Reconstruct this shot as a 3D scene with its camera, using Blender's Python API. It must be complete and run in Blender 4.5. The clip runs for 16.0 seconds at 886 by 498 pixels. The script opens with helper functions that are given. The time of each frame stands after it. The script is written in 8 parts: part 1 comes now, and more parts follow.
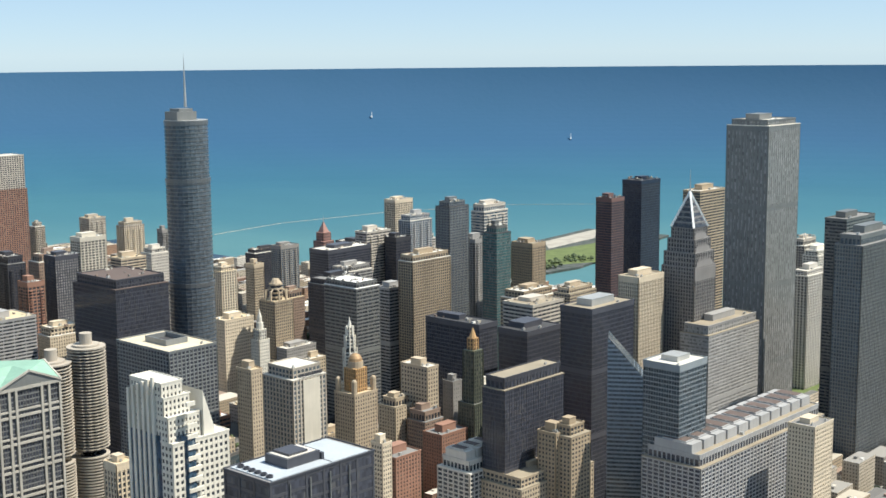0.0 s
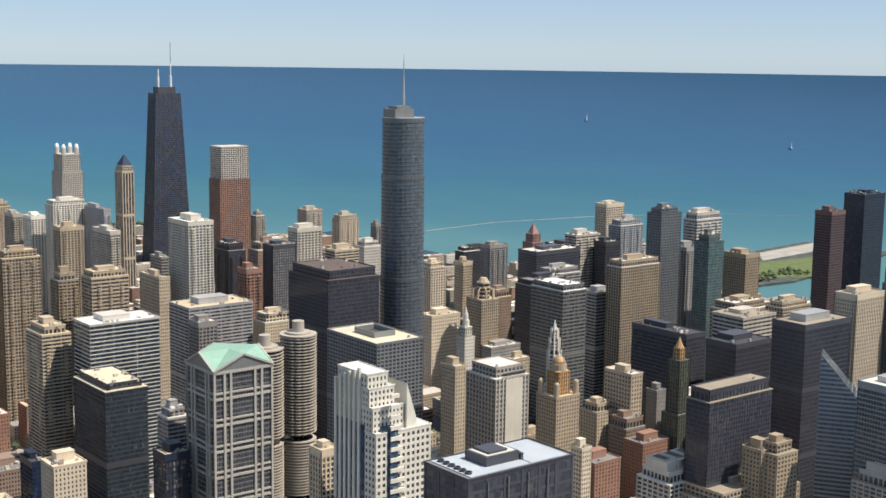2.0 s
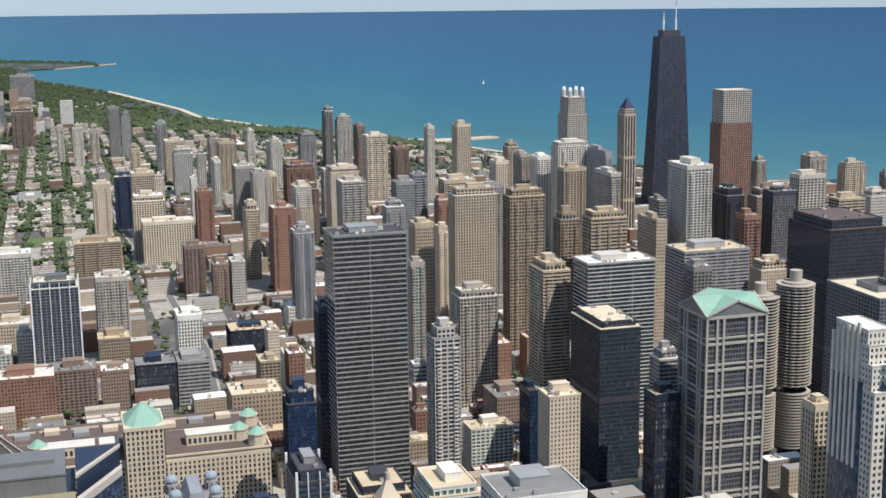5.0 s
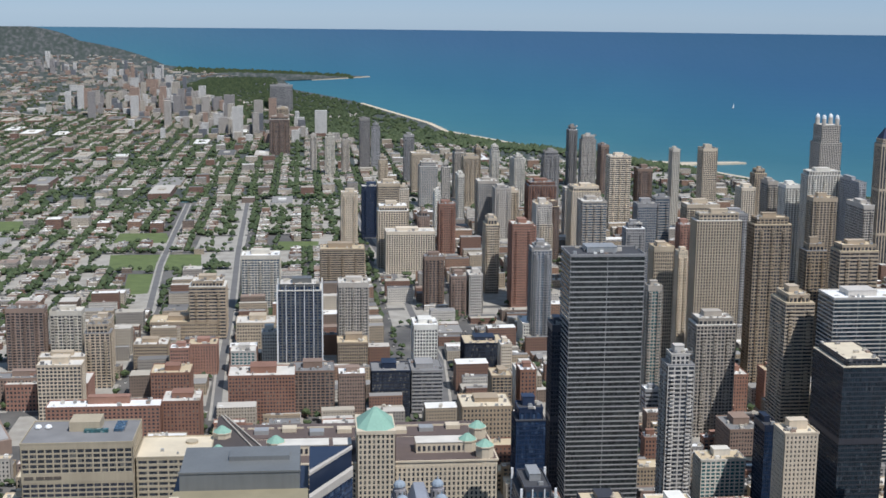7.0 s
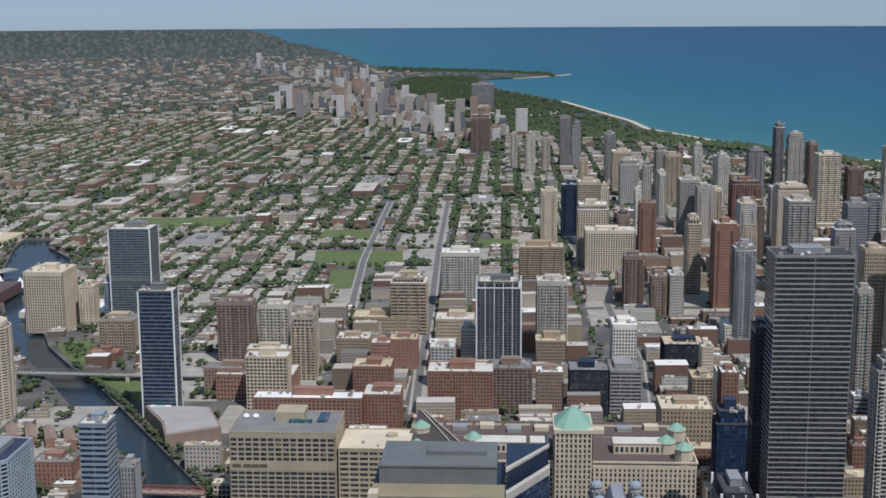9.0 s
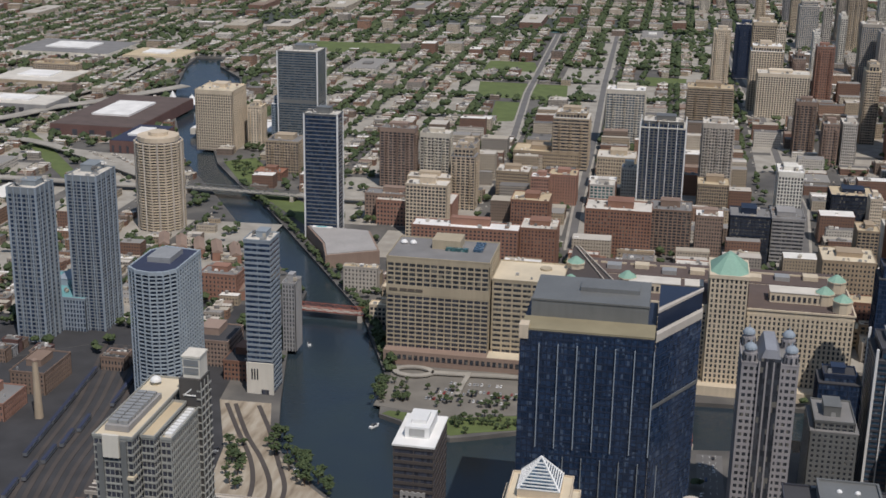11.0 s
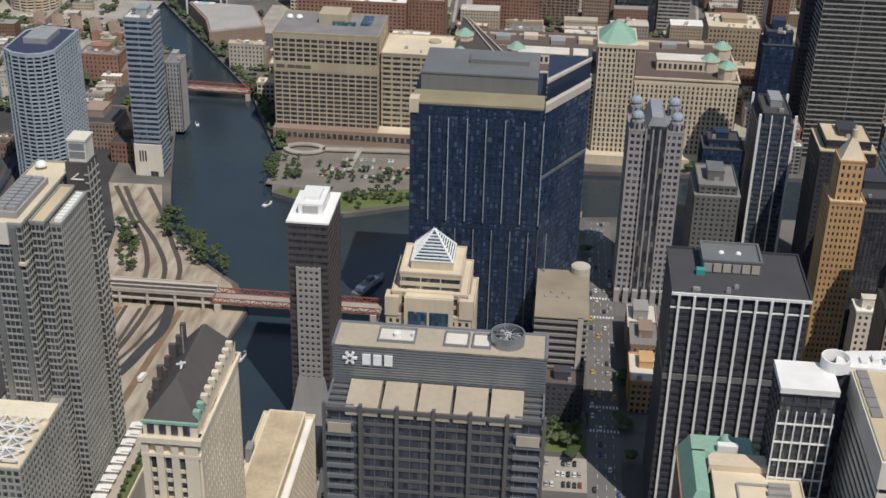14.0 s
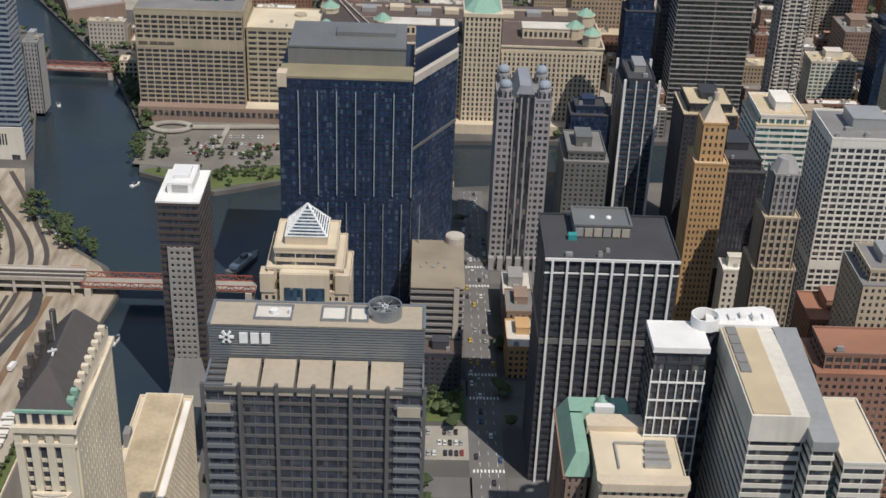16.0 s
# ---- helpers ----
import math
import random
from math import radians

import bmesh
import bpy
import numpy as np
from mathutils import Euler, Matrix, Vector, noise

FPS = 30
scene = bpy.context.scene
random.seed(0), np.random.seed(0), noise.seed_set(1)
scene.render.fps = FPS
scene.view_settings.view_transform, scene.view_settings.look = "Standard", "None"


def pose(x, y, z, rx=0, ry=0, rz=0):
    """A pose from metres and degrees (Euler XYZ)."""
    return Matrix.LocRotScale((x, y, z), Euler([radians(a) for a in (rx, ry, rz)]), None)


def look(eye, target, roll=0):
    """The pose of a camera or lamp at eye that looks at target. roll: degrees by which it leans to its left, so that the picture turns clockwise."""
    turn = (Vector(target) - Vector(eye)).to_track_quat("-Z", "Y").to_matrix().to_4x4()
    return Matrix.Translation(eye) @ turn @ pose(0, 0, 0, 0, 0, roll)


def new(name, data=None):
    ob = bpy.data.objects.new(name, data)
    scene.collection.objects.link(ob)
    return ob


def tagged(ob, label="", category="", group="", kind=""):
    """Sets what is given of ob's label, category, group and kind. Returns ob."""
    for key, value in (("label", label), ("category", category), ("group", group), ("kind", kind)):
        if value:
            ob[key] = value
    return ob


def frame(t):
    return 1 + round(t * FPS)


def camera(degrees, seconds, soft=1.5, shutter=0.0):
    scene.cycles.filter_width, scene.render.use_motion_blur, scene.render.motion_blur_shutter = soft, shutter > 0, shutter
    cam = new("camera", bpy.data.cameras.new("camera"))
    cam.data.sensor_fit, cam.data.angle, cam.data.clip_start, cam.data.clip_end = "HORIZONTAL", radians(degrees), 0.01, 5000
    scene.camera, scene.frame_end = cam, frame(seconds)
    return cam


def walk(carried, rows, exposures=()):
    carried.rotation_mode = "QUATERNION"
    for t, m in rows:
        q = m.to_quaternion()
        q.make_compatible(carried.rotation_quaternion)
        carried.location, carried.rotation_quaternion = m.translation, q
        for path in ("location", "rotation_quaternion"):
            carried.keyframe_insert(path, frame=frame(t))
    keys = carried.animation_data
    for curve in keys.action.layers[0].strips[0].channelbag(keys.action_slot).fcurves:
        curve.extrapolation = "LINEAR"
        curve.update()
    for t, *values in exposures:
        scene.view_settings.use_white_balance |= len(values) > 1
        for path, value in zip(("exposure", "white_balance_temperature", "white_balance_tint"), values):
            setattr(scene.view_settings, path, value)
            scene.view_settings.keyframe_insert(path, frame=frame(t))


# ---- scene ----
cam = camera(37.54, 16.0, soft=1.6)
EYE = (0.0, 0.0, 412.0)


def aim(yaw, pitch, roll):
    """Yaw to the left from north, pitch up, roll as look() has it."""
    return pose(*EYE, 0, 0, yaw) @ pose(0, 0, 0, 90 + pitch) @ pose(0, 0, 0, 0, 0, roll)


walk(cam, [
    (0.0, aim(-47.53, -8.54, -0.52)),
    (0.5, aim(-45.26, -7.83, -0.22)),
    (1.0, aim(-43.31, -8.06, 0.14)),
    (1.5, aim(-40.96, -8.90, 0.69)),
    (2.0, aim(-38.27, -8.48, 0.78)),
    (2.5, aim(-36.18, -8.40, 0.94)),
    (3.0, aim(-33.30, -8.84, 0.72)),
    (3.5, aim(-26.95, -9.75, 0.37)),
    (4.0, aim(-22.95, -10.61, -0.29)),
    (4.5, aim(-20.00, -10.56, -0.59)),
    (4.7, aim(-18.46, -10.78, -0.59)),
    (6.8, aim(-7.04, -10.43, 0.28)),
    (7.0, aim(-5.77, -10.16, 0.60)),
    (7.5, aim(-3.09, -10.26, 0.22)),
    (8.0, aim(-1.07, -10.14, -0.13)),
    (8.2, aim(-0.29, -10.09, -0.28)),
    (10.3, aim(9.04, -13.40, 0.81)),
    (10.5, aim(9.81, -14.50, 1.01)),
    (11.0, aim(10.29, -17.61, 1.01)),
    (11.5, aim(9.98, -20.94, 0.96)),
    (12.0, aim(8.73, -23.29, 1.24)),
    (12.5, aim(7.92, -25.58, 1.47)),
    (13.0, aim(7.03, -26.68, 1.63)),
    (13.5, aim(5.73, -27.35, 1.68)),
    (14.0, aim(4.90, -27.38, 1.49)),
    (14.5, aim(3.96, -27.40, 1.52)),
    (15.0, aim(2.74, -27.87, 1.66)),
    (15.5, aim(1.41, -28.07, 1.52)),
    (16.0, aim(-1.38, -28.41, 2.28)),
], exposures=[(0.0, 0.76, 6550, 7), (1.0, 0.58, 6600, 12), (2.5, 0.5, 6700, 13), (3.5, 0.50, 6500, 13), (4.7, 0.36, 6250, 13), (7.0, 0.04, 5850, 13), (8.2, -0.12, 5750, 13), (10.3, -0.38, 6150, 15), (11.0, -0.4, 6300, 16), (13.0, -0.20, 6430, 14), (16.0, -0.15, 6430, 14)])

# ---- light ----
SUN_AZ, SUN_EL = radians(146), radians(58)
world = bpy.data.worlds.new("sky")
scene.world = world
world.use_nodes = True
wn = world.node_tree.nodes
sky = wn.new("ShaderNodeTexSky")
sky.sky_type, sky.sun_disc = "NISHITA", False
sky.sun_elevation, sky.sun_rotation = SUN_EL, SUN_AZ
sky.altitude, sky.air_density, sky.dust_density, sky.ozone_density = 1500, 0.75, 0.25, 4.0
veil = wn.new("ShaderNodeMix")
veil.data_type = "RGBA"
veil.inputs[0].default_value, veil.inputs[7].default_value = 0.66, (2.3, 3.15, 4.1, 1)
world.node_tree.links.new(sky.outputs[0], veil.inputs[6])
world.node_tree.links.new(veil.outputs[2], wn["Background"].inputs[0])
wn["Background"].inputs[1].default_value = 0.107
sun = new("sun", bpy.data.lights.new("sun", "SUN"))
sun.data.energy, sun.data.angle, sun.data.color = 4.0, radians(0.5), (1.0, 0.94, 0.83)
sun.matrix_world = look((900, -1300, 2600), (900 - math.sin(SUN_AZ), -1300 - math.cos(SUN_AZ), 2600 - math.tan(SUN_EL)))


# ---- materials ----
def nodes_of(name):
    m = bpy.data.materials.new(name)
    m.use_nodes = True
    t = m.node_tree
    return m, t, t.nodes["Principled BSDF"]


def node(t, kind, **given):
    n = t.nodes.new(kind)
    for key, value in given.items():
        n.inputs[int(key[1:]) if key[0] == "i" and key[1:].isdigit() else key].default_value = value
    return n


def maths(t, op, a, b=None):
    n = t.nodes.new("ShaderNodeMath")
    n.operation = op
    for k, v in enumerate((a, b)):
        if v is None:
            continue
        if isinstance(v, (int, float)):
            n.inputs[k].default_value = v
        else:
            t.links.new(v, n.inputs[k])
    return n.outputs[0]


def mix(t, fac, a, b, blend="MIX"):
    n = t.nodes.new("ShaderNodeMix")
    n.data_type, n.blend_type = "RGBA", blend
    for slot, v in ((0, fac), (6, a), (7, b)):
        if isinstance(v, (int, float)):
            n.inputs[slot].default_value = v
        elif isinstance(v, tuple):
            n.inputs[slot].default_value = (*v, 1) if len(v) == 3 else v
        else:
            t.links.new(v, n.inputs[slot])
    return n.outputs[2]


def noise_at(t, scale, detail=3, stretch=None):
    pos = t.nodes.new("ShaderNodeNewGeometry").outputs["Position"]
    if stretch:
        mp = node(t, "ShaderNodeMapping")
        mp.inputs["Scale"].default_value = stretch
        t.links.new(pos, mp.inputs[0])
        pos = mp.outputs[0]
    n = node(t, "ShaderNodeTexNoise", Scale=scale, Detail=detail)
    t.links.new(pos, n.inputs["Vector"])
    return n.outputs["Fac"]


def ramp(t, fac, stops, interp="LINEAR"):
    n = t.nodes.new("ShaderNodeValToRGB")
    n.color_ramp.interpolation = interp
    e = n.color_ramp.elements
    while len(e) < len(stops):
        e.new(0.5)
    for el, (p, c) in zip(e, stops):
        el.position, el.color = p, (*c, 1)
    t.links.new(fac, n.inputs[0])
    return n.outputs[0]


def wall_mat(name, col, rough=0.8, metal=0.0, vary=0.22, streak=0.25):
    """Weathered wall: blotches, upright streaks and grain."""
    m, t, p = nodes_of(name)
    big = noise_at(t, 0.05, 3)
    run = noise_at(t, 0.5, 2, (1, 1, 0.06))
    fine = noise_at(t, 1.7, 2)
    f = maths(t, "ADD", maths(t, "MULTIPLY", big, vary * 2), maths(t, "MULTIPLY", run, streak))
    f = maths(t, "ADD", f, maths(t, "MULTIPLY", fine, 0.12))
    f = maths(t, "ADD", f, 1 - vary - streak / 2 - 0.06)
    c = mix(t, 1.0, col, f, "MULTIPLY")
    t.links.new(c, p.inputs["Base Color"])
    p.inputs["Roughness"].default_value, p.inputs["Metallic"].default_value = rough, metal
    b = node(t, "ShaderNodeBump", Strength=0.25, Distance=0.1)
    t.links.new(fine, b.inputs["Height"])
    t.links.new(b.outputs[0], p.inputs["Normal"])
    return m


def glass_mat(name, col, blind=(0.32, 0.31, 0.28), share=0.14, rough=0.12, cell=(1.5, 1.5, 3.6)):
    """Window glass seen from outside: dark rooms, some with blinds drawn, each pane a little different."""
    m, t, p = nodes_of(name)
    pos = t.nodes.new("ShaderNodeNewGeometry").outputs["Position"]
    s = t.nodes.new("ShaderNodeVectorMath")
    s.operation = "DIVIDE"
    s.inputs[1].default_value = cell
    t.links.new(pos, s.inputs[0])
    fl = t.nodes.new("ShaderNodeVectorMath")
    fl.operation = "FLOOR"
    t.links.new(s.outputs[0], fl.inputs[0])
    w = t.nodes.new("ShaderNodeTexWhiteNoise")
    t.links.new(fl.outputs[0], w.inputs[0])
    v = w.outputs["Value"]
    drawn = maths(t, "MULTIPLY", maths(t, "LESS_THAN", v, share), 0.75)
    tone = mix(t, v, tuple(0.55 * c for c in col), tuple(min(1, 1.5 * c) for c in col))
    t.links.new(mix(t, drawn, tone, blind), p.inputs["Base Color"])
    p.inputs["Roughness"].default_value = rough
    p.inputs["IOR"].default_value = 1.5
    b = node(t, "ShaderNodeBump", Strength=0.03, Distance=0.5)
    t.links.new(noise_at(t, 0.12, 2), b.inputs["Height"])
    t.links.new(b.outputs[0], p.inputs["Normal"])
    return m


WALL_RGB = {
    "lime": (0.60, 0.505, 0.38), "conc": (0.50, 0.455, 0.395), "white": (0.68, 0.64, 0.555), "brick": (0.30, 0.165, 0.118),
    "brown": (0.29, 0.21, 0.165), "dark": (0.074, 0.075, 0.088), "grey": (0.32, 0.31, 0.30), "tan": (0.44, 0.355, 0.255),
    "steel": (0.195, 0.20, 0.195), "navyb": (0.028, 0.042, 0.078), "gold": (0.52, 0.32, 0.15), "pale": (0.27, 0.31, 0.345), "mauve": (0.15, 0.085, 0.075),
}
WALL_WORD = {
    "lime": "cream limestone", "conc": "pale concrete", "white": "white stone", "brick": "red brick", "brown": "dark brown brick",
    "dark": "black steel", "grey": "grey granite", "tan": "tan masonry", "steel": "grey metal", "navyb": "dark blue metal", "gold": "golden terracotta", "pale": "pale blue-grey metal", "mauve": "dark red brick",
}
WALLS = {}
for key, rgb in WALL_RGB.items():
    metal = key in ("dark", "steel", "navyb")
    WALLS[key] = [wall_mat(WALL_WORD[key], tuple(c * k * h for c, h in zip(rgb, hue)), 0.45 if metal else 0.85, 0.2 if metal else 0.0)
                  for k, hue in ((1.0, (1, 1, 1)), (0.84, (1.0, 0.98, 0.95)), (1.14, (0.98, 1.0, 1.03)))]
ROOF_RGB = {"light": (0.62, 0.585, 0.52), "white": (0.80, 0.79, 0.76), "tan": (0.55, 0.45, 0.30), "grey": (0.22, 0.215, 0.21),
            "dark": (0.06, 0.06, 0.065), "teal": (0.16, 0.36, 0.38), "lime": (0.64, 0.555, 0.41), "brick": (0.33, 0.16, 0.10), "navy": (0.035, 0.045, 0.085), "umber": (0.12, 0.09, 0.08), "drab": (0.30, 0.255, 0.19)}
ROOFS = {k: wall_mat("roof " + k, v, 0.9, 0, 0.3, 0.0) for k, v in ROOF_RGB.items()}
GLASS = {
    "dark": glass_mat("dark window glass", (0.045, 0.050, 0.060), (0.22, 0.21, 0.185), 0.11),
    "blue": glass_mat("blue window glass", (0.040, 0.075, 0.115), (0.20, 0.24, 0.28), 0.10),
    "navy": glass_mat("navy window glass", (0.022, 0.040, 0.080), (0.09, 0.13, 0.20), 0.10),
    "slate": glass_mat("slate blue window glass", (0.030, 0.046, 0.060), (0.12, 0.15, 0.17), 0.06),
    "teal": glass_mat("green window glass", (0.05, 0.13, 0.14), (0.25, 0.33, 0.33), 0.10),
    "smoke": glass_mat("smoke grey window glass", (0.036, 0.040, 0.040), (0.07, 0.075, 0.07), 0.08),
    "white": glass_mat("pale window glass", (0.25, 0.245, 0.24), (0.24, 0.235, 0.23), 0.1),
    "silver": glass_mat("silver-blue window glass", (0.085, 0.105, 0.125), (0.13, 0.15, 0.17), 0.05, 0.18),
    "black": glass_mat("black window glass", (0.046, 0.050, 0.066), (0.11, 0.11, 0.115), 0.10),
}
COPPER = wall_mat("green copper roof", (0.25, 0.42, 0.33), 0.7, 0, 0.2, 0.3)
UNIT = wall_mat("galvanised plant steel", (0.42, 0.42, 0.41), 0.5, 0.4)
WHITE = wall_mat("white painted metal", (0.80, 0.80, 0.78), 0.5, 0, 0.1, 0.1)
RUST = wall_mat("rust red bridge paint", (0.30, 0.09, 0.06), 0.7)
ROAD = wall_mat("road asphalt", (0.155, 0.15, 0.145), 0.9, 0, 0.3, 0.0)
PAVE = wall_mat("pavement and yards", (0.36, 0.335, 0.29), 0.9, 0, 0.45, 0.0)


def gravel_mat():
    """Trodden gravel: pale dust, rusty patches and drag marks along the tracks."""
    m, t, p = nodes_of("rail ballast and gravel")
    c = ramp(t, noise_at(t, 0.09, 6, (1.6, 0.35, 1)), [(0.32, (0.20, 0.155, 0.11)), (0.45, (0.36, 0.30, 0.225)), (0.6, (0.47, 0.41, 0.325)), (0.75, (0.55, 0.50, 0.42))])
    t.links.new(mix(t, maths(t, "MULTIPLY", noise_at(t, 1.1, 4), 0.5), c, (0.27, 0.225, 0.165)), p.inputs["Base Color"])
    p.inputs["Roughness"].default_value = 0.95
    return m


BALLAST = gravel_mat()
TRACK = wall_mat("dark railway sleepers", (0.080, 0.068, 0.062), 0.9, 0, 0.4, 0.0)
GRASS = wall_mat("mown grass", (0.115, 0.150, 0.050), 0.95, 0, 0.4, 0.0)
BARK = wall_mat("bark", (0.12, 0.085, 0.06), 0.95)
SAND = wall_mat("beach sand", (0.55, 0.47, 0.35), 0.95, 0, 0.2, 0)


def leaf_mat(name, a, b):
    m, t, p = nodes_of(name)
    g = t.nodes.new("ShaderNodeNewGeometry")
    c = mix(t, g.outputs["Random Per Island"], a, b)
    c = mix(t, maths(t, "MULTIPLY", noise_at(t, 0.9, 3), 0.7), c, tuple(0.45 * v for v in a))
    t.links.new(c, p.inputs["Base Color"])
    p.inputs["Roughness"].default_value = 0.75
    return m


LEAF = leaf_mat("leaves", (0.042, 0.070, 0.024), (0.098, 0.130, 0.046))


def water_mat(name, river):
    m, t, p = nodes_of(name)
    if river:
        c = mix(t, noise_at(t, 0.012, 4), (0.016, 0.028, 0.056), (0.036, 0.052, 0.046))
    else:
        # shallows by the shore are green, deep water blue; the shore runs from south-east to north-west
        sep = t.nodes.new("ShaderNodeSeparateXYZ")
        t.links.new(t.nodes.new("ShaderNodeNewGeometry").outputs["Position"], sep.inputs[0])
        off = maths(t, "ADD", maths(t, "MULTIPLY", sep.outputs[0], 0.8), maths(t, "MULTIPLY", sep.outputs[1], 0.6))
        off = maths(t, "ADD", off, maths(t, "MULTIPLY", noise_at(t, 0.0016, 3), 700))
        off = maths(t, "ADD", off, maths(t, "MULTIPLY", sep.outputs[2], 6.0))
        c = ramp(t, maths(t, "DIVIDE", maths(t, "SUBTRACT", off, 2900), 2700),
                 [(0.06, (0.088, 0.205, 0.220)), (0.3, (0.054, 0.165, 0.206)), (0.6, (0.040, 0.130, 0.198)), (1.0, (0.038, 0.104, 0.200))])
        # darker drifts in the colour imitate cloud shadow on the lake
        c = mix(t, maths(t, "MULTIPLY", noise_at(t, 0.004, 4, (1, 0.35, 1)), 0.35), c, (0.02, 0.085, 0.14))
    t.links.new(c, p.inputs["Base Color"])
    p.inputs["Roughness"].default_value = 0.16 if river else 0.5
    p.inputs["Specular IOR Level"].default_value = 0.32 if river else 0.12
    b = node(t, "ShaderNodeBump", Strength=0.25 if river else 0.5, Distance=0.4 if river else 1.5)
    t.links.new(noise_at(t, 0.35 if river else 0.05, 4), b.inputs["Height"])
    t.links.new(b.outputs[0], p.inputs["Normal"])
    return m


SLAB_TONES = [(0, (0.50, 0.46, 0.41)), (0.2, (0.72, 0.70, 0.66)), (0.4, (0.34, 0.32, 0.31)), (0.55, (0.58, 0.52, 0.43)), (0.75, (0.42, 0.29, 0.22)), (0.87, (0.16, 0.18, 0.21))]


def small_house_mat(name="small house walls", tones=None):
    """Walls of small far houses: each island its own brick or paint, with rows of windows."""
    m, t, p = nodes_of(name)
    g = t.nodes.new("ShaderNodeNewGeometry")
    c = ramp(t, g.outputs["Random Per Island"], tones or [(0, (0.22, 0.115, 0.08)), (0.14, (0.32, 0.19, 0.125)), (0.27, (0.44, 0.36, 0.26)), (0.45, (0.22, 0.165, 0.13)),
             (0.56, (0.56, 0.49, 0.39)), (0.74, (0.36, 0.33, 0.29)), (0.86, (0.70, 0.66, 0.59)), (0.95, (0.36, 0.20, 0.13))], "CONSTANT")
    sep = t.nodes.new("ShaderNodeSeparateXYZ")
    t.links.new(g.outputs["Position"], sep.inputs[0])
    along = maths(t, "FRACT", maths(t, "DIVIDE", maths(t, "ADD", sep.outputs[0], sep.outputs[1]), 2.9))
    up = maths(t, "FRACT", maths(t, "DIVIDE", sep.outputs[2], 3.4))
    win = maths(t, "MULTIPLY", maths(t, "GREATER_THAN", along, 0.6), maths(t, "GREATER_THAN", up, 0.55))
    c = mix(t, maths(t, "MULTIPLY", noise_at(t, 0.2, 3), 0.5), c, (0.16, 0.13, 0.10))
    t.links.new(mix(t, win, c, (0.035, 0.037, 0.04)), p.inputs["Base Color"])
    p.inputs["Roughness"].default_value = 0.8
    return m


def small_roof_mat(name="small house roofs", tone=1.0):
    m, t, p = nodes_of(name)
    g = t.nodes.new("ShaderNodeNewGeometry")
    c = ramp(t, g.outputs["Random Per Island"], [(0, (0.25, 0.24, 0.225)), (0.22, (0.43, 0.385, 0.31)), (0.42, (0.14, 0.135, 0.13)), (0.55, (0.52, 0.48, 0.42)),
             (0.74, (0.78, 0.76, 0.71)), (0.86, (0.24, 0.17, 0.13)), (0.94, (0.10, 0.10, 0.10))], "CONSTANT")
    c = mix(t, maths(t, "MULTIPLY", noise_at(t, 0.12, 3), 0.36), c, (0.24, 0.225, 0.20))
    t.links.new(mix(t, 1.0, c, (tone, tone, tone), "MULTIPLY"), p.inputs["Base Color"])
    p.inputs["Roughness"].default_value = 0.9
    return m


SLAB_WALL = small_house_mat("far apartment walls", SLAB_TONES)
SMALL_WALL, SMALL_ROOF, TAR_ROOF = small_house_mat(), small_roof_mat("small house roofs", 1.15), small_roof_mat("tar and shingle roofs", 1.05)

# ---- building blocks ----
FAR0, FAR_SPAN = 3900.0, 1050.0


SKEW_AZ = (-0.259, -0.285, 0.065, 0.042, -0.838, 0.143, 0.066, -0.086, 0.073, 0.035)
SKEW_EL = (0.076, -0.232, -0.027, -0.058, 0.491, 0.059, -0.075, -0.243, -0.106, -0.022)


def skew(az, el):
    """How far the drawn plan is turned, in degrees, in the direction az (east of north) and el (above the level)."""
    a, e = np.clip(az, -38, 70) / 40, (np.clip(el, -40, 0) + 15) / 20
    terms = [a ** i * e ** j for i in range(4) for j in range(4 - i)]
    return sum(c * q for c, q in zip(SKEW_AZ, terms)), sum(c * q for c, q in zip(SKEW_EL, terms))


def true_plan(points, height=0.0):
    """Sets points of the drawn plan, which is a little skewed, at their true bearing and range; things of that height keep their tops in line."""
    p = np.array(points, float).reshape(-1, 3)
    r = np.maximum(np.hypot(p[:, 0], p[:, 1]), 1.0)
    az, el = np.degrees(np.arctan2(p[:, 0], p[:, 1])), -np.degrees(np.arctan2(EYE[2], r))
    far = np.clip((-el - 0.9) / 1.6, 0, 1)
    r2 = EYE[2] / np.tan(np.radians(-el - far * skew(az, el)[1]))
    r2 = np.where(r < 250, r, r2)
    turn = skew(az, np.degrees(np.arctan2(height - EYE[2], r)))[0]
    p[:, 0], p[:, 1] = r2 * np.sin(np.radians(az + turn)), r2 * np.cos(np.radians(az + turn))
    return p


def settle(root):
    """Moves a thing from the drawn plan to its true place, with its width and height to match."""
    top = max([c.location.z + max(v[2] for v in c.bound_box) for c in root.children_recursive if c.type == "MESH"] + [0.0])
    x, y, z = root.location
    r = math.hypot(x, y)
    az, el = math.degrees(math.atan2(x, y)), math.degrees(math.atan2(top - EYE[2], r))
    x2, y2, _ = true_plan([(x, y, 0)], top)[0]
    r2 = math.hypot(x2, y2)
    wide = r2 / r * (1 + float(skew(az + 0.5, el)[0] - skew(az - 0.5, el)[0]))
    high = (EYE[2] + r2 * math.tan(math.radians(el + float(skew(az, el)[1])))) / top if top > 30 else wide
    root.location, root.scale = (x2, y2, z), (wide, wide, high)


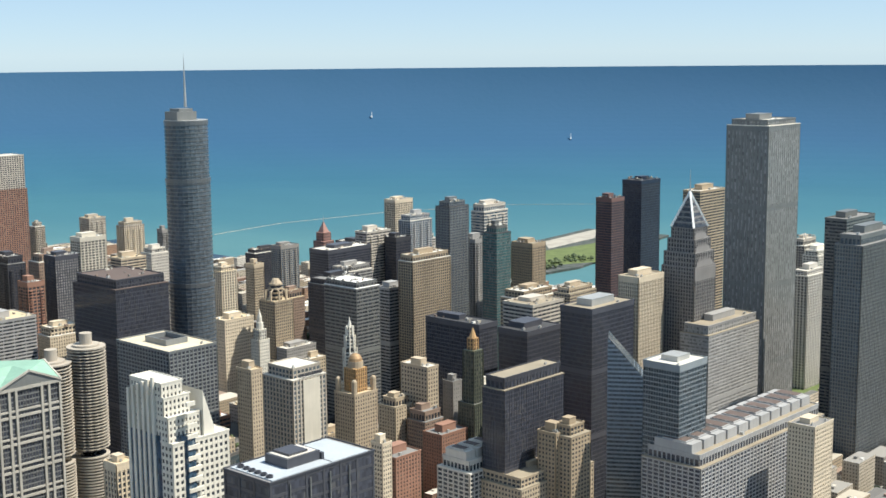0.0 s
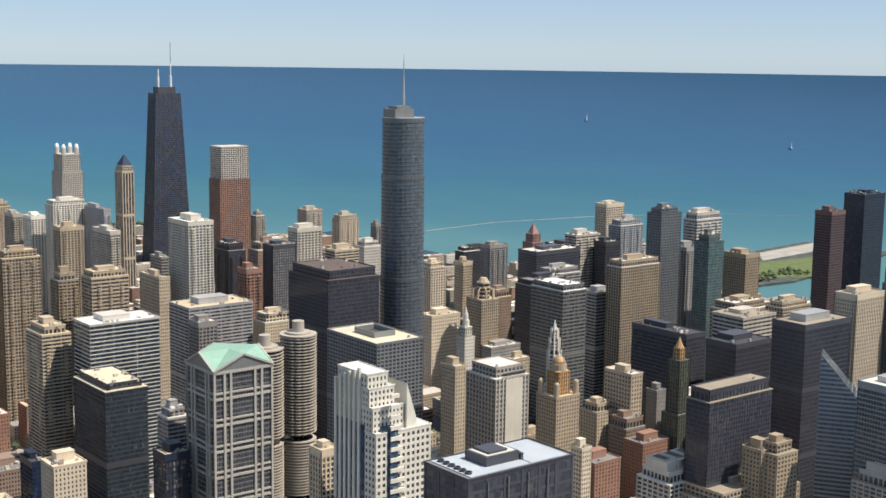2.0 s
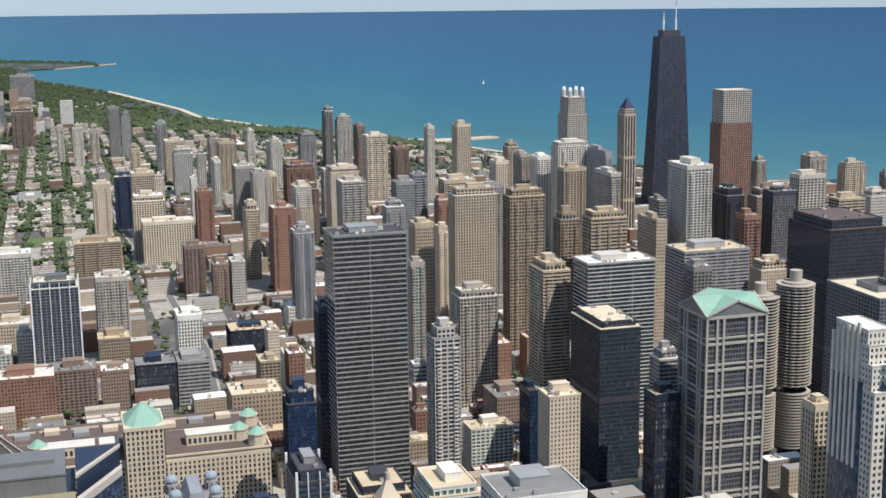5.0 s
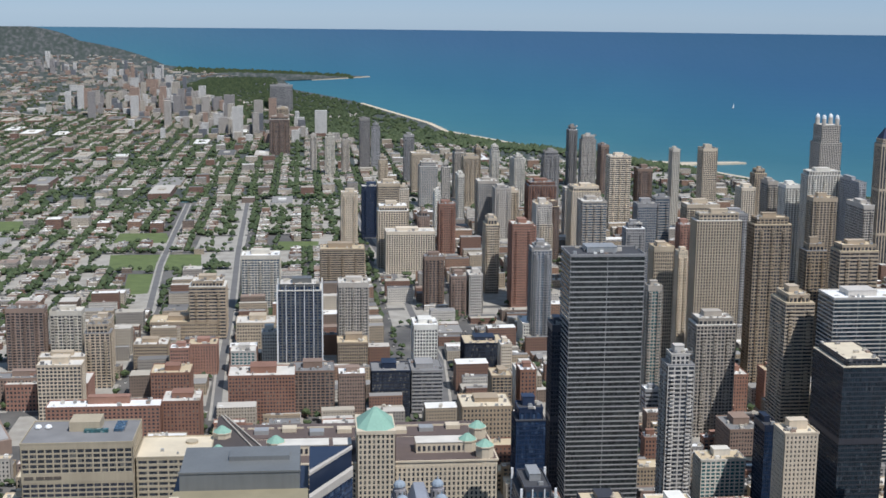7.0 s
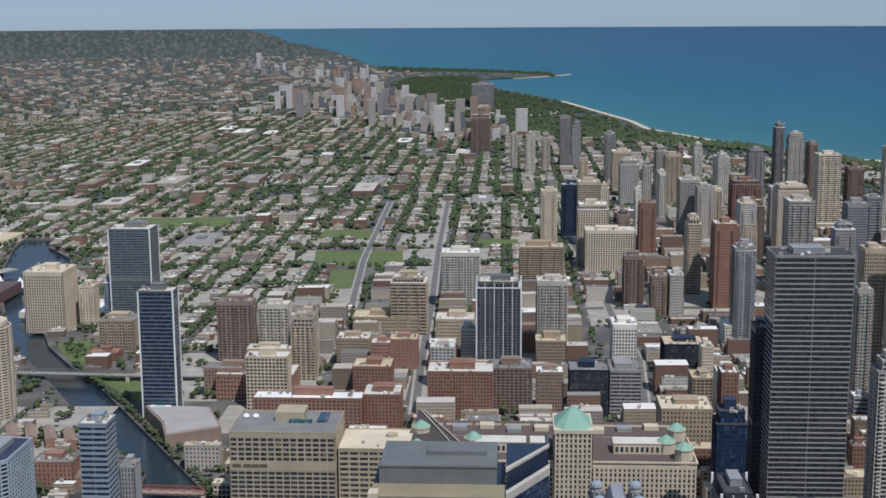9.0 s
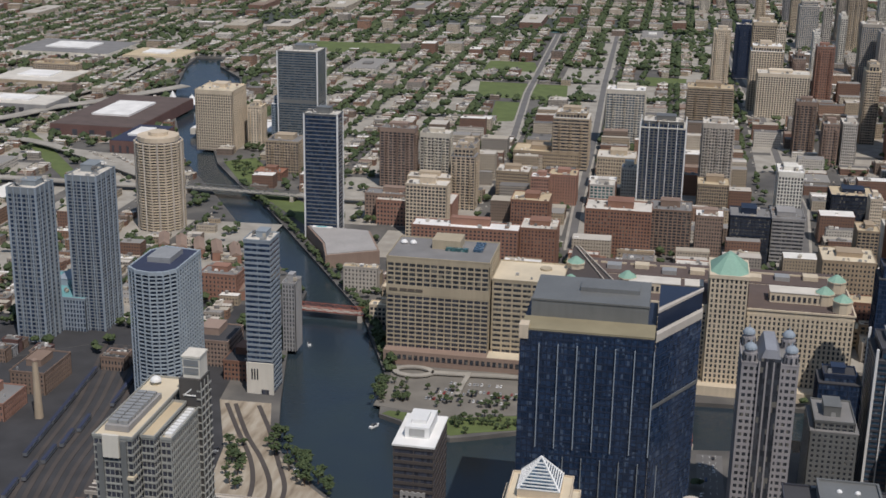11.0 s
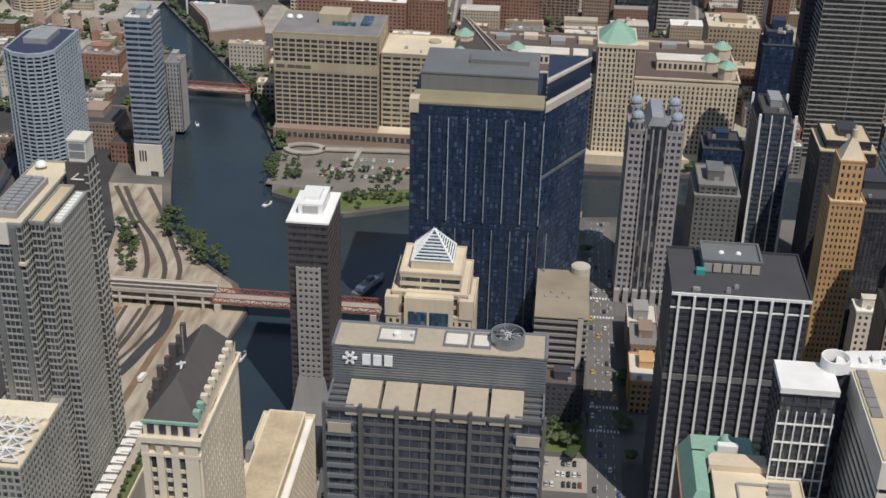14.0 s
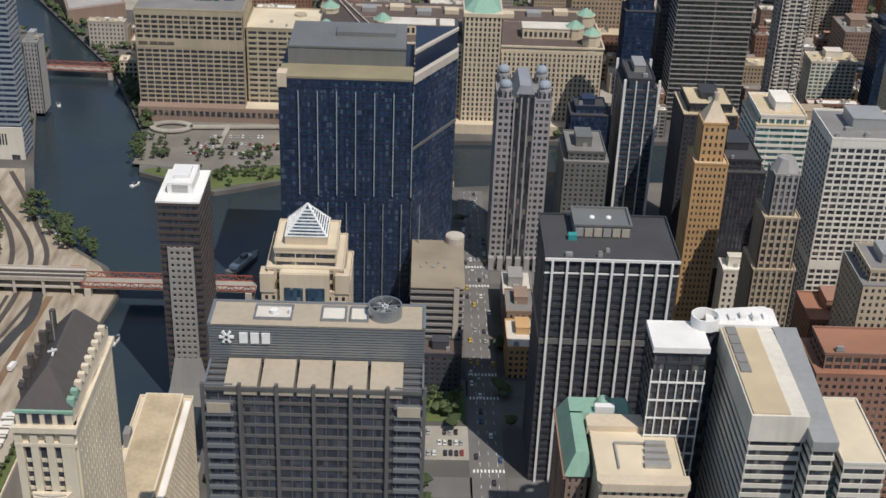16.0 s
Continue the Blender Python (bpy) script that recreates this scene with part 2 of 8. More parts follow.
def bowl(points):
    """Beyond 3.9 km the sheet of land and lake draws together towards a rim at 4.95 km that stands for the horizon."""
    p = np.array(points, float).reshape(-1, 3)
    far = np.hypot(p[:, 0], p[:, 1])
    u = np.maximum(far - FAR0, 0)
    s = np.where(u > 0, (FAR0 + FAR_SPAN * u / (u + FAR_SPAN)) / np.maximum(far, 1), 1.0)
    p[:, :2] *= s[:, None]
    p[:, 2] = EYE[2] + (p[:, 2] - EYE[2]) * s
    return p


class Shape:
    """Collects boxes and prisms into one mesh."""

    def __init__(self):
        self.v, self.f = [], []

    def box(self, x0, y0, z0, x1, y1, z1):
        n = len(self.v)
        self.v += [(x0, y0, z0), (x1, y0, z0), (x1, y1, z0), (x0, y1, z0), (x0, y0, z1), (x1, y0, z1), (x1, y1, z1), (x0, y1, z1)]
        self.f += [(n, n + 3, n + 2, n + 1), (n + 4, n + 5, n + 6, n + 7), (n, n + 1, n + 5, n + 4), (n + 1, n + 2, n + 6, n + 5), (n + 2, n + 3, n + 7, n + 6), (n + 3, n, n + 4, n + 7)]
        return self

    def prism(self, base, z0, z1, top=None):
        """base: corners, counter-clockwise; top: the corners above, if they differ. z1 may be one height a corner."""
        n, k = len(self.v), len(base)
        z1s = z1 if isinstance(z1, (list, tuple)) else [z1] * k
        self.v += [(x, y, z0) for x, y in base] + [(x, y, z) for (x, y), z in zip(top or base, z1s)]
        self.f += [tuple(range(n + k - 1, n - 1, -1)), tuple(range(n + k, n + 2 * k))]
        self.f += [(n + i, n + (i + 1) % k, n + k + (i + 1) % k, n + k + i) for i in range(k)]
        return self

    def hollow(self, outer, inner, z0, z1):
        """A closed ring of wall between two outlines with as many corners."""
        n, k = len(self.v), len(outer)
        self.v += [(x, y, z) for z in (z0, z1) for line in (outer, inner) for x, y in line]
        for i in range(k):
            j = (i + 1) % k
            a, b, c, d = n + i, n + j, n + k + i, n + k + j
            e, f, g, h = a + 2 * k, b + 2 * k, c + 2 * k, d + 2 * k
            self.f += [(a, b, f, e), (d, c, g, h), (e, f, h, g), (b, a, c, d)]
        return self

    def bar(self, a, b, w):
        """A square bar from a to b."""
        a, b = Vector(a), Vector(b)
        d = (b - a).normalized()
        s = d.cross((0, 0, 1) if abs(d.z) < 0.9 else (1, 0, 0)).normalized() * w / 2
        u = d.cross(s)
        n = len(self.v)
        self.v += [tuple(p + i * s + j * u) for p in (a, b) for i, j in ((-1, -1), (1, -1), (1, 1), (-1, 1))]
        self.f += [(n, n + 1, n + 2, n + 3), (n + 7, n + 6, n + 5, n + 4)] + [(n + i, n + 4 + i, n + 4 + (i + 1) % 4, n + (i + 1) % 4) for i in range(4)]
        return self

    def data(self, name, mat, far=False, laid=False):
        """The mesh; laid: its corners are points of the drawn plan; far: beyond the bowl's edge."""
        me = bpy.data.meshes.new(name)
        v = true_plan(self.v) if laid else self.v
        me.from_pydata([tuple(p) for p in (bowl(v) if far else v)], [], self.f)
        me.materials.append(mat)
        me.update()
        return me


def ring(n, r, cx=0.0, cy=0.0, turn=0.0):
    return [(cx + r * math.cos(turn + 2 * math.pi * i / n), cy + r * math.sin(turn + 2 * math.pi * i / n)) for i in range(n)]


def square(x0, y0, x1, y1):
    return [(x0, y0), (x1, y0), (x1, y1), (x0, y1)]


def part(name, shape, mat, parent, label="", at=(0, 0, 0), kind=""):
    me = shape if isinstance(shape, bpy.types.Mesh) else shape.data(name, mat)
    ob = new(name, me)
    ob.parent, ob.location = parent, at
    return tagged(ob, label, kind=kind)


def thing(name, x, y, label, category, group="", z=0.0, turn=0.0):
    ob = new(name)
    ob.location, ob.rotation_euler, ob.empty_display_size = (x, y, z), (0, 0, radians(turn)), 2
    return tagged(ob, label, category, group)


# pattern: floor height, band share, pier spacing, pier width, band proud, pier proud
PATTERN = {"band": (3.7, 0.46, 9.0, 0.45, 0.35, 0.12), "grid": (3.3, 0.34, 4.4, 1.1, 0.30, 0.42), "pier": (3.6, 0.34, 3.3, 1.25, 0.10, 0.55),
           "punch": (3.6, 0.46, 3.3, 1.6, 0.30, 0.34), "thin": (4.1, 0.27, 30, 0.3, 0.30, 0.14), "mull": (3.9, 0.26, 2.4, 0.24, 0.12, 0.30), "shaft": (60, 0.06, 4.6, 1.9, 0.10, 0.28)}
PATTERN_WORD = {"band": "ribbon windows", "grid": "a square window grid", "pier": "close upright piers", "punch": "punched windows", "mull": "fine mullions", "shaft": "unbroken upright strips", "thin": "thin pale floor lines"}
FOOT, TOPS = [], []
ROLL = random.Random(7)


def facade(root, w, d, z0, z1, wall, glass, pat, near=False, x0=None, y0=None, fh=None, ps=None, pw=None, extra=None):
    """Glass core with floor bands and piers in front, on a footprint centred on the root unless told."""
    f, share, s, pwid, bp, pp = PATTERN[pat]
    f, s, pwid = fh or f, ps or s, pw or pwid
    x0, y0 = (-w / 2 if x0 is None else x0), (-d / 2 if y0 is None else y0)
    x1, y1 = x0 + w, y0 + d
    part("glazing", Shape().box(x0 + 0.6, y0 + 0.6, z0, x1 - 0.6, y1 - 0.6, z1 - 0.05), GLASS[glass], root)
    n = max(1, int((z1 - z0) / f))
    f = (z1 - z0) / n
    i = 0.6 - bp
    band = Shape().box(x0 + i, y0 + i, 0, x1 - i, y1 - i, f * share)
    j = 0.6 - pp
    mx, my = max(1, round(w / s)), max(1, round(d / s))
    spots = [(x0 + j + (w - 2 * j - pwid) * k / mx, y, 0) for k in range(mx + 1) for y in (y0 + j, y1 - 0.62)]
    sides = [(x, y0 + j + (d - 2 * j - pwid) * k / my, 1) for k in range(my + 1) for x in (x0 + j, x1 - 0.62)]
    deep = 0.62 - j
    if near:
        bm = band.data("floor_band", wall)
        for k in range(n):
            part("floor_band", bm, wall, root, at=(0, 0, z0 + f * (k + 1) - f * share))
        pa = Shape().box(0, 0, z0, pwid, deep, z1 - 0.02).data("pier", wall)
        pb = Shape().box(0, 0, z0, deep, pwid, z1 - 0.02).data("pier", wall)
        for x, y, side in spots + sides:
            part("pier", pb if side else pa, wall, root, at=(x, y, 0))
    else:
        m = extra or Shape()
        for k in range(n):
            m.box(x0 + i, y0 + i, z0 + f * (k + 1 - share), x1 - i, y1 - i, z0 + f * (k + 1))
        for x, y, side in spots + sides:
            m.box(x, y, z0, x + (deep if side else pwid), y + (pwid if side else deep), z1 - 0.02)
        part("facade_frame", m, wall, root, kind="stuff")


def roof_top(root, w, d, z, wall, roof, x0=None, y0=None, ph=1, rng=ROLL, parapet=1.3, units=4):
    x0, y0 = (-w / 2 if x0 is None else x0), (-d / 2 if y0 is None else y0)
    x1, y1 = x0 + w, y0 + d
    t = 0.5
    deck = part("roof", Shape().box(x0 + t, y0 + t, z - 0.3, x1 - t, y1 - t, z + 0.25), ROOFS[roof], root)
    part("parapet", Shape().hollow(square(x0, y0, x1, y1), square(x0 + t, y0 + t, x1 - t, y1 - t), z, z + parapet), wall, root)
    cx, cy = (x0 + x1) / 2, (y0 + y1) / 2
    if ph:
        a, b, h = w * (0.18 + 0.1 * rng.random()), d * (0.18 + 0.1 * rng.random()), 4 + 3 * rng.random()
        ox, oy = w * 0.12 * (rng.random() - 0.5), d * 0.2 * rng.random()
        p = Shape().box(cx - a + ox, cy - b + oy, z, cx + a + ox, cy + b + oy, z + h)
        p.box(cx - a + ox - 0.25, cy - b + oy - 0.25, z + h, cx + a + ox + 0.25, cy + b + oy + 0.25, z + h + 0.4)
        part("penthouse", p, wall if ph == 1 else UNIT, root)
    for _ in range(units if w > 16 else min(units, 1)):
        ux, uy, s = x0 + 2 + (w - 7) * rng.random(), y0 + 1.5 + (d - 6) * 0.4 * rng.random(), 1.4 + 2.2 * rng.random()
        part("rooftop_unit", Shape().box(ux, uy, z + 0.25, ux + s, uy + s * 0.8, z + 1.4 + rng.random()).box(ux + 0.2, uy + 0.2, z + 1.2, ux + s - 0.3, uy + s * 0.5, z + 2.1 + rng.random()), UNIT, deck)


ROOF_WORD = {"light": "pale", "white": "white", "tan": "tan", "grey": "grey", "dark": "dark", "teal": "green", "lime": "cream", "brick": "red", "navy": "dark blue", "umber": "dark brown", "drab": "brownish"}


def tower(kind, x, y, w, d, h, wall, glass, pat, roof, near=0, ph=1, units=0, well=0, fh=None, edges=0):
    """A straight building whose south-west corner stands at x, y."""
    FOOT.append((x, y, x + w, y + d))
    if not units and not well and y > 800 and ph >= 0:
        TOPS.append((x, y, w, d, h))
    what = {"office_tower": "office tower", "apartment_tower": "apartment tower", "low_rise_building": "low building"}[kind]
    root = thing(kind, x + w / 2, y + d / 2, f"{WALL_WORD[wall]} {what} with {PATTERN_WORD[pat]}, {ROOF_WORD[roof]} roof", what)
    mat = WALLS[wall][int(x * 7 + y * 3) % 3]
    glass = "black" if wall == "dark" and glass == "dark" else glass
    rng = random.Random(int(x * 13 + y * 29))
    f0, s0, w0 = PATTERN[pat][0], PATTERN[pat][2], PATTERN[pat][3]
    s = rng.uniform(0.82, 1.35)
    cap = rng.uniform(4.5, 9) if kind != "low_rise_building" and not near and not well and pat != "thin" and h > 70 and rng.random() < 0.55 and w > 18 and d > 18 else 0
    bal = None
    if kind == "apartment_tower" and pat in ("grid", "punch", "band") and not edges and y > 900 and not near:
        bal = Shape()
        fl = 3.2
        stacks = [(u, 0) for u in (-0.3, 0.3)] + [(u, 1) for u in (-0.28, 0.28)]
        if w > 34:
            stacks.append((0.0, 0))
        for u, side in stacks:
            for k in range(3, int((h - cap) / fl) - 1):
                if side == 0:
                    bal.box(u * w - 1.9, -d / 2 - 1.2, fl * k, u * w + 1.9, -d / 2 + 0.3, fl * k + 1.0)
                else:
                    bal.box(-w / 2 - 1.2, u * d - 1.9, fl * k, -w / 2 + 0.3, u * d + 1.9, fl * k + 1.0).box(w / 2 - 0.3, u * d - 1.9, fl * k, w / 2 + 1.2, u * d + 1.9, fl * k + 1.0)
    facade(root, w, d, 0, h - cap, mat, glass, pat, near, fh=fh or f0 * rng.uniform(0.9, 1.15), ps=s0 * s, pw=w0 * s * rng.uniform(0.75, 1.15), extra=bal)
    if cap:
        part("terrace", Shape().box(-w / 2 + 0.2, -d / 2 + 0.2, h - cap - 0.2, w / 2 - 0.2, d / 2 - 0.2, h - cap + 0.5), ROOFS[roof], root)
        e = rng.uniform(2.0, 4.0)
        facade(root, w - 2 * e, d - 2 * e, h - cap, h, mat, glass, "grid", fh=cap / 2)
        roof_top(root, w - 2 * e, d - 2 * e, h, mat, roof, ph=ph, units=1)
        ph = -1
    if kind == "office_tower" and h > 110 and pat in ("band", "mull", "grid"):
        for u in ((0.5,) if h < 170 else (0.36, 0.68)):
            part("plant_floor", Shape().box(-w / 2 + 0.22, -d / 2 + 0.22, h * u, w / 2 - 0.22, d / 2 - 0.22, h * u + 4.4), mat, root)
    if h > 60 and pat in ("pier", "grid", "mull") and well == 0 and not cap:
        part("plant_floor", Shape().box(-w / 2 + 0.1, -d / 2 + 0.1, h - 4.2, w / 2 - 0.1, d / 2 - 0.1, h - 0.1), mat, root)
    if ph >= 0:
        roof_top(root, w, d, h, mat, roof, ph=0 if well or units else ph, units=0 if units else (3 if near else (1 if h < 45 or y > 1900 else 2)))
    if well:
        a, b = w * 0.22, d * 0.2
        part("plant_screen", Shape().hollow(square(-a, -b, a, b), square(-a + 1, -b + 1, a - 1, b - 1), h, h + 5), mat, root)
        part("plant_deck", Shape().box(-a + 1, -b + 1, h, a - 1, b - 1, h + 1.2), ROOFS["dark"], root)
    if edges:
        trim = WALLS["pale"][2] if wall == "pale" else WHITE
        strip = Shape().box(-0.8, -0.8, 0, 0.8, 0.8, h + 1).data("corner_pier", trim)
        for sx in (-1, 1):
            for sy in (-1, 1):
                part("corner_pier", strip, WHITE, root, at=(sx * (w / 2 - 0.6), sy * (d / 2 - 0.6), 0))
        line = Shape().box(-0.35, -0.6, 0, 0.35, 0.6, h + 0.5).data("white_line", trim)
        for k in range(1, edges):
            part("white_line", line, WHITE, root, at=(-w / 2 + w * k / edges, -d / 2, 0))
            if wall == "pale":
                part("white_line", line, WHITE, root, at=(w / 2, -d / 2 + d * k / edges, 0))
    if units:
        n = max(3, int(w / 18))
        for k in range(n):
            u = Shape()
            ux = -w / 2 + 4 + (w - 8) * k / n
            u.box(ux, -d * 0.3, h, ux + (w - 8) / n - 3, d * 0.32, h + 8).box(ux + 1, -d * 0.2, h + 8, ux + (w - 8) / n - 5, d * 0.2, h + 9.2)
            plant = part("cooling_plant", u, mat, root)
            part("fan_deck", Shape().box(ux + 1.6, -d * 0.18, h + 9.2, ux + (w - 8) / n - 5.6, d * 0.18, h + 9.5), ROOFS["umber"], plant)
    return root


# ---- land and water ----
WEST_BANK = [(-188, -294), (-188, 406), (-186, 540), (-185, 600), (-188, 657), (-184, 690), (-198, 722), (-222, 744), (-265, 797), (-286, 872), (-332, 1056), (-337, 1121), (-459, 1299), (-541, 1436), (-623, 1565), (-668, 1640), (-722, 1770), (-806, 1960), (-856, 2090), (-932, 2345), (-950, 2450)]
SOUTH_BANK = [(-139, -294), (-107, 404), (-109, 581), (-98, 643), (-83, 703), (-65, 792), (7, 845), (54, 851), (117, 859), (427, 867), (729, 908), (930, 956), (1430, 946), (1681, 948)]
NORTH_BANK = [(-884, 2450), (-866, 2350), (-790, 2240), (-742, 2120), (-752, 2000), (-690, 1800), (-640, 1690), (-600, 1600), (-540, 1506), (-476, 1416), (-426, 1334), (-286, 1100), (-267, 1066), (-219, 941), (-206, 865), (-146, 834), (-132, 839), (-100, 854), (-71, 928), (330, 940), (681, 989), (913, 1032), (1433, 1025), (1683, 1028)]
SHORE = [(1683, 1028), (1834, 1043), (1796, 1444), (1656, 1749), (1572, 2252), (1414, 2657), (1244, 2962)]
FAR_SHORE = [(1244, 2962), (1106, 3367), (1014, 3610), (892, 3874), (720, 4124), (628, 4387), (523, 4684), (496, 5043), (400, 5593), (283, 6271), (72, 7076), (-53, 7467), (-142, 8862), (-470, 9377)]
FAR_SHORE += [(-1096, 10845), (-1441, 12689), (-3394, 20258), (-7802, 38264)]


def structure(name, shape, mat, label, far=False):
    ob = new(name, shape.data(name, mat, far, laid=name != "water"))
    return tagged(ob, label, name.split("_")[0], kind="structure")


def sheet(rows, mat, name, label):
    """A sheet from rows of points, bent into the bowl."""
    s = Shape()
    n = len(rows[0])
    s.v = [p for r in rows for p in r]
    s.f = [(a * n + b, a * n + b + 1, (a + 1) * n + b + 1, (a + 1) * n + b) for a in range(len(rows) - 1) for b in range(n - 1)]
    return structure(name, s, mat, label, True)


radii = [0.0, 400, 1000, 1600, 2200, 2800, 3300, 3700] + [3900 * 1.06 ** k for k in range(40)]
radii = [r for r in radii if r < 38000] + [38000]
sheet([[(-r * math.sin(2 * math.pi * k / 720), r * math.cos(2 * math.pi * k / 720), -4.0) for k in range(721)][::-1] for r in radii][::-1],
      water_mat("lake water", False), "water", "blue-green lake reaching the horizon")
structure("water_river", Shape().box(-1000, -294, -4.6, 1684, 2460, -3.4), water_mat("river water", True), "dark green river between stone walls")

def tint_ground():
    """Streets seen from afar: asphalt, yards and worn ground in patches."""
    m, t, p = nodes_of("city ground")
    c = ramp(t, noise_at(t, 0.02, 5), [(0.3, (0.065, 0.064, 0.062)), (0.5, (0.11, 0.105, 0.098)), (0.7, (0.20, 0.187, 0.162))])
    t.links.new(mix(t, maths(t, "MULTIPLY", noise_at(t, 0.4, 3), 0.5), c, (0.12, 0.115, 0.11)), p.inputs["Base Color"])
    p.inputs["Roughness"].default_value = 0.9
    return m


CITY = tint_ground()
structure("ground_west", Shape().prism(WEST_BANK + [(-1500, 2450), (-1500, -294)], -8, 0), CITY, "worn ground and streets west of the river")
structure("ground_north", Shape().prism(NORTH_BANK + SHORE + [(-1500, 2962), (-1500, 2450)], -8, 0), CITY, "worn ground and streets north of the river")
structure("ground_loop", Shape().prism(SOUTH_BANK[::-1] + [(-139, -294), (1940, -294), (1965, 439), (1927, 840)][1:], -8, 0), CITY, "worn ground and streets of the centre")
structure("ground_side", Shape().box(-3900, -294, -8, -1500, 2962, 0), CITY, "worn ground far to the side")


def shore_x(y):
    ys = [p[1] for p in FAR_SHORE]
    return float(np.interp(y, ys, [p[0] for p in FAR_SHORE]))


SHORE_R = [math.hypot(*p) for p in FAR_SHORE]
SHORE_A = [math.atan2(*p) for p in FAR_SHORE]
rows = []
for r in [2964.0, 3010.0, 3080.0, 3150.0] + [3213 * 1.03 ** k for k in range(84)] + [37990.0]:
    if r > 37990:
        continue
    east = math.acos(2962 / r) if r < SHORE_R[0] else float(np.interp(r, SHORE_R, SHORE_A))
    row = [(r * math.sin(a), max(2962.0, r * math.cos(a)), 0.0) for a in [-1.25 + (east + 1.25) * k / 180 for k in range(181)]]
    rows.append(row)


def far_ground():
    """Distant quarters: tree crowns and roofs too small to tell apart, with haze put into their dull colour."""
    m, t, p = nodes_of("distant quarters")
    c = ramp(t, noise_at(t, 0.07, 6), [(0.34, (0.042, 0.056, 0.048)), (0.5, (0.062, 0.074, 0.068)), (0.68, (0.12, 0.12, 0.12))])
    t.links.new(c, p.inputs["Base Color"])
    p.inputs["Roughness"].default_value = 0.95
    return m


FAR_GROUND = far_ground()
sheet(rows, FAR_GROUND, "ground_far", "distant flat city and shore fading to the horizon")
structure("ground_plant", Shape().prism([(1790, 1440), (2026, 1417), (2529, 1521), (2495, 1722), (2234, 1691), (1700, 1700)], -8, 0.3), FAR_GROUND, "flat spit of land by the harbour")
structure("beach_spit", Shape().prism([(1020, 3470), (1111, 3537), (1271, 3562), (1253, 3592), (1090, 3590), (1008, 3630)], -8, 0.8), SAND, "curved sandy beach spit")
sand = Shape()
for (xa, ya), (xb, yb) in zip(FAR_SHORE[:9], FAR_SHORE[1:10]):
    w = 14 if ya > 3300 else 12
    sand.prism([(xa - w, ya), (xa + 8, ya), (xb + 8, yb), (xb - w, yb)], -5, 0.5)
structure("beach", sand, SAND, "pale narrow sand beach along the lake", True)
structure("quay", Shape().prism([(2175, 1601), (2376, 1620), (2500, 1700), (2253, 1672)], -0.5, 0.6), PAVE, "long pale quay on the harbour spit")
structure("lawn", Shape().prism([(1915, 1470), (2024, 1460), (2099, 1425), (2316, 1575), (2151, 1590), (2065, 1602)], -0.5, 0.5), GRASS, "green field on the harbour spit")
wall_line = [(1873, 2344), (2111, 2375), (2432, 2325), (2780, 2187), (2951, 2019)]
bw = Shape()
for (xa, ya), (xb, yb) in zip(wall_line, wall_line[1:]):
    bw.prism([(xa, ya - 1.2), (xb, yb - 1.2), (xb, yb + 1.2), (xa, ya + 1.2)], -8, -3.2)
structure("breakwater", bw, PAVE, "low pale stone breakwater in the lake")

# open ground: lawns, lots and the rail yard
LAWNS = [[(-345, 2276), (-328, 2133), (-174, 2119), (-185, 2262)], [(-291, 2097), (-278, 1932), (-242, 1942), (-247, 2093)], [(-360, 2508), (-359, 2399), (-251, 2389), (-270, 2500)],
         [(-52, 2377), (-51, 2288), (21, 2281), (24, 2371)], [(1340, 600), (1500, 590), (1500, 700), (1350, 720)], 
         [(-800, 2700), (-790, 2560), (-560, 2560), (-570, 2690)], [(-322, 700), (-318, 790), (-306, 780), (-302, 700)], [(-130, 846), (-100, 856), (-84, 885), (-150, 868), (-200, 872), (-204, 866), (-146, 838)],
         [(-500, 1440), (-470, 1426), (-395, 1330), (-380, 1345), (-430, 1430), (-480, 1480)],
         [(-596, 1612), (-560, 1640), (-535, 1600), (-500, 1500), (-536, 1508)], [(-969, 1770), (-897, 1648), (-771, 1490), (-757, 1508), (-894, 1686)]]
for poly in LAWNS:
    area = sum(a[0] * b[1] - b[0] * a[1] for a, b in zip(poly, poly[1:] + poly[:1]))
    structure("lawn", Shape().prism(poly if area > 0 else poly[::-1], -0.5, 0.22), GRASS, "mown green park lawn")
structure("yard", Shape().prism([(-288, 535), (-188, 535), (-189, 657), (-186, 690), (-203, 722), (-228, 746), (-271, 797), (-292, 868), (-334, 868), (-303, 790), (-288, 700)], -0.5, 0.1), BALLAST, "pale gravel rail yard beside the river")
# dark track bed; shade over the western yard is put into this colour too
DARK_BALLAST = wall_mat("dark ballast, part shade", (0.050, 0.050, 0.053), 0.9, 0, 0.5, 0.0)
structure("yard", Shape().prism([(-520, 480), (-288, 480), (-288, 700), (-303, 790), (-334, 868), (-345, 960), (-480, 960), (-560, 900)], -0.5, 0.06), DARK_BALLAST, "dark rail yard with many tracks, shade in its colour")
# sheet darkened to imitate the shade north of the yard
structure("yard", Shape().prism([(-640, 905), (-560, 902), (-480, 961), (-346, 961), (-338, 1075), (-620, 1085)], -0.5, 0.05), DARK_BALLAST, "dark ground beside the tracks, shade in its colour")
DARKPAVE = wall_mat("worn car park asphalt", (0.20, 0.185, 0.16), 0.9, 0, 0.4, 0.0)
structure("car_park", Shape().prism([(-214, 880), (-150, 868), (-88, 886), (-80, 925), (-120, 960), (-214, 960)], -0.5, 0.18), DARKPAVE, "open car park on the river point")


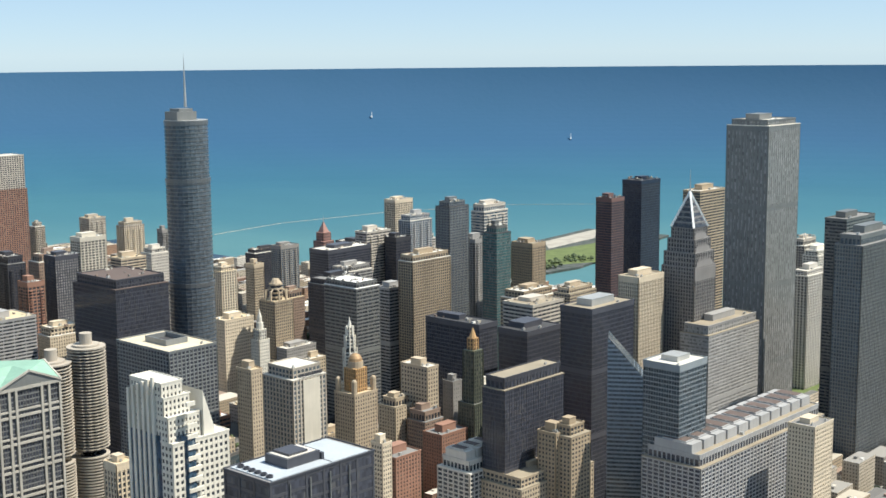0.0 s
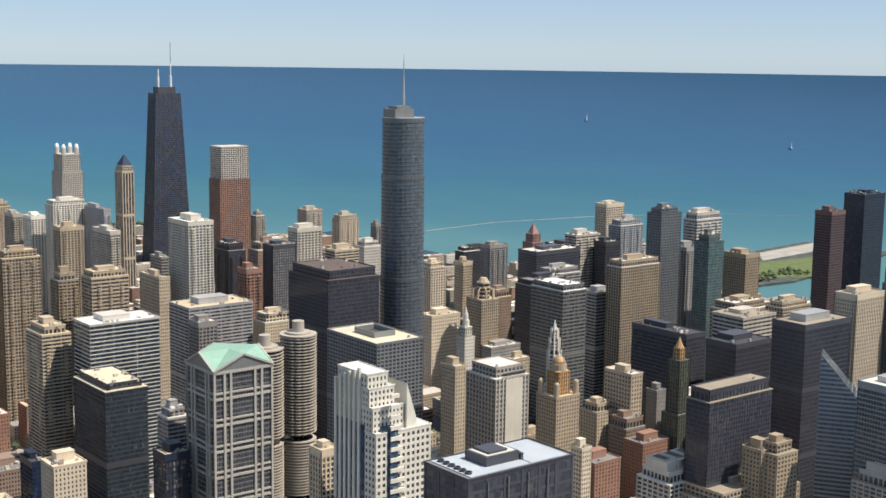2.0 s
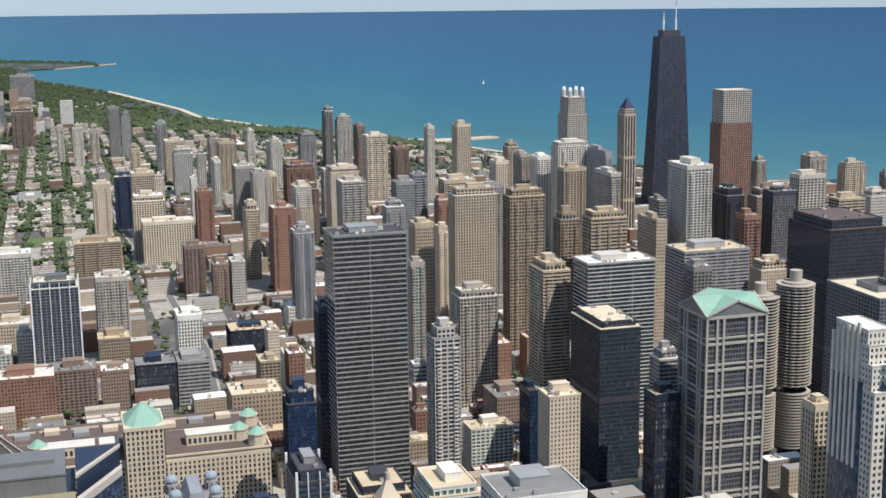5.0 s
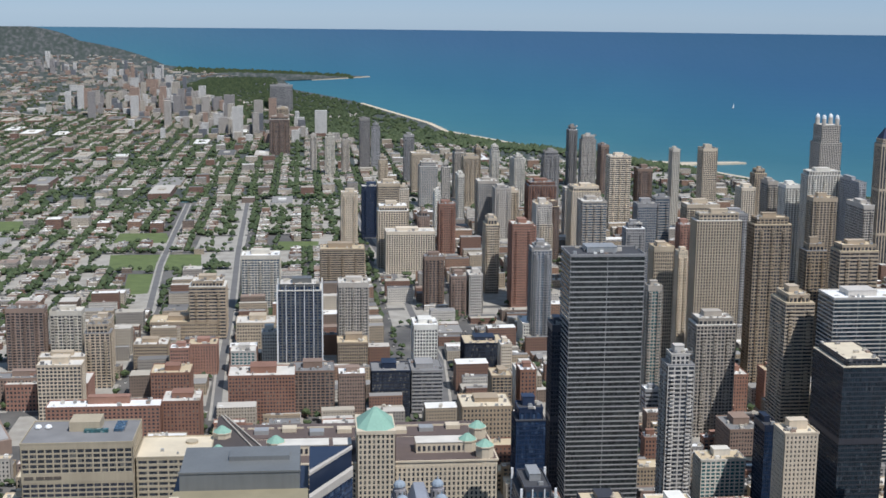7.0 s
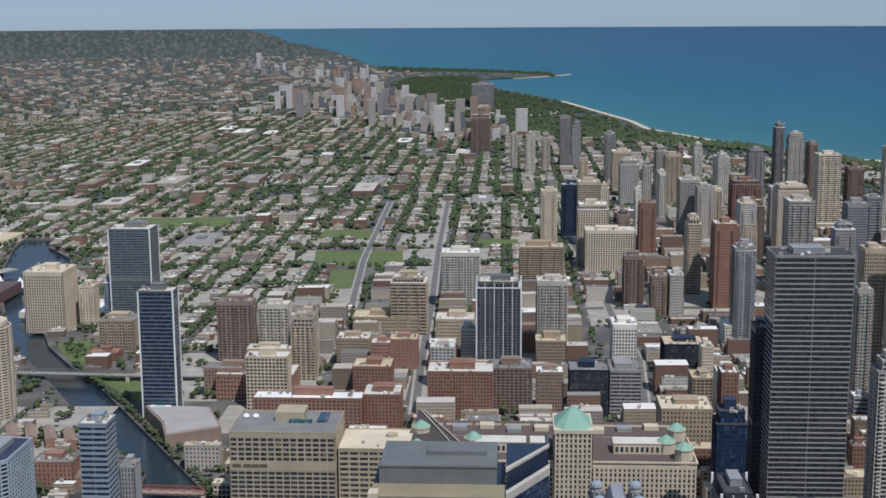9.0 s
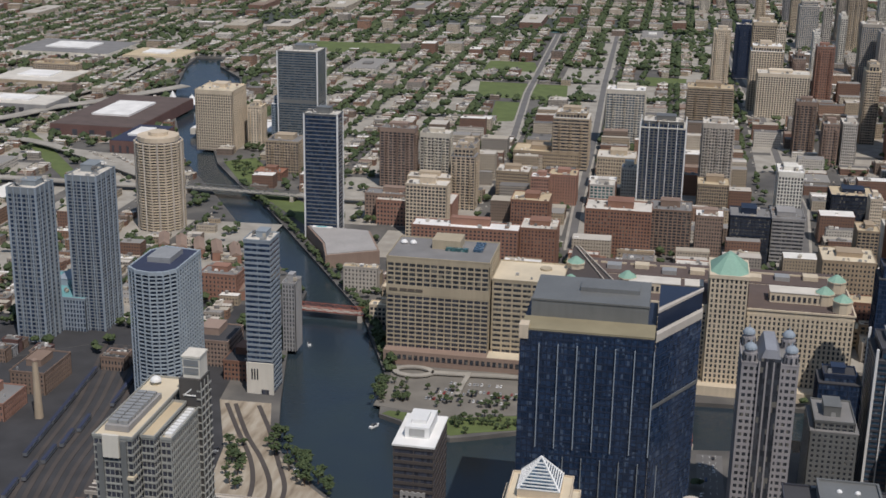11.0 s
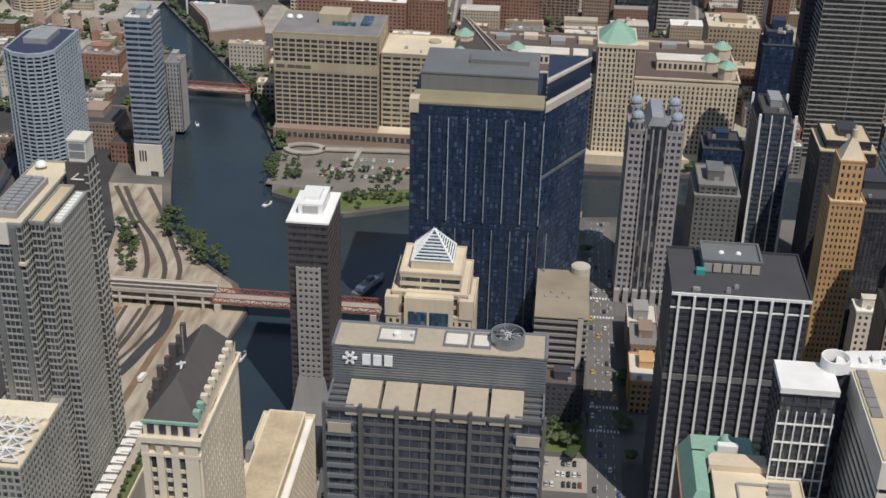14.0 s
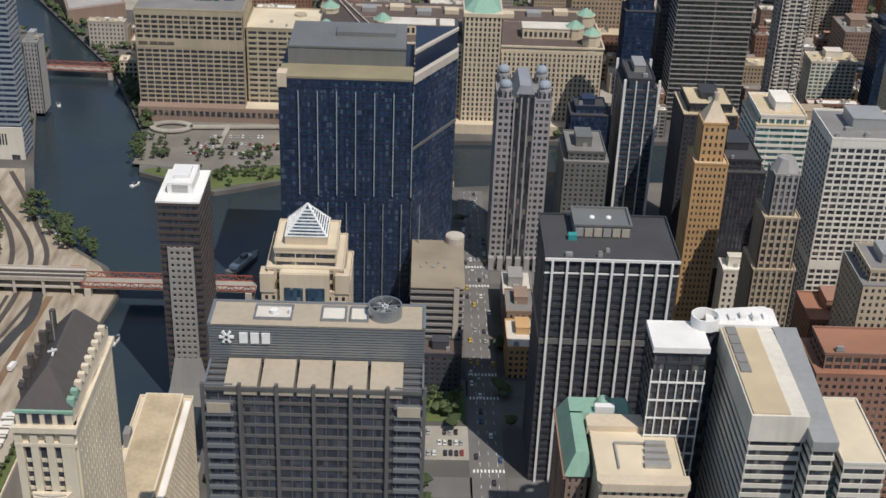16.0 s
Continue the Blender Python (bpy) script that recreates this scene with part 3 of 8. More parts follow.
def ribbon(points, w, z0, z1, mat, name, label, kind="structure"):
    s = Shape()
    pts = [Vector(p) for p in points]
    sides = []
    for i, p in enumerate(pts):
        d = (pts[min(i + 1, len(pts) - 1)] - pts[max(i - 1, 0)]).normalized()
        sides.append((p + Vector((-d.y, d.x)) * w / 2, p - Vector((-d.y, d.x)) * w / 2))
    for (a, b), (c, e) in zip(sides, sides[1:]):
        s.prism([tuple(b), tuple(e), tuple(c), tuple(a)], z0, z1)
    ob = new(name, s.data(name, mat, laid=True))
    return tagged(ob, label, name.split("_")[0], kind=kind)


def bend(points, n=6):
    """A smooth line through points."""
    out = []
    p = [points[0]] + list(points) + [points[-1]]
    for i in range(1, len(p) - 2):
        for k in range(n):
            u = k / n
            out.append(tuple(0.5 * (2 * b + (c - a) * u + (2 * a - 5 * b + 4 * c - d) * u * u + (3 * b - a - 3 * c + d) * u ** 3) for a, b, c, d in zip(p[i - 1], p[i], p[i + 1], p[i + 2])))
    return out + [points[-1]]


for k, points in enumerate(([(-326, 862), (-301, 816), (-277, 773), (-263, 733), (-258, 690)], [(-319, 862), (-293, 812), (-269, 774), (-251, 735), (-247, 690), (-250, 640), (-262, 560)],
                            [(-300, 862), (-278, 820), (-258, 776), (-241, 736), (-236, 690)])):
    ribbon(bend(points), 3.4, 0, 0.45 + 0.01 * k, TRACK, "railway_track", "dark railway track across the yard")
highway = bend([(-1500, 1540), (-1350, 1603), (-1150, 1720), (-1028, 1801), (-985, 1890), (-930, 1960), (-842, 2109)])
ribbon(highway, 26, 5.6, 7.0, PAVE, "highway_viaduct", "pale concrete elevated expressway")
ribbon(bend([(-1246, 1740), (-1080, 1900), (-994, 2050), (-1000, 2250), (-1014, 2460), (-1052, 2987)]), 24, 5.6, 7.0, PAVE, "highway_viaduct", "pale concrete elevated expressway")
ribbon(bend([(-1330, 1330), (-1180, 1520), (-1030, 1640), (-900, 1660), (-640, 1480)]), 16, 5.6, 7.0, PAVE, "highway_ramp", "curving concrete expressway ramp")
ribbon([(-590, 1448), (-700, 1452), (-1400, 1480)], 14, 5.6, 7.0, PAVE, "viaduct", "long pale concrete street viaduct")
ribbon([(-300, 1434), (-440, 1441)], 14, 5.6, 7.0, PAVE, "viaduct", "pale concrete approach to the river bridge")
structure("car_park", Shape().prism([(-853, 1656), (-694, 1490), (-677, 1524), (-730, 1628), (-783, 1634)], -0.5, 0.2), PAVE, "wide pale open car park")

AVENUES = [[(-98, 1300), (-104, 1500), (-110, 1863), (-121, 2274), (-130, 2900)], [(148, 1336), (160, 1506), (148, 1737), (142, 2034), (125, 2283), (90, 2900)], [(-225, 1798), (-247, 2177), (-262, 2900)]]
for line in AVENUES:
    ribbon(line, 15, -0.4, 0.3, PAVE, "road", "pale worn avenue running north between the blocks")
    ribbon(line, 9, -0.4, 0.36, ROAD, "road", "worn asphalt of the northward avenue")
# wooded headland and lagoon shore far along the lake
head = [(-1167, 11295), (-757, 10176), (-298, 9736), (184, 9510), (431, 9090), (430, 9040), (117, 8697), (-137, 8533), (-400, 8500), (-700, 9400), (-1300, 11200)]
s = Shape()
s.v = [(x, y, 1.5) for x, y in head]
s.f = [tuple(range(len(head)))[::-1]]
structure("ground_headland", s, FAR_GROUND, "low wooded headland far out in the lake", True)
structure("beach", Shape().prism([(60, 8660), (200, 8760), (452, 9060), (470, 9100), (431, 9060), (117, 8690)], -4, 2.2), SAND, "pale sand edge of the far headland", True)
structure("yard", Shape().prism([(73, 5600), (86, 5381), (240, 5258), (255, 5574)], -1, 1.0), PAVE, "pale open ground in the lakeside park", True)

# ---- towers ----
tower("office_tower", 1231.1, 623.5, 69.6, 50.5, 343.9, "steel", "white", "shaft", "light")
tower("apartment_tower", 1649.0, 1040.8, 51.7, 35.4, 220.9, "navyb", "black", "mull", "dark")
tower("apartment_tower", 1541.5, 1022.9, 32.6, 28.4, 204.1, "mauve", "black", "mull", "dark")
tower("apartment_tower", 1303.2, 742.8, 55.9, 24, 254.1, "tan", "dark", "band", "light")
tower("office_tower", 1075.0, 597.8, 98.7, 32.8, 150.6, "grey", "white", "band", "drab", ph=1)
tower("office_tower", 1153.1, 482.7, 96.7, 28.8, 242.5, "steel", "silver", "pier", "grey")
tower("office_tower", 1220.3, 529.0, 66.0, 24, 248.1, "steel", "dark", "band", "grey")
tower("apartment_tower", 1450.8, 674.7, 54.8, 24, 148.1, "conc", "dark", "pier", "light")
tower("apartment_tower", 1719.7, 807.8, 47.1, 24, 145.5, "conc", "dark", "grid", "light")
tower("apartment_tower", 1637.3, 747.9, 54.7, 24, 144.6, "white", "dark", "grid", "light")
tower("apartment_tower", 845.7, 495.2, 41.2, 34.1, 171.7, "pale", "slate", "mull", "light", ph=2)
tower("office_tower", 839.3, 468.4, 205.9, 55.2, 105.0, "grey", "black", "grid", "drab", units=1)
tower("office_tower", 930.0, 421.1, 33.0, 24, 118.0, "lime", "dark", "punch", "grey")
tower("office_tower", 769.2, 607.2, 78.3, 24.0, 157.2, "dark", "dark", "mull", "drab", ph=0)
tower("office_tower", 925.0, 631.5, 66.4, 35.7, 186.1, "dark", "dark", "mull", "drab", ph=3)
tower("office_tower", 980.5, 807.1, 29.4, 75, 138.3, "dark", "dark", "mull", "dark")
tower("office_tower", 978.9, 744.7, 53.8, 37.6, 140.4, "dark", "dark", "mull", "dark")
tower("office_tower", 1031.5, 651.4, 44.3, 24, 198.4, "lime", "dark", "pier", "drab")
tower("office_tower", 1078.0, 812.7, 54.9, 42.6, 143.1, "conc", "dark", "band", "drab")
tower("apartment_tower", 1128.0, 862.5, 59.4, 35.8, 144.0, "tan", "dark", "band", "light")
tower("apartment_tower", 1158.1, 821.7, 51.6, 24, 148.5, "tan", "dark", "grid", "drab")
tower("apartment_tower", 1292.4, 976.8, 27.9, 34.8, 170.3, "tan", "dark", "pier", "drab")
tower("apartment_tower", 1210.5, 1046.3, 37.7, 24, 225.7, "steel", "navy", "pier", "dark")
tower("apartment_tower", 1316.3, 1075.8, 50.1, 24, 210.1, "conc", "blue", "band", "light")
tower("apartment_tower", 1217.6, 975.3, 28.2, 24, 200.2, "steel", "teal", "mull", "dark")
tower("apartment_tower", 1270.2, 1053.2, 26.9, 24, 170.8, "grey", "dark", "grid", "grey")
tower("apartment_tower", 1455.9, 1371.2, 40.8, 24, 183.2, "lime", "dark", "pier", "light")
tower("apartment_tower", 1361.8, 1252.3, 47.2, 24, 176.9, "grey", "blue", "grid", "light")
tower("apartment_tower", 1311.1, 1233.3, 30.9, 24, 151.9, "dark", "dark", "mull", "dark")
tower("office_tower", 1069.3, 979.4, 65.6, 24, 180.6, "tan", "dark", "pier", "light")
tower("apartment_tower", 1412.7, 1270.6, 25.6, 24, 141.4, "conc", "dark", "band", "light")
tower("apartment_tower", 1282.2, 1263.3, 48.9, 24, 160.4, "conc", "dark", "band", "light")
tower("office_tower", 1311.9, 1304.4, 29.6, 54.5, 136.9, "dark", "dark", "mull", "light")
tower("office_tower", 1174.1, 1229.4, 81.1, 37.7, 149.9, "dark", "dark", "mull", "light")
tower("office_tower", 1152.0, 1181.3, 56.9, 24, 134.9, "grey", "dark", "band", "light")
tower("office_tower", 1073.4, 1132.0, 64.2, 30.7, 134.9, "dark", "dark", "mull", "grey")
tower("office_tower", 988.8, 991.1, 37.0, 53.6, 158.8, "steel", "dark", "band", "white", ph=0)
tower("office_tower", 1072.1, 1020.3, 27.4, 24, 137.7, "grey", "dark", "band", "grey")
clad = tower("office_tower", 701.8, 781.1, 39.0, 39.6, 149.2, "conc", "silver", "pier", "light", ph=0)
part("blank_panel", Shape().box(-8, -20.5, 0, 11, -19.6, 139), WALLS["white"][1], clad, "plain pale stone panel")
for k in range(9):
    part("sign_bar", Shape().box(-11.5 + 2.9 * k, -20.4, 142.4, -9.4 + 2.9 * k, -19.7, 145.2), WALLS["dark"][0], clad)
tower("office_tower", 643.5, 765.5, 12.3, 18.8, 163.0, "tan", "dark", "punch", "tan")
tower("office_tower", 886.1, 794.4, 16.4, 36.3, 114.3, "tan", "dark", "punch", "light")
tower("office_tower", 859.5, 812.0, 23.9, 23.9, 85.0, "lime", "dark", "punch", "drab")
tower("office_tower", 917.3, 789.2, 13.6, 14, 95.0, "grey", "dark", "punch", "grey")
tower("office_tower", 929.6, 758.1, 12, 14, 95.0, "white", "dark", "punch", "light")
tower("office_tower", 870.4, 784.2, 26.8, 24, 75.0, "brown", "dark", "punch", "grey")
tower("office_tower", 838.7, 735.2, 36.5, 24, 70.0, "brick", "dark", "punch", "grey")
tower("office_tower", 775.2, 733.1, 32.8, 24, 65.0, "brick", "dark", "punch", "grey")
tower("office_tower", 739.4, 714.6, 12, 14, 90.0, "lime", "dark", "punch", "drab")
tower("office_tower", 751.9, 629.4, 49.5, 36.1, 88.0, "conc", "dark", "grid", "light", units=1)
tower("office_tower", 765.2, 586.8, 97.7, 51.9, 80.0, "tan", "dark", "punch", "drab", ph=1)
tower("office_tower", 828.4, 656.7, 31.8, 24, 78.0, "brown", "dark", "punch", "grey")
tower("office_tower", 797.9, 578.8, 18.5, 19.0, 112.0, "tan", "dark", "punch", "drab")
tower("office_tower", 802.3, 566.6, 26.7, 24, 118.0, "tan", "dark", "punch", "drab")
tower("office_tower", 594.3, 804.3, 47.9, 72.5, 180.7, "steel", "black", "grid", "lime", well=1)
tower("office_tower", 703.7, 1033.1, 62.8, 75, 195.9, "dark", "dark", "mull", "umber", ph=0)
tower("office_tower", 1229.6, 1448.4, 19.8, 19.8, 101.1, "lime", "dark", "pier", "tan")
tower("apartment_tower", 1296.1, 1523.2, 56.4, 24, 107.1, "dark", "dark", "mull", "light")
tower("apartment_tower", 1293.6, 1459.2, 37.2, 24, 119.9, "grey", "blue", "grid", "grey")
tower("office_tower", 1035.5, 1284.6, 26.1, 24, 138.9, "lime", "dark", "pier", "tan")
tower("office_tower", 943.0, 1166.5, 44.9, 24, 100.1, "lime", "dark", "punch", "tan")
tower("office_tower", 1101.2, 1228.8, 27.8, 24.3, 105.0, "brown", "dark", "punch", "tan")
tower("office_tower", 978.2, 1097.8, 46.8, 24, 70.0, "grey", "dark", "punch", "light")
tower("office_tower", 1003.0, 1086.3, 27.4, 24, 55.0, "lime", "dark", "punch", "light")
tower("apartment_tower", 1261.4, 1923.3, 34.5, 31.5, 128.7, "conc", "dark", "punch", "tan")
tower("apartment_tower", 1281.9, 1849.1, 41.9, 24, 124.9, "lime", "dark", "grid", "grey")
tower("apartment_tower", 1304.5, 1771.6, 12, 15.9, 117.5, "grey", "dark", "grid", "grey")
tower("apartment_tower", 1210.4, 2014.3, 20.1, 20.1, 118.3, "conc", "dark", "grid", "light")
tower("office_tower", 922.0, 1428.3, 39.1, 24, 177.3, "white", "dark", "grid", "light", ph=1)
tower("office_tower", 815.5, 1318.1, 32.6, 24, 177.3, "dark", "white", "pier", "grey")
tower("office_tower", 825.8, 1370.4, 40.2, 24, 172.7, "brown", "dark", "punch", "light")
tower("office_tower", 907.3, 1317.9, 37.4, 24.0, 163.2, "tan", "dark", "band", "tan")
tower("office_tower", 1024.8, 1418.5, 29.7, 24, 151.3, "conc", "dark", "punch", "light")
tower("apartment_tower", 825.0, 1429.0, 15.4, 29.5, 162.0, "brick", "dark", "grid", "grey")
pointed = tower("office_tower", 916.2, 1945.0, 22.1, 29.3, 222.0, "tan", "dark", "shaft", "grey", ph=0)
part("pyramid_roof", Shape().prism(square(-9, -12, 9, 12), 222, 240, square(-1, -1.4, 1, 1.4)), ROOFS["navy"], pointed)
tower("apartment_tower", 758.3, 1850.7, 54.0, 30.6, 183.1, "white", "dark", "grid", "light")
tower("apartment_tower", 651.9, 1570.0, 32.9, 24, 183.2, "tan", "dark", "grid", "tan")
tower("apartment_tower", 805.7, 1775.7, 12, 71.3, 175.5, "grey", "dark", "punch", "grey")
tower("apartment_tower", 750.9, 1635.9, 15.9, 59.3, 163.0, "conc", "dark", "grid", "light")
tower("apartment_tower", 739.3, 1965.5, 16.8, 37.2, 153.4, "conc", "dark", "grid", "grey")
tower("apartment_tower", 746.9, 1909.1, 25.3, 32.6, 154.7, "white", "dark", "grid", "light")
tower("apartment_tower", 704.8, 1324.1, 33.7, 51.3, 213.5, "white", "blue", "grid", "white", ph=1)
tower("apartment_tower", 769.7, 1345.4, 24.1, 35.6, 179.4, "dark", "dark", "grid", "grey")
tower("apartment_tower", 762.6, 1291.7, 22.0, 22.0, 156.6, "brick", "dark", "grid", "grey")
tower("office_tower", 674.1, 1340.0, 15.1, 52.5, 148.9, "tan", "dark", "punch", "tan")
tower("office_tower", 767.3, 1517.0, 12.8, 34.3, 140.9, "grey", "dark", "band", "light")
tower("apartment_tower", 585.3, 1326.6, 45.2, 29.4, 165.7, "tan", "dark", "band", "tan")
tower("apartment_tower", 571.6, 1386.8, 25.5, 24.9, 156.1, "tan", "dark", "grid", "grey")
tower("apartment_tower", 423.5, 1334.4, 51.2, 24, 201.4, "lime", "dark", "pier", "light", ph=1)
tower("apartment_tower", 488.2, 1333.4, 43.1, 24, 196.1, "tan", "dark", "grid", "tan")
tower("apartment_tower", 534.0, 1561.2, 29.2, 34.0, 165.3, "grey", "dark", "punch", "grey")
tower("apartment_tower", 667.0, 1885.5, 23.3, 31.8, 154.6, "lime", "dark", "pier", "light")
tower("apartment_tower", 787.4, 2161.0, 22.5, 26.7, 149.4, "tan", "dark", "grid", "tan")
tower("apartment_tower", 707.0, 2397.9, 15.6, 26.6, 161.3, "white", "dark", "pier", "light")
tower("apartment_tower", 716.6, 2238.1, 27.7, 33.6, 178.7, "lime", "dark", "pier", "dark")
tower("apartment_tower", 592.3, 2428.8, 42.3, 40.3, 144.9, "lime", "dark", "band", "light")
tower("apartment_tower", 637.1, 3033.8, 20.8, 37.4, 151.8, "grey", "dark", "grid", "white")
tower("apartment_tower", 676.9, 3076.4, 37.4, 30.4, 125.6, "conc", "dark", "grid", "grey")
tower("apartment_tower", 564.8, 2946.3, 31.2, 31.2, 100.1, "grey", "dark", "grid", "light")
tower("apartment_tower", 689.8, 2919.6, 19.3, 44.0, 117.8, "brown", "dark", "grid", "grey")
tower("apartment_tower", 470.4, 2861.6, 30.7, 43.5, 95.3, "white", "dark", "grid", "light")
tower("apartment_tower", 644.5, 2415.5, 29.7, 33.2, 122.1, "brown", "dark", "grid", "grey")
tower("apartment_tower", 490.5, 1835.6, 31.2, 25.3, 139.2, "grey", "blue", "pier", "grey")
tower("apartment_tower", 529.4, 1876.8, 23.5, 23.5, 142.5, "grey", "blue", "band", "grey")
tower("apartment_tower", 522.6, 1722.5, 18.8, 24.4, 125.7, "brick", "dark", "punch", "white")
tower("apartment_tower", 438.0, 1694.3, 27.1, 24.0, 132.6, "grey", "dark", "punch", "white")
tower("apartment_tower", 412.1, 1854.8, 37.6, 44.7, 140.8, "conc", "blue", "band", "light")
tower("apartment_tower", 458.6, 2151.7, 51.7, 45, 123.4, "lime", "dark", "pier", "tan")
tower("apartment_tower", 560.2, 1815.5, 50.4, 33.9, 140.0, "lime", "dark", "grid", "light")
tower("apartment_tower", 293.2, 1776.0, 31.2, 36.4, 121.5, "brick", "dark", "punch", "light")
tower("apartment_tower", 287.6, 1573.9, 24.2, 29.7, 126.1, "grey", "blue", "grid", "light")
tower("apartment_tower", 362.5, 1966.9, 25.9, 41.2, 121.3, "conc", "dark", "punch", "tan")
tower("apartment_tower", 393.8, 1395.5, 24.2, 24, 155.0, "lime", "dark", "pier", "tan")
tower("apartment_tower", 434.7, 1435.6, 12, 15.9, 142.0, "lime", "dark", "punch", "tan")
tower("office_tower", 208.3, 978.1, 61.5, 39.4, 226.2, "grey", "smoke", "thin", "dark", fh=4.1, ph=2)
tower("office_tower", 200.8, 1010.2, 12, 22.5, 161.8, "dark", "dark", "mull", "grey")
tower("apartment_tower", 284.7, 958.6, 23.1, 23.1, 148.0, "conc", "dark", "grid", "grey")
tower("apartment_tower", 356.7, 1281.3, 15.6, 15.6, 134.7, "conc", "teal", "grid", "light")
tower("apartment_tower", 381.5, 1190.4, 41.1, 29.4, 120.0, "conc", "dark", "grid", "light")
tower("apartment_tower", 442.4, 1115.5, 28.6, 42.0, 158.2, "tan", "dark", "band", "tan")
tower("office_tower", 431.1, 957.4, 38.3, 66.2, 139.6, "dark", "slate", "mull", "lime", ph=0)
tower("office_tower", 465.6, 1062.5, 69.0, 37.4, 167.2, "conc", "slate", "thin", "white", ph=1)
tower("office_tower", 610.3, 1147.8, 75.0, 45.1, 151.4, "grey", "dark", "band", "tan")
tower("office_tower", 594.4, 1099.6, 21.4, 21.4, 147.0, "grey", "dark", "grid", "light")
tower("office_tower", 702.6, 1152.8, 39.6, 24, 133.0, "lime", "dark", "punch", "light")
tower("office_tower", 338.3, 842.9, 25.7, 24, 120.0, "lime", "dark", "punch", "lime")
tower("office_tower", 369.9, 965.5, 12.6, 26.8, 85.0, "navyb", "navy", "mull", "dark")
tower("office_tower", 423.5, 839.2, 21.0, 21.0, 113.2, "navyb", "dark", "mull", "tan")
tower("office_tower", 473.8, 705.7, 15.5, 15.5, 141.1, "lime", "dark", "pier", "tan")
tower("office_tower", 452.9, 891.5, 19.1, 19.1, 129.8, "grey", "dark", "band", "light")
tower("office_tower", 150.6, 888.4, 23.1, 23.1, 130.0, "navyb", "navy", "mull", "dark")
tower("office_tower", 218.8, 1297.6, 23.9, 23.9, 45.0, "white", "dark", "punch", "light")
tower("office_tower", 439.7, 1268.3, 26.0, 36.6, 40.0, "brick", "dark", "punch", "light")
tower("office_tower", 480.6, 1262.3, 28.5, 24, 45.0, "brick", "dark", "punch", "tan")
tower("office_tower", 442.3, 1145.3, 40.8, 24, 45.0, "tan", "dark", "punch", "light")
tower("office_tower", 389.7, 1104.7, 31.6, 44.8, 35.0, "brown", "dark", "punch", "grey")
tower("office_tower", 404.3, 1225.6, 33.0, 24, 20.0, "brick", "dark", "punch", "tan")
tower("office_tower", 331.2, 1008.4, 39.8, 24, 42.0, "white", "teal", "grid", "tan")
tower("office_tower", 345.6, 1241.3, 15.6, 17.4, 35.0, "grey", "dark", "band", "white")
tower("office_tower", 300.3, 1076.9, 14.1, 14.1, 40.0, "brick", "dark", "punch", "white")
tower("apartment_tower", -34.4, 1449.9, 53.0, 40, 109.1, "steel", "navy", "grid", "light", edges=5)
tower("apartment_tower", 37.4, 1498.9, 36.4, 32.8, 99.7, "conc", "dark", "grid", "light")
tower("apartment_tower", -91.9, 1798.8, 54.8, 40, 79.8, "white", "blue", "grid", "white")
tower("apartment_tower", -152.1, 1645.0, 47.6, 40, 75.5, "tan", "dark", "band", "light")
tower("apartment_tower", 269.8, 1880.7, 21.5, 36.6, 113.8, "lime", "dark", "grid", "tan")
tower("apartment_tower", 298.8, 1825.7, 38.6, 25.9, 110.4, "brick", "dark", "punch", "light")
tower("apartment_tower", 285.0, 1574.4, 23.3, 24.5, 123.9, "grey", "blue", "grid", "light")
tower("apartment_tower", 168.6, 1792.1, 28.5, 28.5, 73.9, "brown", "dark", "grid", "grey")
tower("apartment_tower", 226.0, 1735.4, 19.9, 37.5, 58.0, "conc", "dark", "pier", "light")
tower("apartment_tower", 200.9, 1738.4, 22.3, 22.3, 55.4, "brown", "dark", "punch", "grey")
tower("office_tower", 120.4, 1414.9, 28.5, 39.1, 66.5, "white", "dark", "pier", "white")
tower("office_tower", 107.9, 1295.5, 33.5, 44.4, 46.9, "grey", "dark", "band", "grey")
tower("office_tower", -82.5, 1279.1, 68.9, 40, 51.3, "brick", "dark", "punch", "light", near=1)
tower("office_tower", 33.7, 1429.0, 35.7, 32.1, 44.7, "tan", "dark", "pier", "tan")
tower("office_tower", 30.9, 1299.2, 29.0, 26.1, 44.5, "brown", "dark", "punch", "white")
tower("office_tower", -16.1, 1300.0, 43.5, 39.1, 48.6, "brown", "dark", "grid", "grey")
tower("office_tower", 65.3, 1287.1, 41.3, 37.2, 49.8, "navyb", "dark", "mull", "grey")
tower("office_tower", 184.4, 1236.3, 21.4, 31.8, 55.6, "tan", "dark", "grid", "tan")
tower("office_tower", 214.2, 1241.7, 17.5, 27.6, 59.3, "brick", "dark", "punch", "white")
tower("office_tower", 146.0, 1170.9, 49.4, 45.5, 44.3, "tan", "dark", "punch", "lime")
tower("office_tower", 182.1, 1438.5, 46.8, 45, 37.1, "navyb", "dark", "mull", "tan")
tower("office_tower", 216.2, 1383.2, 13.5, 25.2, 49.3, "lime", "dark", "punch", "white")
tower("office_tower", 274.6, 1575.5, 47.5, 45, 26.0, "white", "dark", "punch", "white", ph=0)
tower("office_tower", -281.2, 1319.2, 46.2, 24, 57.9, "lime", "dark", "grid", "light")
tower("apartment_tower", -250.8, 1433.1, 29.8, 24, 72.5, "tan", "dark", "grid", "grey")
tower("apartment_tower", -306.4, 1526.6, 38.1, 24, 68.4, "white", "dark", "grid", "light")
tower("apartment_tower", -355.8, 1518.5, 44.7, 24, 74.5, "brown", "dark", "grid", "grey")
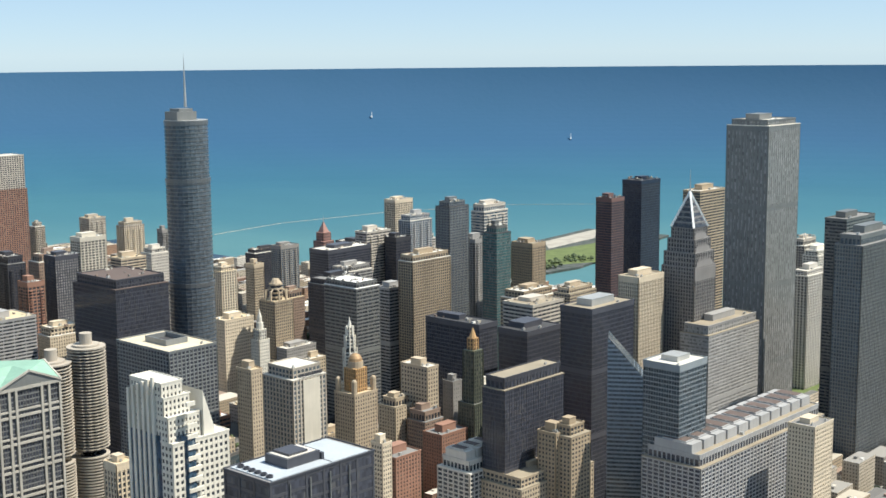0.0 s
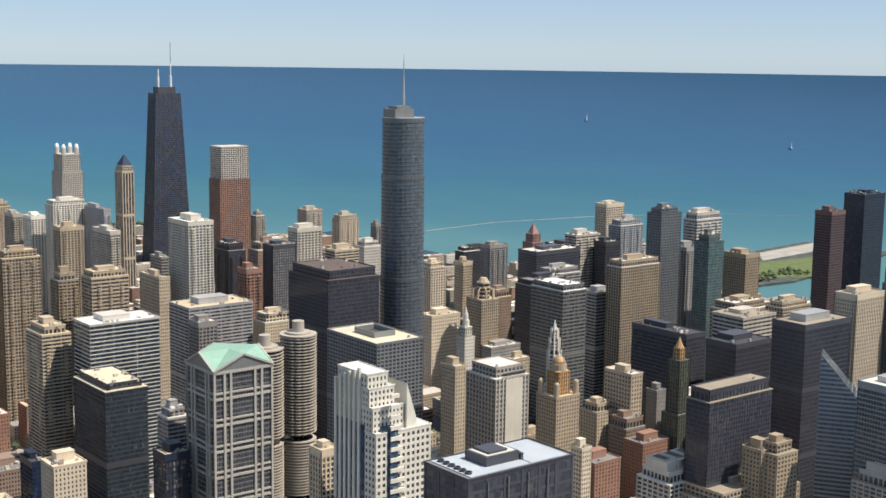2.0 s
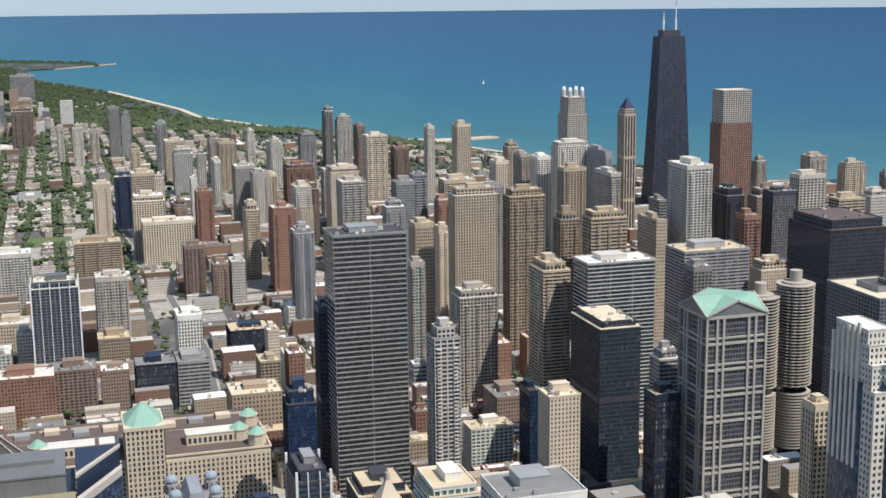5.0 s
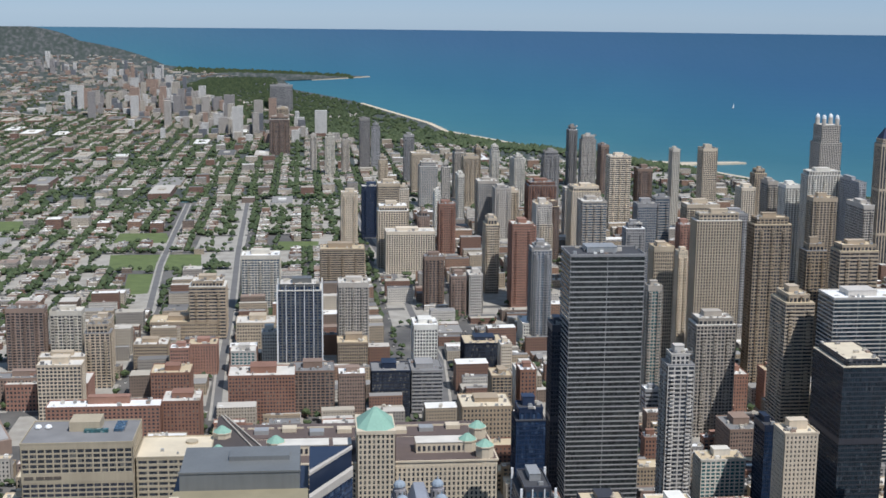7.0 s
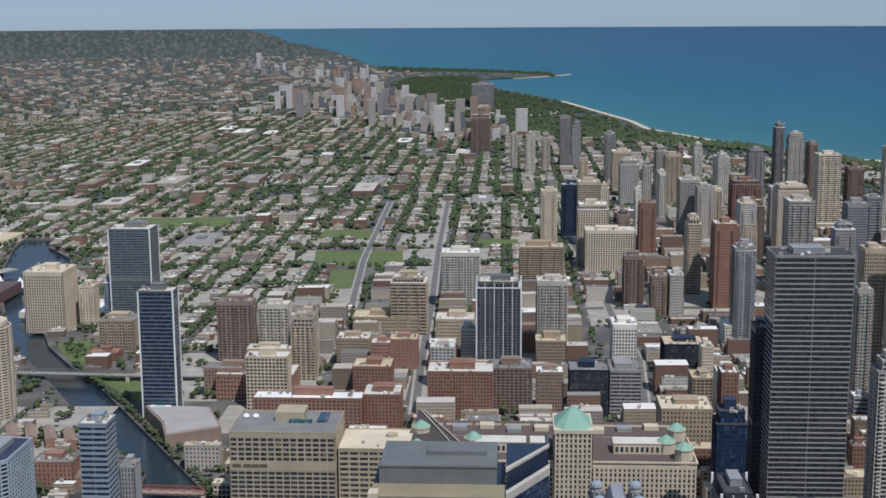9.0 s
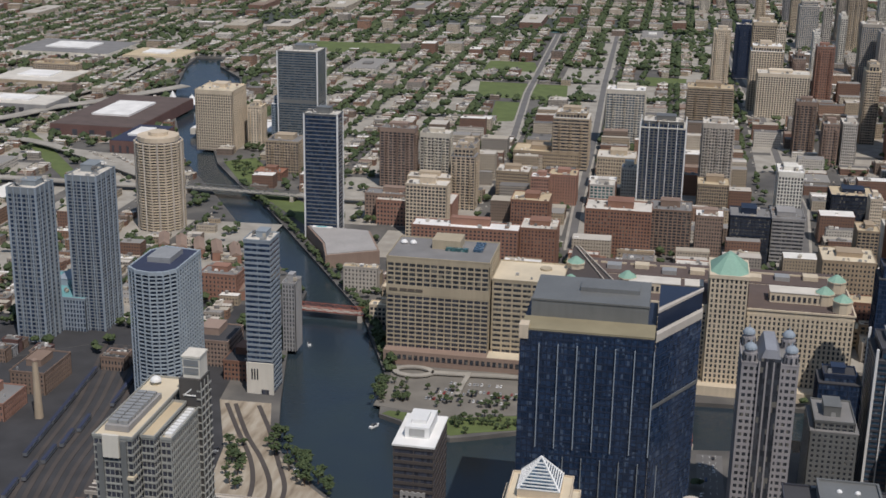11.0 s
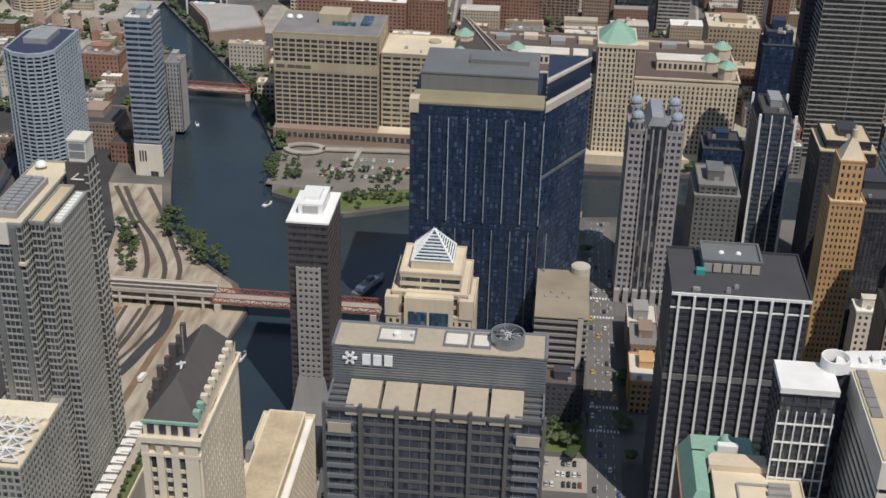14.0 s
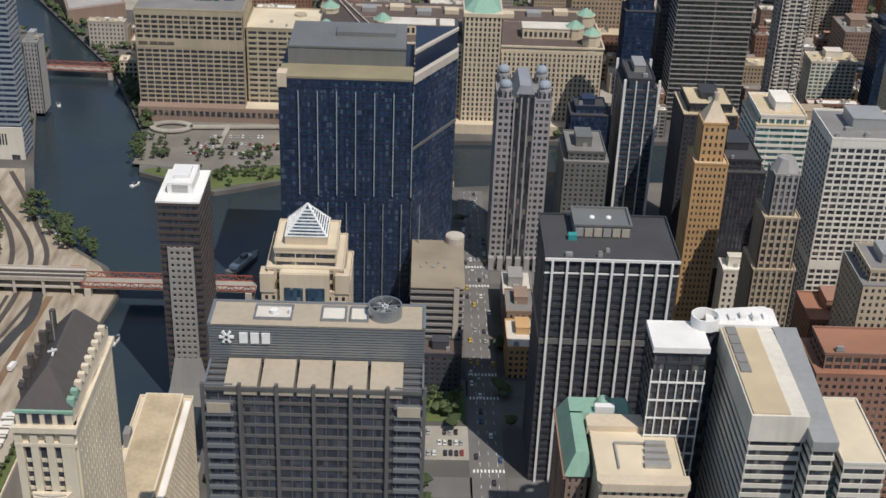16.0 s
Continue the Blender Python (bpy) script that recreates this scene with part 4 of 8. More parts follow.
tower("apartment_tower", 21.6, 1899.2, 67.1, 40, 68.8, "tan", "dark", "band", "tan")
tower("office_tower", -246.2, 1181.8, 106.7, 24, 53.4, "brick", "dark", "punch", "white")
tower("office_tower", -139.3, 1185.5, 36.3, 37.6, 55.2, "brick", "dark", "punch", "light")
tower("office_tower", -205.5, 1490.9, 40.5, 36.4, 33.5, "tan", "dark", "punch", "light")
tower("office_tower", -204.2, 1645.9, 88.2, 45, 23.0, "tan", "dark", "punch", "tan")
tower("office_tower", -139.8, 1474.9, 33.9, 30.5, 36.1, "brick", "dark", "punch", "tan")
tower("office_tower", -158.0, 1443.6, 22.3, 22.3, 40.3, "brick", "dark", "punch", "white")
tower("office_tower", -168.7, 1344.1, 42.7, 39.2, 39.1, "brick", "dark", "punch", "tan")
tower("office_tower", -87.9, 1548.7, 48.2, 40, 42.3, "lime", "dark", "punch", "light")
tower("office_tower", -54.6, 1479.4, 19.8, 19.8, 47.2, "white", "dark", "punch", "white")
tower("office_tower", -86.3, 1398.1, 28.0, 25.2, 46.4, "conc", "teal", "grid", "light")
tower("apartment_tower", 119.7, 2095.0, 51.7, 40, 103.5, "lime", "dark", "pier", "white")
tower("apartment_tower", 129.4, 2042.9, 81.1, 40, 69.0, "lime", "dark", "pier", "light")
tower("apartment_tower", 131.3, 2295.0, 41.0, 36.9, 115.4, "lime", "dark", "pier", "light")
tower("apartment_tower", 170.1, 2293.0, 18.5, 18.5, 110.3, "lime", "dark", "pier", "light")
tower("apartment_tower", 63.6, 2248.7, 29.0, 26.1, 106.9, "lime", "dark", "punch", "light")
tower("apartment_tower", 107.2, 2396.8, 33.1, 29.8, 97.2, "navyb", "dark", "punch", "light")
tower("apartment_tower", 185.3, 2091.8, 20.8, 20.8, 94.0, "brown", "dark", "punch", "grey")
tower("apartment_tower", 151.4, 3496.1, 29.3, 26.4, 139.3, "grey", "dark", "pier", "grey")
tower("apartment_tower", 183.6, 3494.5, 24.7, 24, 123.9, "grey", "dark", "pier", "grey")
tower("apartment_tower", 54.9, 3349.3, 25.0, 24, 109.8, "white", "dark", "punch", "light")
tower("apartment_tower", 17.2, 3449.9, 16.6, 16.6, 100.9, "conc", "dark", "punch", "light")
tower("apartment_tower", 100.4, 3448.3, 21.3, 21.3, 97.7, "conc", "dark", "punch", "light")
tower("apartment_tower", 249.4, 3189.2, 25.6, 24, 120.5, "grey", "dark", "grid", "light")
tower("apartment_tower", 251.2, 2989.5, 45.4, 45, 96.2, "lime", "dark", "pier", "light")
tower("apartment_tower", 251.8, 2788.7, 41.3, 41.3, 97.4, "conc", "blue", "pier", "light")
tower("apartment_tower", 290.5, 2684.3, 18.1, 20, 106.4, "conc", "dark", "pier", "light")
tower("apartment_tower", 168.4, 2894.5, 20.6, 20.6, 98.9, "lime", "dark", "punch", "light")
tower("apartment_tower", 340.0, 2880.0, 20.7, 44.5, 116.2, "conc", "dark", "grid", "light")
tower("apartment_tower", 348.1, 2778.3, 35.1, 35.1, 110.4, "lime", "dark", "grid", "grey")
tower("apartment_tower", 401.8, 2973.0, 12, 40.2, 110.4, "tan", "dark", "grid", "grey")
tower("apartment_tower", 422.7, 2869.0, 19.5, 26.7, 123.3, "white", "dark", "grid", "light")
tower("apartment_tower", 458.6, 2762.2, 22.6, 38.3, 111.4, "white", "dark", "grid", "light")
tower("apartment_tower", 540.4, 2849.2, 36.5, 34.7, 111.8, "grey", "dark", "grid", "grey")
tower("apartment_tower", 300.1, 2481.9, 13.4, 47.2, 106.9, "white", "dark", "pier", "light")
tower("apartment_tower", 318.5, 2328.3, 39.1, 39.1, 112.9, "conc", "blue", "pier", "light")
tower("apartment_tower", 343.2, 2274.2, 30.1, 41.9, 106.1, "conc", "dark", "punch", "grey")
tower("apartment_tower", 233.5, 2288.1, 12, 20, 102.2, "white", "dark", "punch", "light")
tower("apartment_tower", 231.2, 2187.8, 29.7, 29.7, 91.9, "brick", "dark", "punch", "grey")
tower("apartment_tower", 367.3, 2321.1, 27.6, 27.1, 96.5, "lime", "dark", "grid", "light")
tower("apartment_tower", 411.3, 2313.7, 53.0, 45, 110.8, "brick", "dark", "grid", "grey")
tower("apartment_tower", 386.3, 2115.0, 43.8, 26.9, 104.8, "brown", "dark", "grid", "tan")
tower("apartment_tower", 467.7, 2251.9, 31.2, 31.2, 108.0, "conc", "dark", "grid", "light")
tower("apartment_tower", 367.7, 1965.9, 21.8, 21.8, 99.3, "lime", "dark", "grid", "light")
tower("apartment_tower", -116.3, 4599.4, 79.6, 40, 174.2, "grey", "dark", "pier", "grey")
tower("apartment_tower", -102.0, 3899.4, 59.3, 40, 117.1, "brown", "dark", "grid", "light")
tower("apartment_tower", -213.8, 5196.5, 49.2, 40, 165.8, "grey", "dark", "grid", "grey")
tower("apartment_tower", -83.6, 4099.4, 35.6, 32.0, 128.8, "tan", "dark", "grid", "light")
tower("apartment_tower", -386.5, 1293.9, 38.0, 24, 136.3, "steel", "navy", "thin", "light", edges=1)
tower("office_tower", -537.8, 1682.9, 57.8, 45, 139.3, "steel", "blue", "band", "light", edges=1)
tower("apartment_tower", -654.7, 1670.7, 55.2, 59.0, 84.2, "lime", "dark", "pier", "lime", edges=0)
tower("apartment_tower", -589.3, 1697.9, 22.4, 22.4, 58.7, "lime", "dark", "punch", "lime")
tower("apartment_tower", -551.3, 1692.1, 32.0, 34.0, 72.9, "pale", "blue", "grid", "white")
tower("apartment_tower", -518.8, 1561.8, 45.1, 40.0, 42.1, "tan", "dark", "grid", "grey")
tower("office_tower", -523.3, 1524.6, 37.8, 26.0, 10, "brick", "dark", "punch", "brick")
tower("apartment_tower", -546.4, 955.0, 26.7, 31.9, 137.0, "pale", "navy", "grid", "light", near=1, ph=1, edges=4)
tower("apartment_tower", -509.7, 989.5, 28.6, 38.6, 140.0, "pale", "navy", "grid", "light", near=1, ph=1, edges=4)
tower("office_tower", -558.3, 985.2, 59.4, 67.3, 30.0, "pale", "navy", "pier", "teal")
slab = tower("apartment_tower", -314.7, 884.4, 21.5, 24.0, 125.0, "pale", "navy", "band", "light", near=1, ph=1)
part("white_base", Shape().box(-10.9, -12.5, 0, 10.9, -11.2, 26), WALLS["white"][0], slab, "plain white base wall")
for k in range(3):
    part("base_window", Shape().box(-7 + 2.2 * k, -12.7, 12, -5.8 + 2.2 * k, -12.4, 21), GLASS["dark"], slab)
part("base_door", Shape().box(1, -12.7, 0, 7, -12.4, 4), GLASS["black"], slab)
tower("apartment_tower", -314.4, 973.5, 12, 19.3, 60.0, "grey", "dark", "pier", "grey")
tower("office_tower", -430.8, 1083.5, 37.5, 24, 25.0, "brick", "dark", "punch", "grey")
tower("office_tower", -339.1, 1367.5, 58.5, 24, 32.0, "brown", "dark", "punch", "grey")
tower("office_tower", -323.0, 1354.6, 87.5, 45.7, 28.0, "brick", "dark", "punch", "light")
tower("office_tower", -300.8, 1420.2, 51.8, 24, 40.0, "lime", "dark", "grid", "light")
tower("office_tower", -256.5, 1505.2, 25.2, 27.7, 62.0, "tan", "dark", "grid", "grey")
tower("office_tower", -718.2, 2297.6, 60.3, 45, 28.0, "conc", "blue", "band", "light")
tower("office_tower", -1169.0, 2183.5, 87.5, 24, 25.0, "tan", "dark", "grid", "tan")

# ---- buildings with shapes of their own ----
def claim(x0, y0, x1, y1):
    FOOT.append((x0, y0, x1, y1))


def block(name, x0, y0, x1, y1, label, category="office tower"):
    claim(x0, y0, x1, y1)
    return thing(name, (x0 + x1) / 2, (y0 + y1) / 2, label, category)


def tier(root, w, d, z0, z1, wall, glass="dark", pat="punch", roof="light", ox=0.0, oy=0.0, near=False, top=True, parapet=1.0, **more):
    """One storey block of a stepped building, centred at ox, oy from its root."""
    facade(root, w, d, z0, z1, wall, glass, pat, near, x0=ox - w / 2, y0=oy - d / 2, **more)
    if top:
        roof_top(root, w, d, z1, wall, roof, x0=ox - w / 2, y0=oy - d / 2, ph=0, parapet=parapet, units=0)


def rounded(root, plan, z0, z1, fh, share, wall, glass, near=True, core=0.93, rail=0.0):
    """A building on a round or curved plan: glass core and a ring slab at each floor."""
    inner = [(x * core, y * core) for x, y in plan]
    part("glazing", Shape().prism(inner, z0, z1 - 0.1), GLASS[glass], root)
    n = int((z1 - z0) / fh)
    slab = Shape().prism(plan, 0, fh * share).data("floor_band", wall)
    joined = Shape()
    for k in range(n):
        if near:
            part("floor_band", slab, wall, root, at=(0, 0, z0 + fh * (k + 1 - share)))
        else:
            joined.prism(plan, z0 + fh * (k + 1 - share), z0 + fh * (k + 1))
    if not near:
        part("floor_band", joined, wall, root, kind="stuff")


def dome(root, r, x, y, z, h, mat, name="dome", n=12):
    s = Shape()
    for k in range(4):
        a, b = math.pi / 2 * k / 4, math.pi / 2 * (k + 1) / 4
        s.prism(ring(n, r * math.cos(a), x, y), z + h * math.sin(a), z + h * math.sin(b), ring(n, max(0.05, r * math.cos(b)), x, y))
    part(name, s, mat, root)


def spire(root, r, x, y, z0, z1, mat, name="spire", n=8, top=0.05):
    part(name, Shape().prism(ring(n, r, x, y, math.pi / n), z0, z1, ring(n, top, x, y, math.pi / n)), mat, root)


LIME, CONC, WHT, BRICKW, BROWN, DARK, GREY, TAN, STEEL, NAVYB, GOLD = (WALLS[k][0] for k in ("lime", "conc", "white", "brick", "brown", "dark", "grey", "tan", "steel", "navyb", "gold"))
CURVED = wall_mat("grey-green curved steel", (0.165, 0.17, 0.175), 0.34, 0.45, 0.1, 0.05)
SILVER = wall_mat("brushed steel cladding", (0.30, 0.32, 0.34), 0.32, 0.55, 0.12, 0.1)


def rounded_steel_tower():
    root = block("office_tower", 794, 1041, 842, 1089, "rounded steel and glass tower with a spire beside the river", "skyscraper")
    for z0, z1, r in ((0, 178, 23.6), (178, 286, 22.9), (286, 345, 22.2)):
        plan = ring(28, r)
        rounded(root, plan, z0, z1, 4.0, 0.28, CURVED, "silver", False, 0.99)
        part("setback_cornice", Shape().prism([(x * 1.01, y * 1.01) for x, y in plan], z1 - 3.5, z1 + 0.8), CURVED, root)
    part("crown", Shape().box(-17, -9, 345, 7, 12, 355).box(-13, -7, 355, 4, 9, 358), STEEL, root)
    part("crown_rim", Shape().prism(ring(28, 22.4), 345, 346.2), UNIT, root)
    spire(root, 1.6, 0, 0, 359, 414, UNIT)


def tapered_black_tower():
    root = block("office_tower", 1073, 2150, 1154, 2205, "black tapering steel tower with cross bracing and twin antennas", "skyscraper")
    b, t, h = ((-40, -25), (40, -25), (40, 25), (-40, 25)), ((-24.5, -15.5), (24.5, -15.5), (24.5, 15.5), (-24.5, 15.5)), 333
    part("glazing", Shape().prism(b, 0, h, t), GLASS["navy"], root)

    def edge(u, v, z, out=0.5):
        k = z / h
        (xa, ya), (xb, yb) = [(p[0] + (q[0] - p[0]) * k, p[1] + (q[1] - p[1]) * k) for p, q in ((b[u], t[u]), (b[(u + 1) % 4], t[(u + 1) % 4]))]
        return xa + (xb - xa) * v, ya + (yb - ya) * v, z

    beam = wall_mat("black bracing steel", (0.080, 0.074, 0.080), 0.5, 0.2)
    for u in range(4):
        for i in range(6):
            part("column", Shape().bar(edge(u, i / 6, 0), edge(u, i / 6, h), 1.0), beam, root)
    bands = Shape()
    for z in range(4, 333, 4):
        k = z / h
        bands.prism([(x + (p - x) * k, y + (q - y) * k) for (x, y), (p, q) in zip([(x * 1.01, y * 1.015) for x, y in b], [(x * 1.01, y * 1.015) for x, y in t])], z - 1.5, z)
    part("floor_band", bands, beam, root, kind="stuff")
    for i in range(5):
        z0, z1 = i * 62 + 6, i * 62 + 68
        for u in range(4):
            part("cross_brace", Shape().bar(edge(u, 0.02, z0), edge(u, 0.98, z1), 1.5).bar(edge(u, 0.98, z0), edge(u, 0.02, z1), 1.5), beam, root)
    part("plant_floor", Shape().box(-18, -10, 333, 18, 10, 344), beam, root)
    for x, a, b, c in ((-12, 362, 376, 385), (13, 366, 388, 425)):
        mast = part("antenna", Shape().prism(ring(10, 1.9, x, 0), 344, a).prism(ring(8, 1.0, x, 0), a, b), WHITE, root)
        part("antenna_tip", Shape().prism(ring(6, 0.6, x, 0), b, c), STEEL, mast, "slim grey upper mast")


def chevron_tower():
    root = block("office_tower", 1088, 625, 1128, 663, "grey granite tower with chevron steps and a diamond pyramid top", "skyscraper")
    GREY = wall_mat("mid grey granite", (0.21, 0.20, 0.195), 0.6)
    tier(root, 40, 38, 0, 205, GREY, "dark", "pier", top=False)
    for k, (z0, z1, s) in enumerate(((205, 219, 36), (219, 232, 31), (232, 243, 26))):
        tier(root, s, s, z0, z1, GREY, "dark", "pier", top=False)
        part("chevron", Shape().prism([(-s / 2 - 1, -s / 2 - 1), (s / 2 + 1, -s / 2 - 1), (0, -s / 2 + 2)], z0 - 14, [z0 - 2, z0 - 2, z1 + 4]), GREY, root)
    q = 13
    corners = [(-q, -q), (q, -q), (q, q), (-q, q)]
    part("pyramid", Shape().prism(corners, 243, 277, [(0.2 * a / q, 0.2 * c / q) for a, c in corners]), GLASS["dark"], root)
    for a, c in corners:
        part("pyramid_edge", Shape().bar((a, c, 243), (0, 0, 277.5), 2.0), WHITE, root)
    for z in range(247, 272, 5):
        s = q * (277 - z) / 34 + 0.3
        part("pyramid_band", Shape().box(-s, -s, z, s, s, z + 1.6), GREY, root)
    spire(root, 0.8, 0, 0, 276, 300, UNIT)


def slanted_diamond_tower():
    root = block("office_tower", 905, 574, 947, 618, "pale blue banded tower cut by a slanting roof", "office tower")
    root.location = (925, 590, 0)
    plan = [(-20, 12), (-2, -16), (22, 0), (4, 28)]
    part("glazing", Shape().prism([(1 + (x - 1) * 0.98, 6 + (y - 6) * 0.98) for x, y in plan], 0, [170, 133, 133, 170]), GLASS["silver"], root)
    for k in range(1, 45):
        z = 3.8 * k
        u = max(0.0, (z - 133) / 37)
        cut = [plan[0], tuple(q + (p - q) * u for p, q in zip(plan[0], plan[1])), tuple(q + (p - q) * u for p, q in zip(plan[3], plan[2])), plan[3]]
        part("floor_band", Shape().prism(cut, z - 1.7, z), WALLS["pale"][2], root)


def gabled_stone_tower():
    root = block("office_tower", 452, 813, 501, 856, "stone-gridded glass tower with green copper gable roof", "office tower")
    w, d, h = 49, 43, 176
    CONC = wall_mat("weathered grey stone grid", (0.40, 0.375, 0.33), 0.85)
    tier(root, w, d, 0, h, STEEL, "black", "mull", top=False)
    for z in range(16, 176, 20):
        part("stone_band", Shape().box(-w / 2 - 0.5, -d / 2 - 0.5, z, w / 2 + 0.5, d / 2 + 0.5, z + 1.8).box(-w / 2 - 0.5, -d / 2 - 0.5, z + 4.6, w / 2 + 0.5, d / 2 + 0.5, z + 6.0), CONC, root)
    pier_x = Shape().box(-0.9, -0.9, 0, 0.9, 0.9, h).data("stone_pier", CONC)
    for u in (-0.5, -0.33, -0.22, 0.2, 0.32, 0.5):
        for sy in (-1, 1):
            part("stone_pier", pier_x, CONC, root, at=(u * w, sy * d / 2, 0))
        for sx in (-1, 1):
            part("stone_pier", pier_x, CONC, root, at=(sx * w / 2, u * d, 0))
    part("cornice", Shape().box(-w / 2 - 1, -d / 2 - 1, h, w / 2 + 1, d / 2 + 1, h + 2.2), CONC, root)
    # crossed gables
    a, b, z, top = w / 2 + 1, d / 2 + 1, h + 2.2, h + 13
    g = Shape()
    g.v = [(-a, -b, z), (a, -b, z), (a, b, z), (-a, b, z), (0, -b, top), (a, 0, top), (0, b, top), (-a, 0, top), (0, 0, top)]
    g.f = [(0, 4, 8, 7), (4, 1, 5, 8), (5, 2, 6, 8), (6, 3, 7, 8)]
    g.f = [f for q in g.f for f in ((q[0], q[1], q[2]), (q[0], q[2], q[3]))]
    part("copper_roof", g, COPPER, root)
    for fx, fy in ((0, -1), (0, 1), (-1, 0), (1, 0)):
        p = Shape()
        if fx == 0:
            p.v = [(-a, fy * (b - 0.3), z), (a, fy * (b - 0.3), z), (0, fy * (b - 0.3), top - 0.3)]
            ends = [(-a, fy * b, z), (0, fy * b, top), (a, fy * b, z)]
        else:
            p.v = [(fx * (a - 0.3), -b, z), (fx * (a - 0.3), b, z), (fx * (a - 0.3), 0, top - 0.3)]
            ends = [(fx * a, -b, z), (fx * a, 0, top), (fx * a, b, z)]
        p.f = [(0, 1, 2)]
        part("gable", p, STEEL, root)
        part("gable_edge", Shape().bar(ends[0], ends[1], 1.4).bar(ends[1], ends[2], 1.4), CONC, root)


def corncob_tower(x, y, h):
    root = block("apartment_tower", x - 17, y - 17, x + 17, y + 17, "round concrete apartment tower with petal balconies", "apartment tower")
    petals = [(math.cos(a) * r, math.sin(a) * r) for a, r in ((2 * math.pi * k / 48, 16.6 + 0.9 * abs(math.sin(8 * 2 * math.pi * k / 48))) for k in range(48))]
    CONC = WALLS["conc"][1]
    rounded(root, petals, 58, h, 2.9, 0.27, CONC, "black", False, 0.80)
    rounded(root, ring(32, 17), 0, 54, 2.8, 0.42, CONC, "dark", False, 0.8)
    part("roof", Shape().prism(ring(32, 17.4), h, h + 1.2).prism(ring(24, 12), h + 1.2, h + 3), CONC, root)
    part("core_tube", Shape().prism(ring(20, 5.6), h + 1, h + 13), CONC, root)


def stepped_white_tower():
    root = block("office_tower", 466, 630, 511, 676, "stepped white stone tower with ribbed glass corner", "office tower")
    tier(root, 45, 44, 0, 172, WHT, "dark", "punch", "white", 0, 0, near=True, fh=4.4, ps=4.0, pw=1.7)
    tier(root, 26, 40, 172, 188, WHT, "dark", "punch", "white", -9.5, 2)
    tier(root, 21, 36, 188, 200, WHT, "dark", "punch", "white", -12, 4)
    tier(root, 17, 34, 200, 209, WHT, "dark", "punch", "white", -14, 5)
    part("glass_bay", Shape().prism([(-23.4, -8), (-12, -23.6), (-6, -23.6), (-6, -20), (-20, -4), (-23.4, 22)][::1], 0, 176), GLASS["blue"], root)
    for k in range(6):
        part("white_fin", Shape().box(-24.2, -6 + 5.4 * k, 120, -22.4, -3.6 + 5.4 * k, 213 - 2.2 * k), WHT, root)
    for k in range(12):
        part("balcony_band", Shape().box(-12, -24.4, 118 + 7 * k, 1 - 0.6 * k, -22.6, 120.6 + 7 * k), WHT, root)
    part("sloped_shoulder", Shape().prism([(3.5, -20), (12, -20), (12, 20), (3.5, 20)], 172, [202, 176, 176, 202]), WHT, root)


def black_roofed_tower():
    root = block("office_tower", 409, 474, 484, 512, "black steel office block with pale roof and dark rooftop core", "office tower")
    tier(root, 75, 38, 0, 197, DARK, "black", "mull", "grey", near=True, fh=6.5, ps=12, pw=1.4)
    part("roof_deck", Shape().box(-34, -17, 197.1, 34, 17, 197.9), wall_mat("pale blue-grey roof membrane", (0.42, 0.46, 0.50), 0.85), root)
    part("penthouse", Shape().box(-17, -9, 197.9, 6, 9, 203).box(-13, -6, 203, 0, 7, 204.5), DARK, root)
    part("roof_hatch", Shape().box(-15.5, -7.5, 203, 4.5, 7.5, 203.25), ROOFS["light"], root)
    for k in range(6):
        part("roof_fan", Shape().hollow(ring(14, 1.9, -31.6 + 0.2 * k, -12 + 4.9 * k), ring(14, 1.4, -31.6 + 0.2 * k, -12 + 4.9 * k), 197.9, 199.2).prism(ring(14, 1.4, -31.6 + 0.2 * k, -12 + 4.9 * k), 197.9, 198.3), DARK, root)
    part("roof_wall", Shape().box(6.4, -10, 197.9, 8.2, 10, 201.6), DARK, root)
    part("expansion_joint", Shape().box(7, -17, 197.9, 7.6, -10.2, 198.1), DARK, root)
    for x in (-24, -10, 4, 18):
        part("facade_seam", Shape().box(x - 0.25, -19.5, 4, x + 0.25, -18.9, 194), STEEL, root)


def domed_stone_tower():
    root = block("office_tower", 787, 794, 817, 821, "tan stone tower with turrets and a bronze dome", "office tower")
    tier(root, 30, 27, 0, 108, TAN, "dark", "punch", "tan")
    for sx in (-1, 1):
        for sy in (-1, 1):
            part("turret", Shape().prism(ring(8, 2.6, sx * 12, sy * 10.5), 108, 119), TAN, root)
            dome(root, 2.7, sx * 12, sy * 10.5, 119, 3, TAN, "turret_cap", 8)
    tier(root, 15, 15, 108, 130, GOLD, "dark", "pier", top=False)
    part("drum", Shape().prism(ring(16, 7), 130, 136), TAN, root)
    dome(root, 6.4, 0, 0, 136, 7, wall_mat("bronze dome", (0.40, 0.26, 0.14), 0.5, 0.3), "dome", 16)


def slender_stone_spire():
    root = block("office_tower", 848, 861, 865, 878, "slender pale octagonal stone tower with stepped crown", "office tower")
    tier(root, 16, 16, 0, 95, LIME, "dark", "punch", top=False)
    for z0, z1, r in ((95, 128, 6.6), (128, 140, 5.2), (140, 149, 3.6)):
        rounded(root, ring(8, r), z0, z1, 3.4, 0.5, WHT, "dark", False, 0.9)
        for k in range(8):
            a = 2 * math.pi * k / 8
            part("buttress", Shape().box(r * math.cos(a) - 0.6, r * math.sin(a) - 0.6, z0, r * math.cos(a) + 0.6, r * math.sin(a) + 0.6, z1 + 1.5), WHT, root)
    spire(root, 2.6, 0, 0, 149, 160, WHT)


